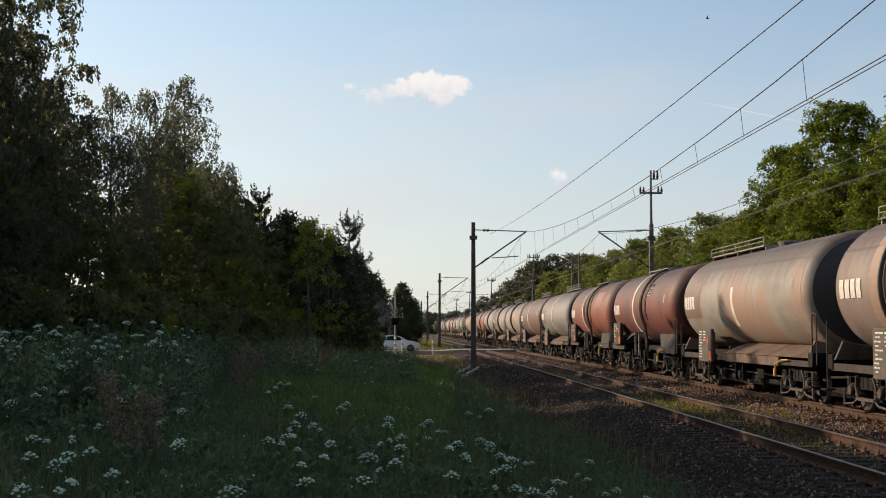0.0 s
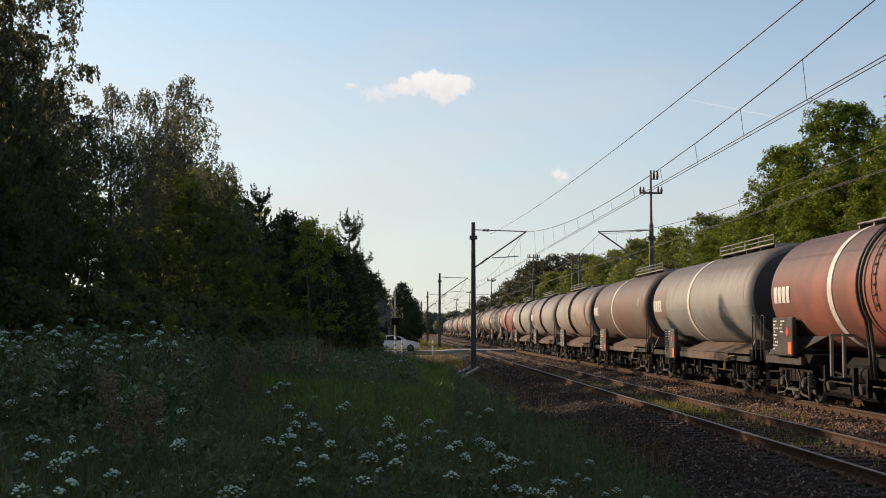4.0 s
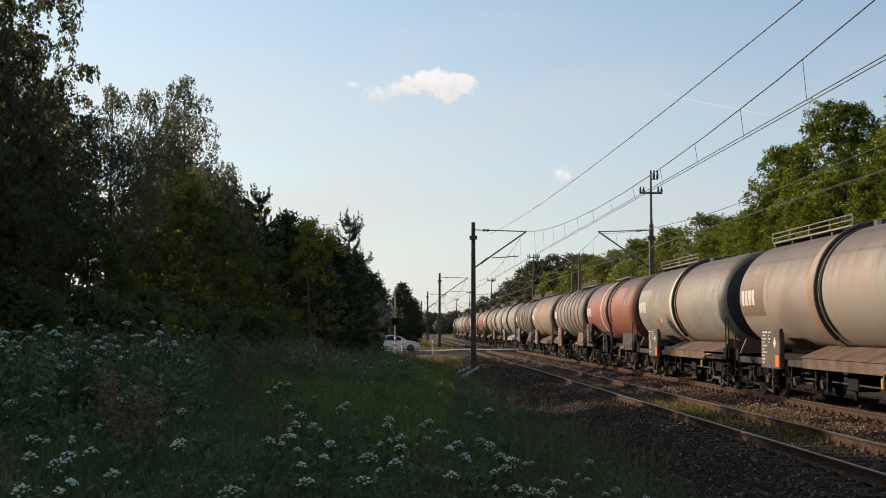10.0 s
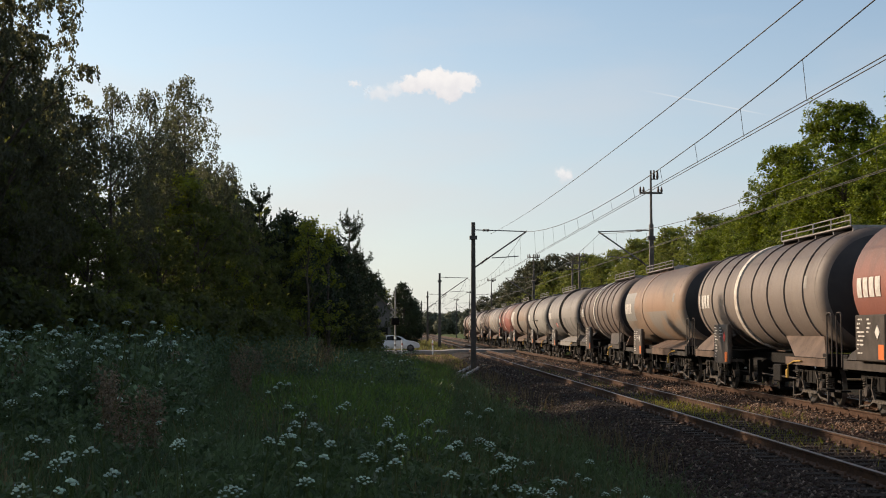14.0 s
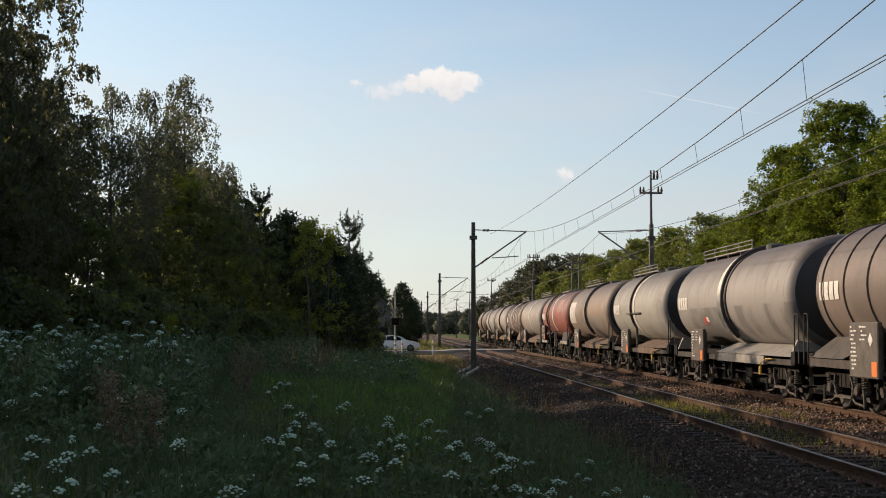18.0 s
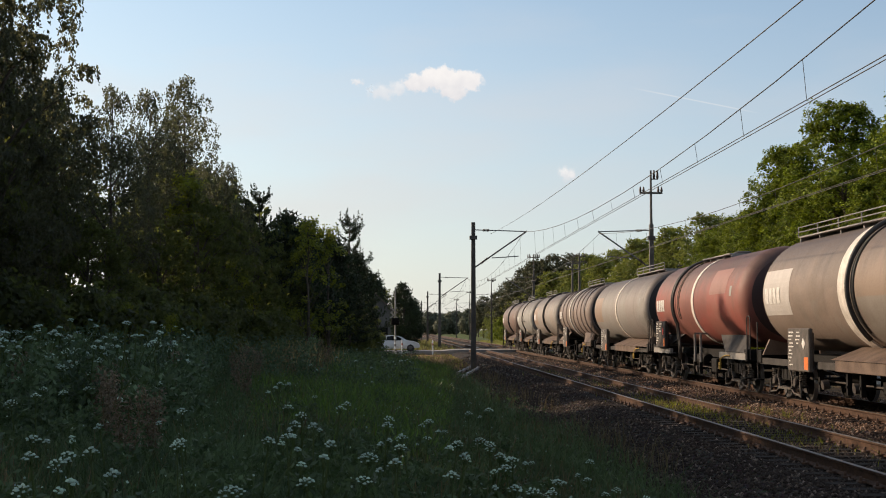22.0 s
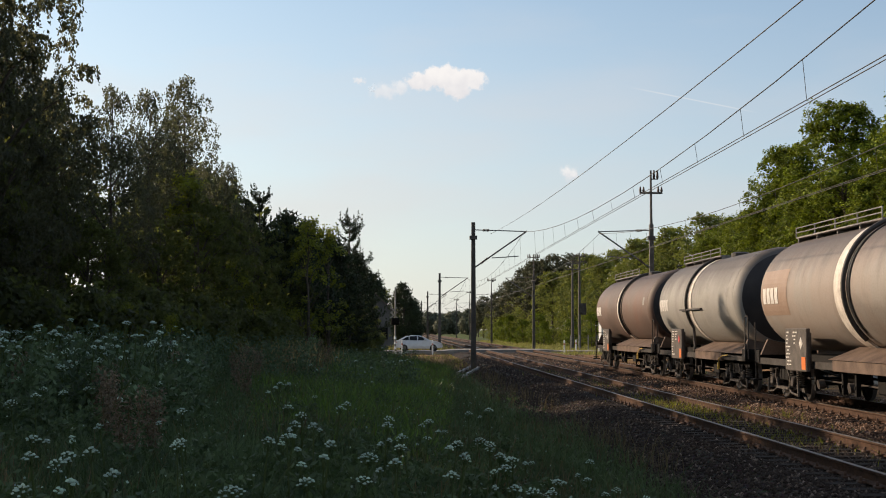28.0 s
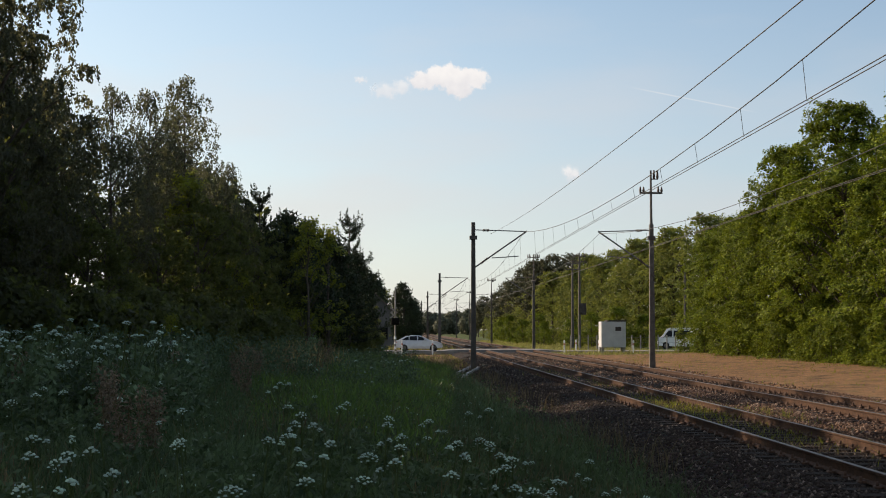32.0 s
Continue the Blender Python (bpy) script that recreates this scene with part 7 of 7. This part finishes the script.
def cloud(label, x, z, w, h, seed, lo, hi, strength, lobes=PUFF):
    """A far bank of thin vapour: a gently domed sheet, dense in the middle and frayed at the edge."""
    n = Nodes("cloud_vapour")
    c = n.node("ShaderNodeMapping")
    c.inputs["Location"].default_value = (seed, seed * 2, 0)
    n.link(n.co, c.inputs["Vector"])
    x_, y_, z_ = n.xyz()
    k = None
    for lx, lz, rx, rz in lobes:
        r = n.math("SQRT", n.math("ADD", n.math("POWER", n.math("DIVIDE", n.math("SUBTRACT", x_, lx * w), rx * w), 2.0), n.math("POWER", n.math("DIVIDE", n.math("SUBTRACT", z_, lz * h), rz * h), 2.0)))
        r = n.math("SUBTRACT", 1.0, r)
        k = r if k is None else n.math("MAXIMUM", k, r)
    n.co = c.outputs[0]
    k = n.math("ADD", k, n.math("MULTIPLY", n.math("SUBTRACT", n.noise(4.5 / h, 6.0, 0.58), 0.5), 1.5))
    a = n.math("MULTIPLY", n.smooth(k, lo, hi), strength)
    # the vapour emits; its sunlit top and grey base are put into the colour
    em = n.t.nodes.new("ShaderNodeEmission")
    grey = n.math("ADD", n.math("MULTIPLY", n.smooth(z_, -h * 0.3, h * 0.3), 0.45), n.math("MULTIPLY", n.noise(5.0 / h, 4.0, 0.5), 0.75))
    col = n.ramp(grey, [(0.25, (0.53, 0.52, 0.535)), (0.85, (0.65, 0.625, 0.61))])
    n.link(col, em.inputs[0])
    tr = n.t.nodes.new("ShaderNodeBsdfTransparent")
    mx = n.t.nodes.new("ShaderNodeMixShader")
    n.link(a, mx.inputs[0])
    n.link(tr.outputs[0], mx.inputs[1])
    n.link(em.outputs[0], mx.inputs[2])
    n.link(mx.outputs[0], n.out.inputs[0])
    bm = bmesh.new()
    bmesh.ops.create_grid(bm, x_segments=16, y_segments=8, size=0.5)
    for v in bm.verts:
        q = 1 - (2 * v.co.x) ** 2 * 0.5 - (2 * v.co.y) ** 2 * 0.5
        v.co = Vector((v.co.x * w * 1.5, -q * h * 0.3, v.co.y * h * 1.6))
    ob = part("cloud", bm, n.mat)
    tagged(ob, label, "cloud", "clouds")
    ob.matrix_basis = pose(x, 2500, z)
    ob.visible_shadow = False
    return ob


CLOUDS = [(cloud("small white fair-weather cloud with frayed edges", 18, 448, 240, 98, 3.0, -0.02, 0.36, 1.0, BANK), 18, 448, 34, 13),
          (cloud("thin frayed tail beside the white cloud", -36, 436, 96, 56, 21.0, 0.02, 0.7, 0.6, TAIL), -42, 437, 20, 8),
          (cloud("tiny thin wisp of cloud", -98, 453, 38, 24, 8.0, 0.1, 0.9, 0.75), -98, 451, 20, 13),
          (cloud("small faint round cloud", 291, 284, 52, 48, 14.0, 0.05, 0.8, 0.8), 291, 284, 22, 6)]

# vapour trail
n = Nodes("vapour_trail")
x_, y_, z_ = n.xyz()
e = n.math("MULTIPLY", n.smooth(n.math("SUBTRACT", 1.0, n.math("ABSOLUTE", n.math("DIVIDE", z_, 2.2))), 0.0, 1.0), n.smooth(n.math("SUBTRACT", 1.0, n.math("ABSOLUTE", n.math("DIVIDE", x_, 135.0))), 0.0, 0.6))
tr, em, mx = n.t.nodes.new("ShaderNodeBsdfTransparent"), n.t.nodes.new("ShaderNodeEmission"), n.t.nodes.new("ShaderNodeMixShader")
# emitted white stands in for sunlight on the trail
em.inputs[0].default_value = (0.62, 0.60, 0.58, 1)
n.link(n.math("MULTIPLY", e, 0.18), mx.inputs[0])
n.link(tr.outputs[0], mx.inputs[1])
n.link(em.outputs[0], mx.inputs[2])
n.link(mx.outputs[0], n.out.inputs[0])
bm = bmesh.new()
box(bm, -135, 135, -0.5, 0.5, -2.2, 2.2)
trail = tagged(part("vapour_trail", bm, n.mat), "thin faint white vapour trail", "vapour trail")
trail.matrix_basis = pose(540, 2490, 430, 0, 11, 0)
trail.visible_shadow = False

# bird
bird = tagged(empty("bird", pose(11.6, 50, 13.4)), "small dark bird in flight", "bird")
bm = bmesh.new()
lathe(bm, [(0.0, -0.07), (0.015, -0.05), (0.02, 0.0), (0.013, 0.045), (0.008, 0.085), (0.0, 0.09)], 10)
part("body", bm, M_BLACK, bird)
WINGS = []
for s in (-1, 1):
    bm = bmesh.new()
    vs = [bm.verts.new(p) for p in ((0, -0.03, 0), (s * 0.065, -0.038, 0.0), (s * 0.13, 0.02, 0.0), (s * 0.05, 0.015, 0), (0, 0.025, 0))]
    bm.faces.new(vs if s > 0 else vs[::-1])
    bmesh.ops.solidify(bm, geom=bm.faces[:], thickness=0.006)
    WINGS.append((part("wing", bm, M_BLACK, bird), s))


# ---- what moves ----
def motions():
    for ob, y0 in WAGONS:
        walk(ob, [(0.0, pose(TRACK_B, y0, 0)), (32.0, pose(TRACK_B, y0 - 32.0 * SPEED, 0))])
    # wheels turn with the rolling distance
    spin = math.degrees(SPEED / 0.46)
    steps = int(32.0 * spin / 80.0) + 1
    lead = {}
    for w, s in WHEELSETS:
        if s not in lead:
            walk(w, [(32.0 * k / steps, pose(0, s, 0.46, 32.0 * k / steps * spin, 0, 0)) for k in range(steps + 1)])
            lead[s] = w
        else:
            w.rotation_mode = "QUATERNION"
            keys = w.animation_data_create()
            keys.action = lead[s].animation_data.action
            keys.action_slot = lead[s].animation_data.action_slot
    back = pose(CAR_END - 2.0, CY - 1.5, -0.095)
    walk(silver_car, [(0.0, back), (24.2, back), (24.8, pose(CAR_END - 1.6, CY - 1.5, -0.095)), (25.5, pose(CAR_END - 0.95, CY - 1.5, -0.095)), (26.4, pose(CAR_END - 0.2, CY - 1.5, -0.095)), (27.0, pose(CAR_END, CY - 1.5, -0.095)), (32.0, pose(CAR_END, CY - 1.5, -0.095))])
    for ob, x, z, dx, dz in CLOUDS:
        walk(ob, [(0.0, pose(x, 2500, z)), (32.0, pose(x + dx, 2500, z + dz))])
    walk(trail, [(0.0, pose(660, 2490, 405, 0, 11, 0)), (12.0, pose(575, 2490, 422, 0, 11, 0)), (32.0, pose(540, 2490, 430, 0, 11, 0))])
    walk(bird, [(0.0, pose(11.44, 50, 13.42, 0, 0, -95)), (0.2, pose(13.15, 50, 12.85, 0, 20, -88)), (0.4, pose(14.2, 50, 12.9, 0, 10, -70)), (0.55, pose(15.2, 50, 13.5, 0, 0, -70)), (0.8, pose(17.4, 49, 15.2, 0, 0, -75)), (32.0, pose(320, -20, 60, 0, 0, -75))])
    for w, s in WINGS:
        walk(w, [(0.0, pose(0, 0, 0, 0, -s * 70, 0)), (0.2, pose(0, 0, 0, 0, s * 15, 0)), (0.4, pose(0, 0, 0, 0, -s * 60, 0)), (0.6, pose(0, 0, 0, 0, s * 20, 0)), (32.0, pose(0, 0, 0, 0, 0, 0))])


motions()
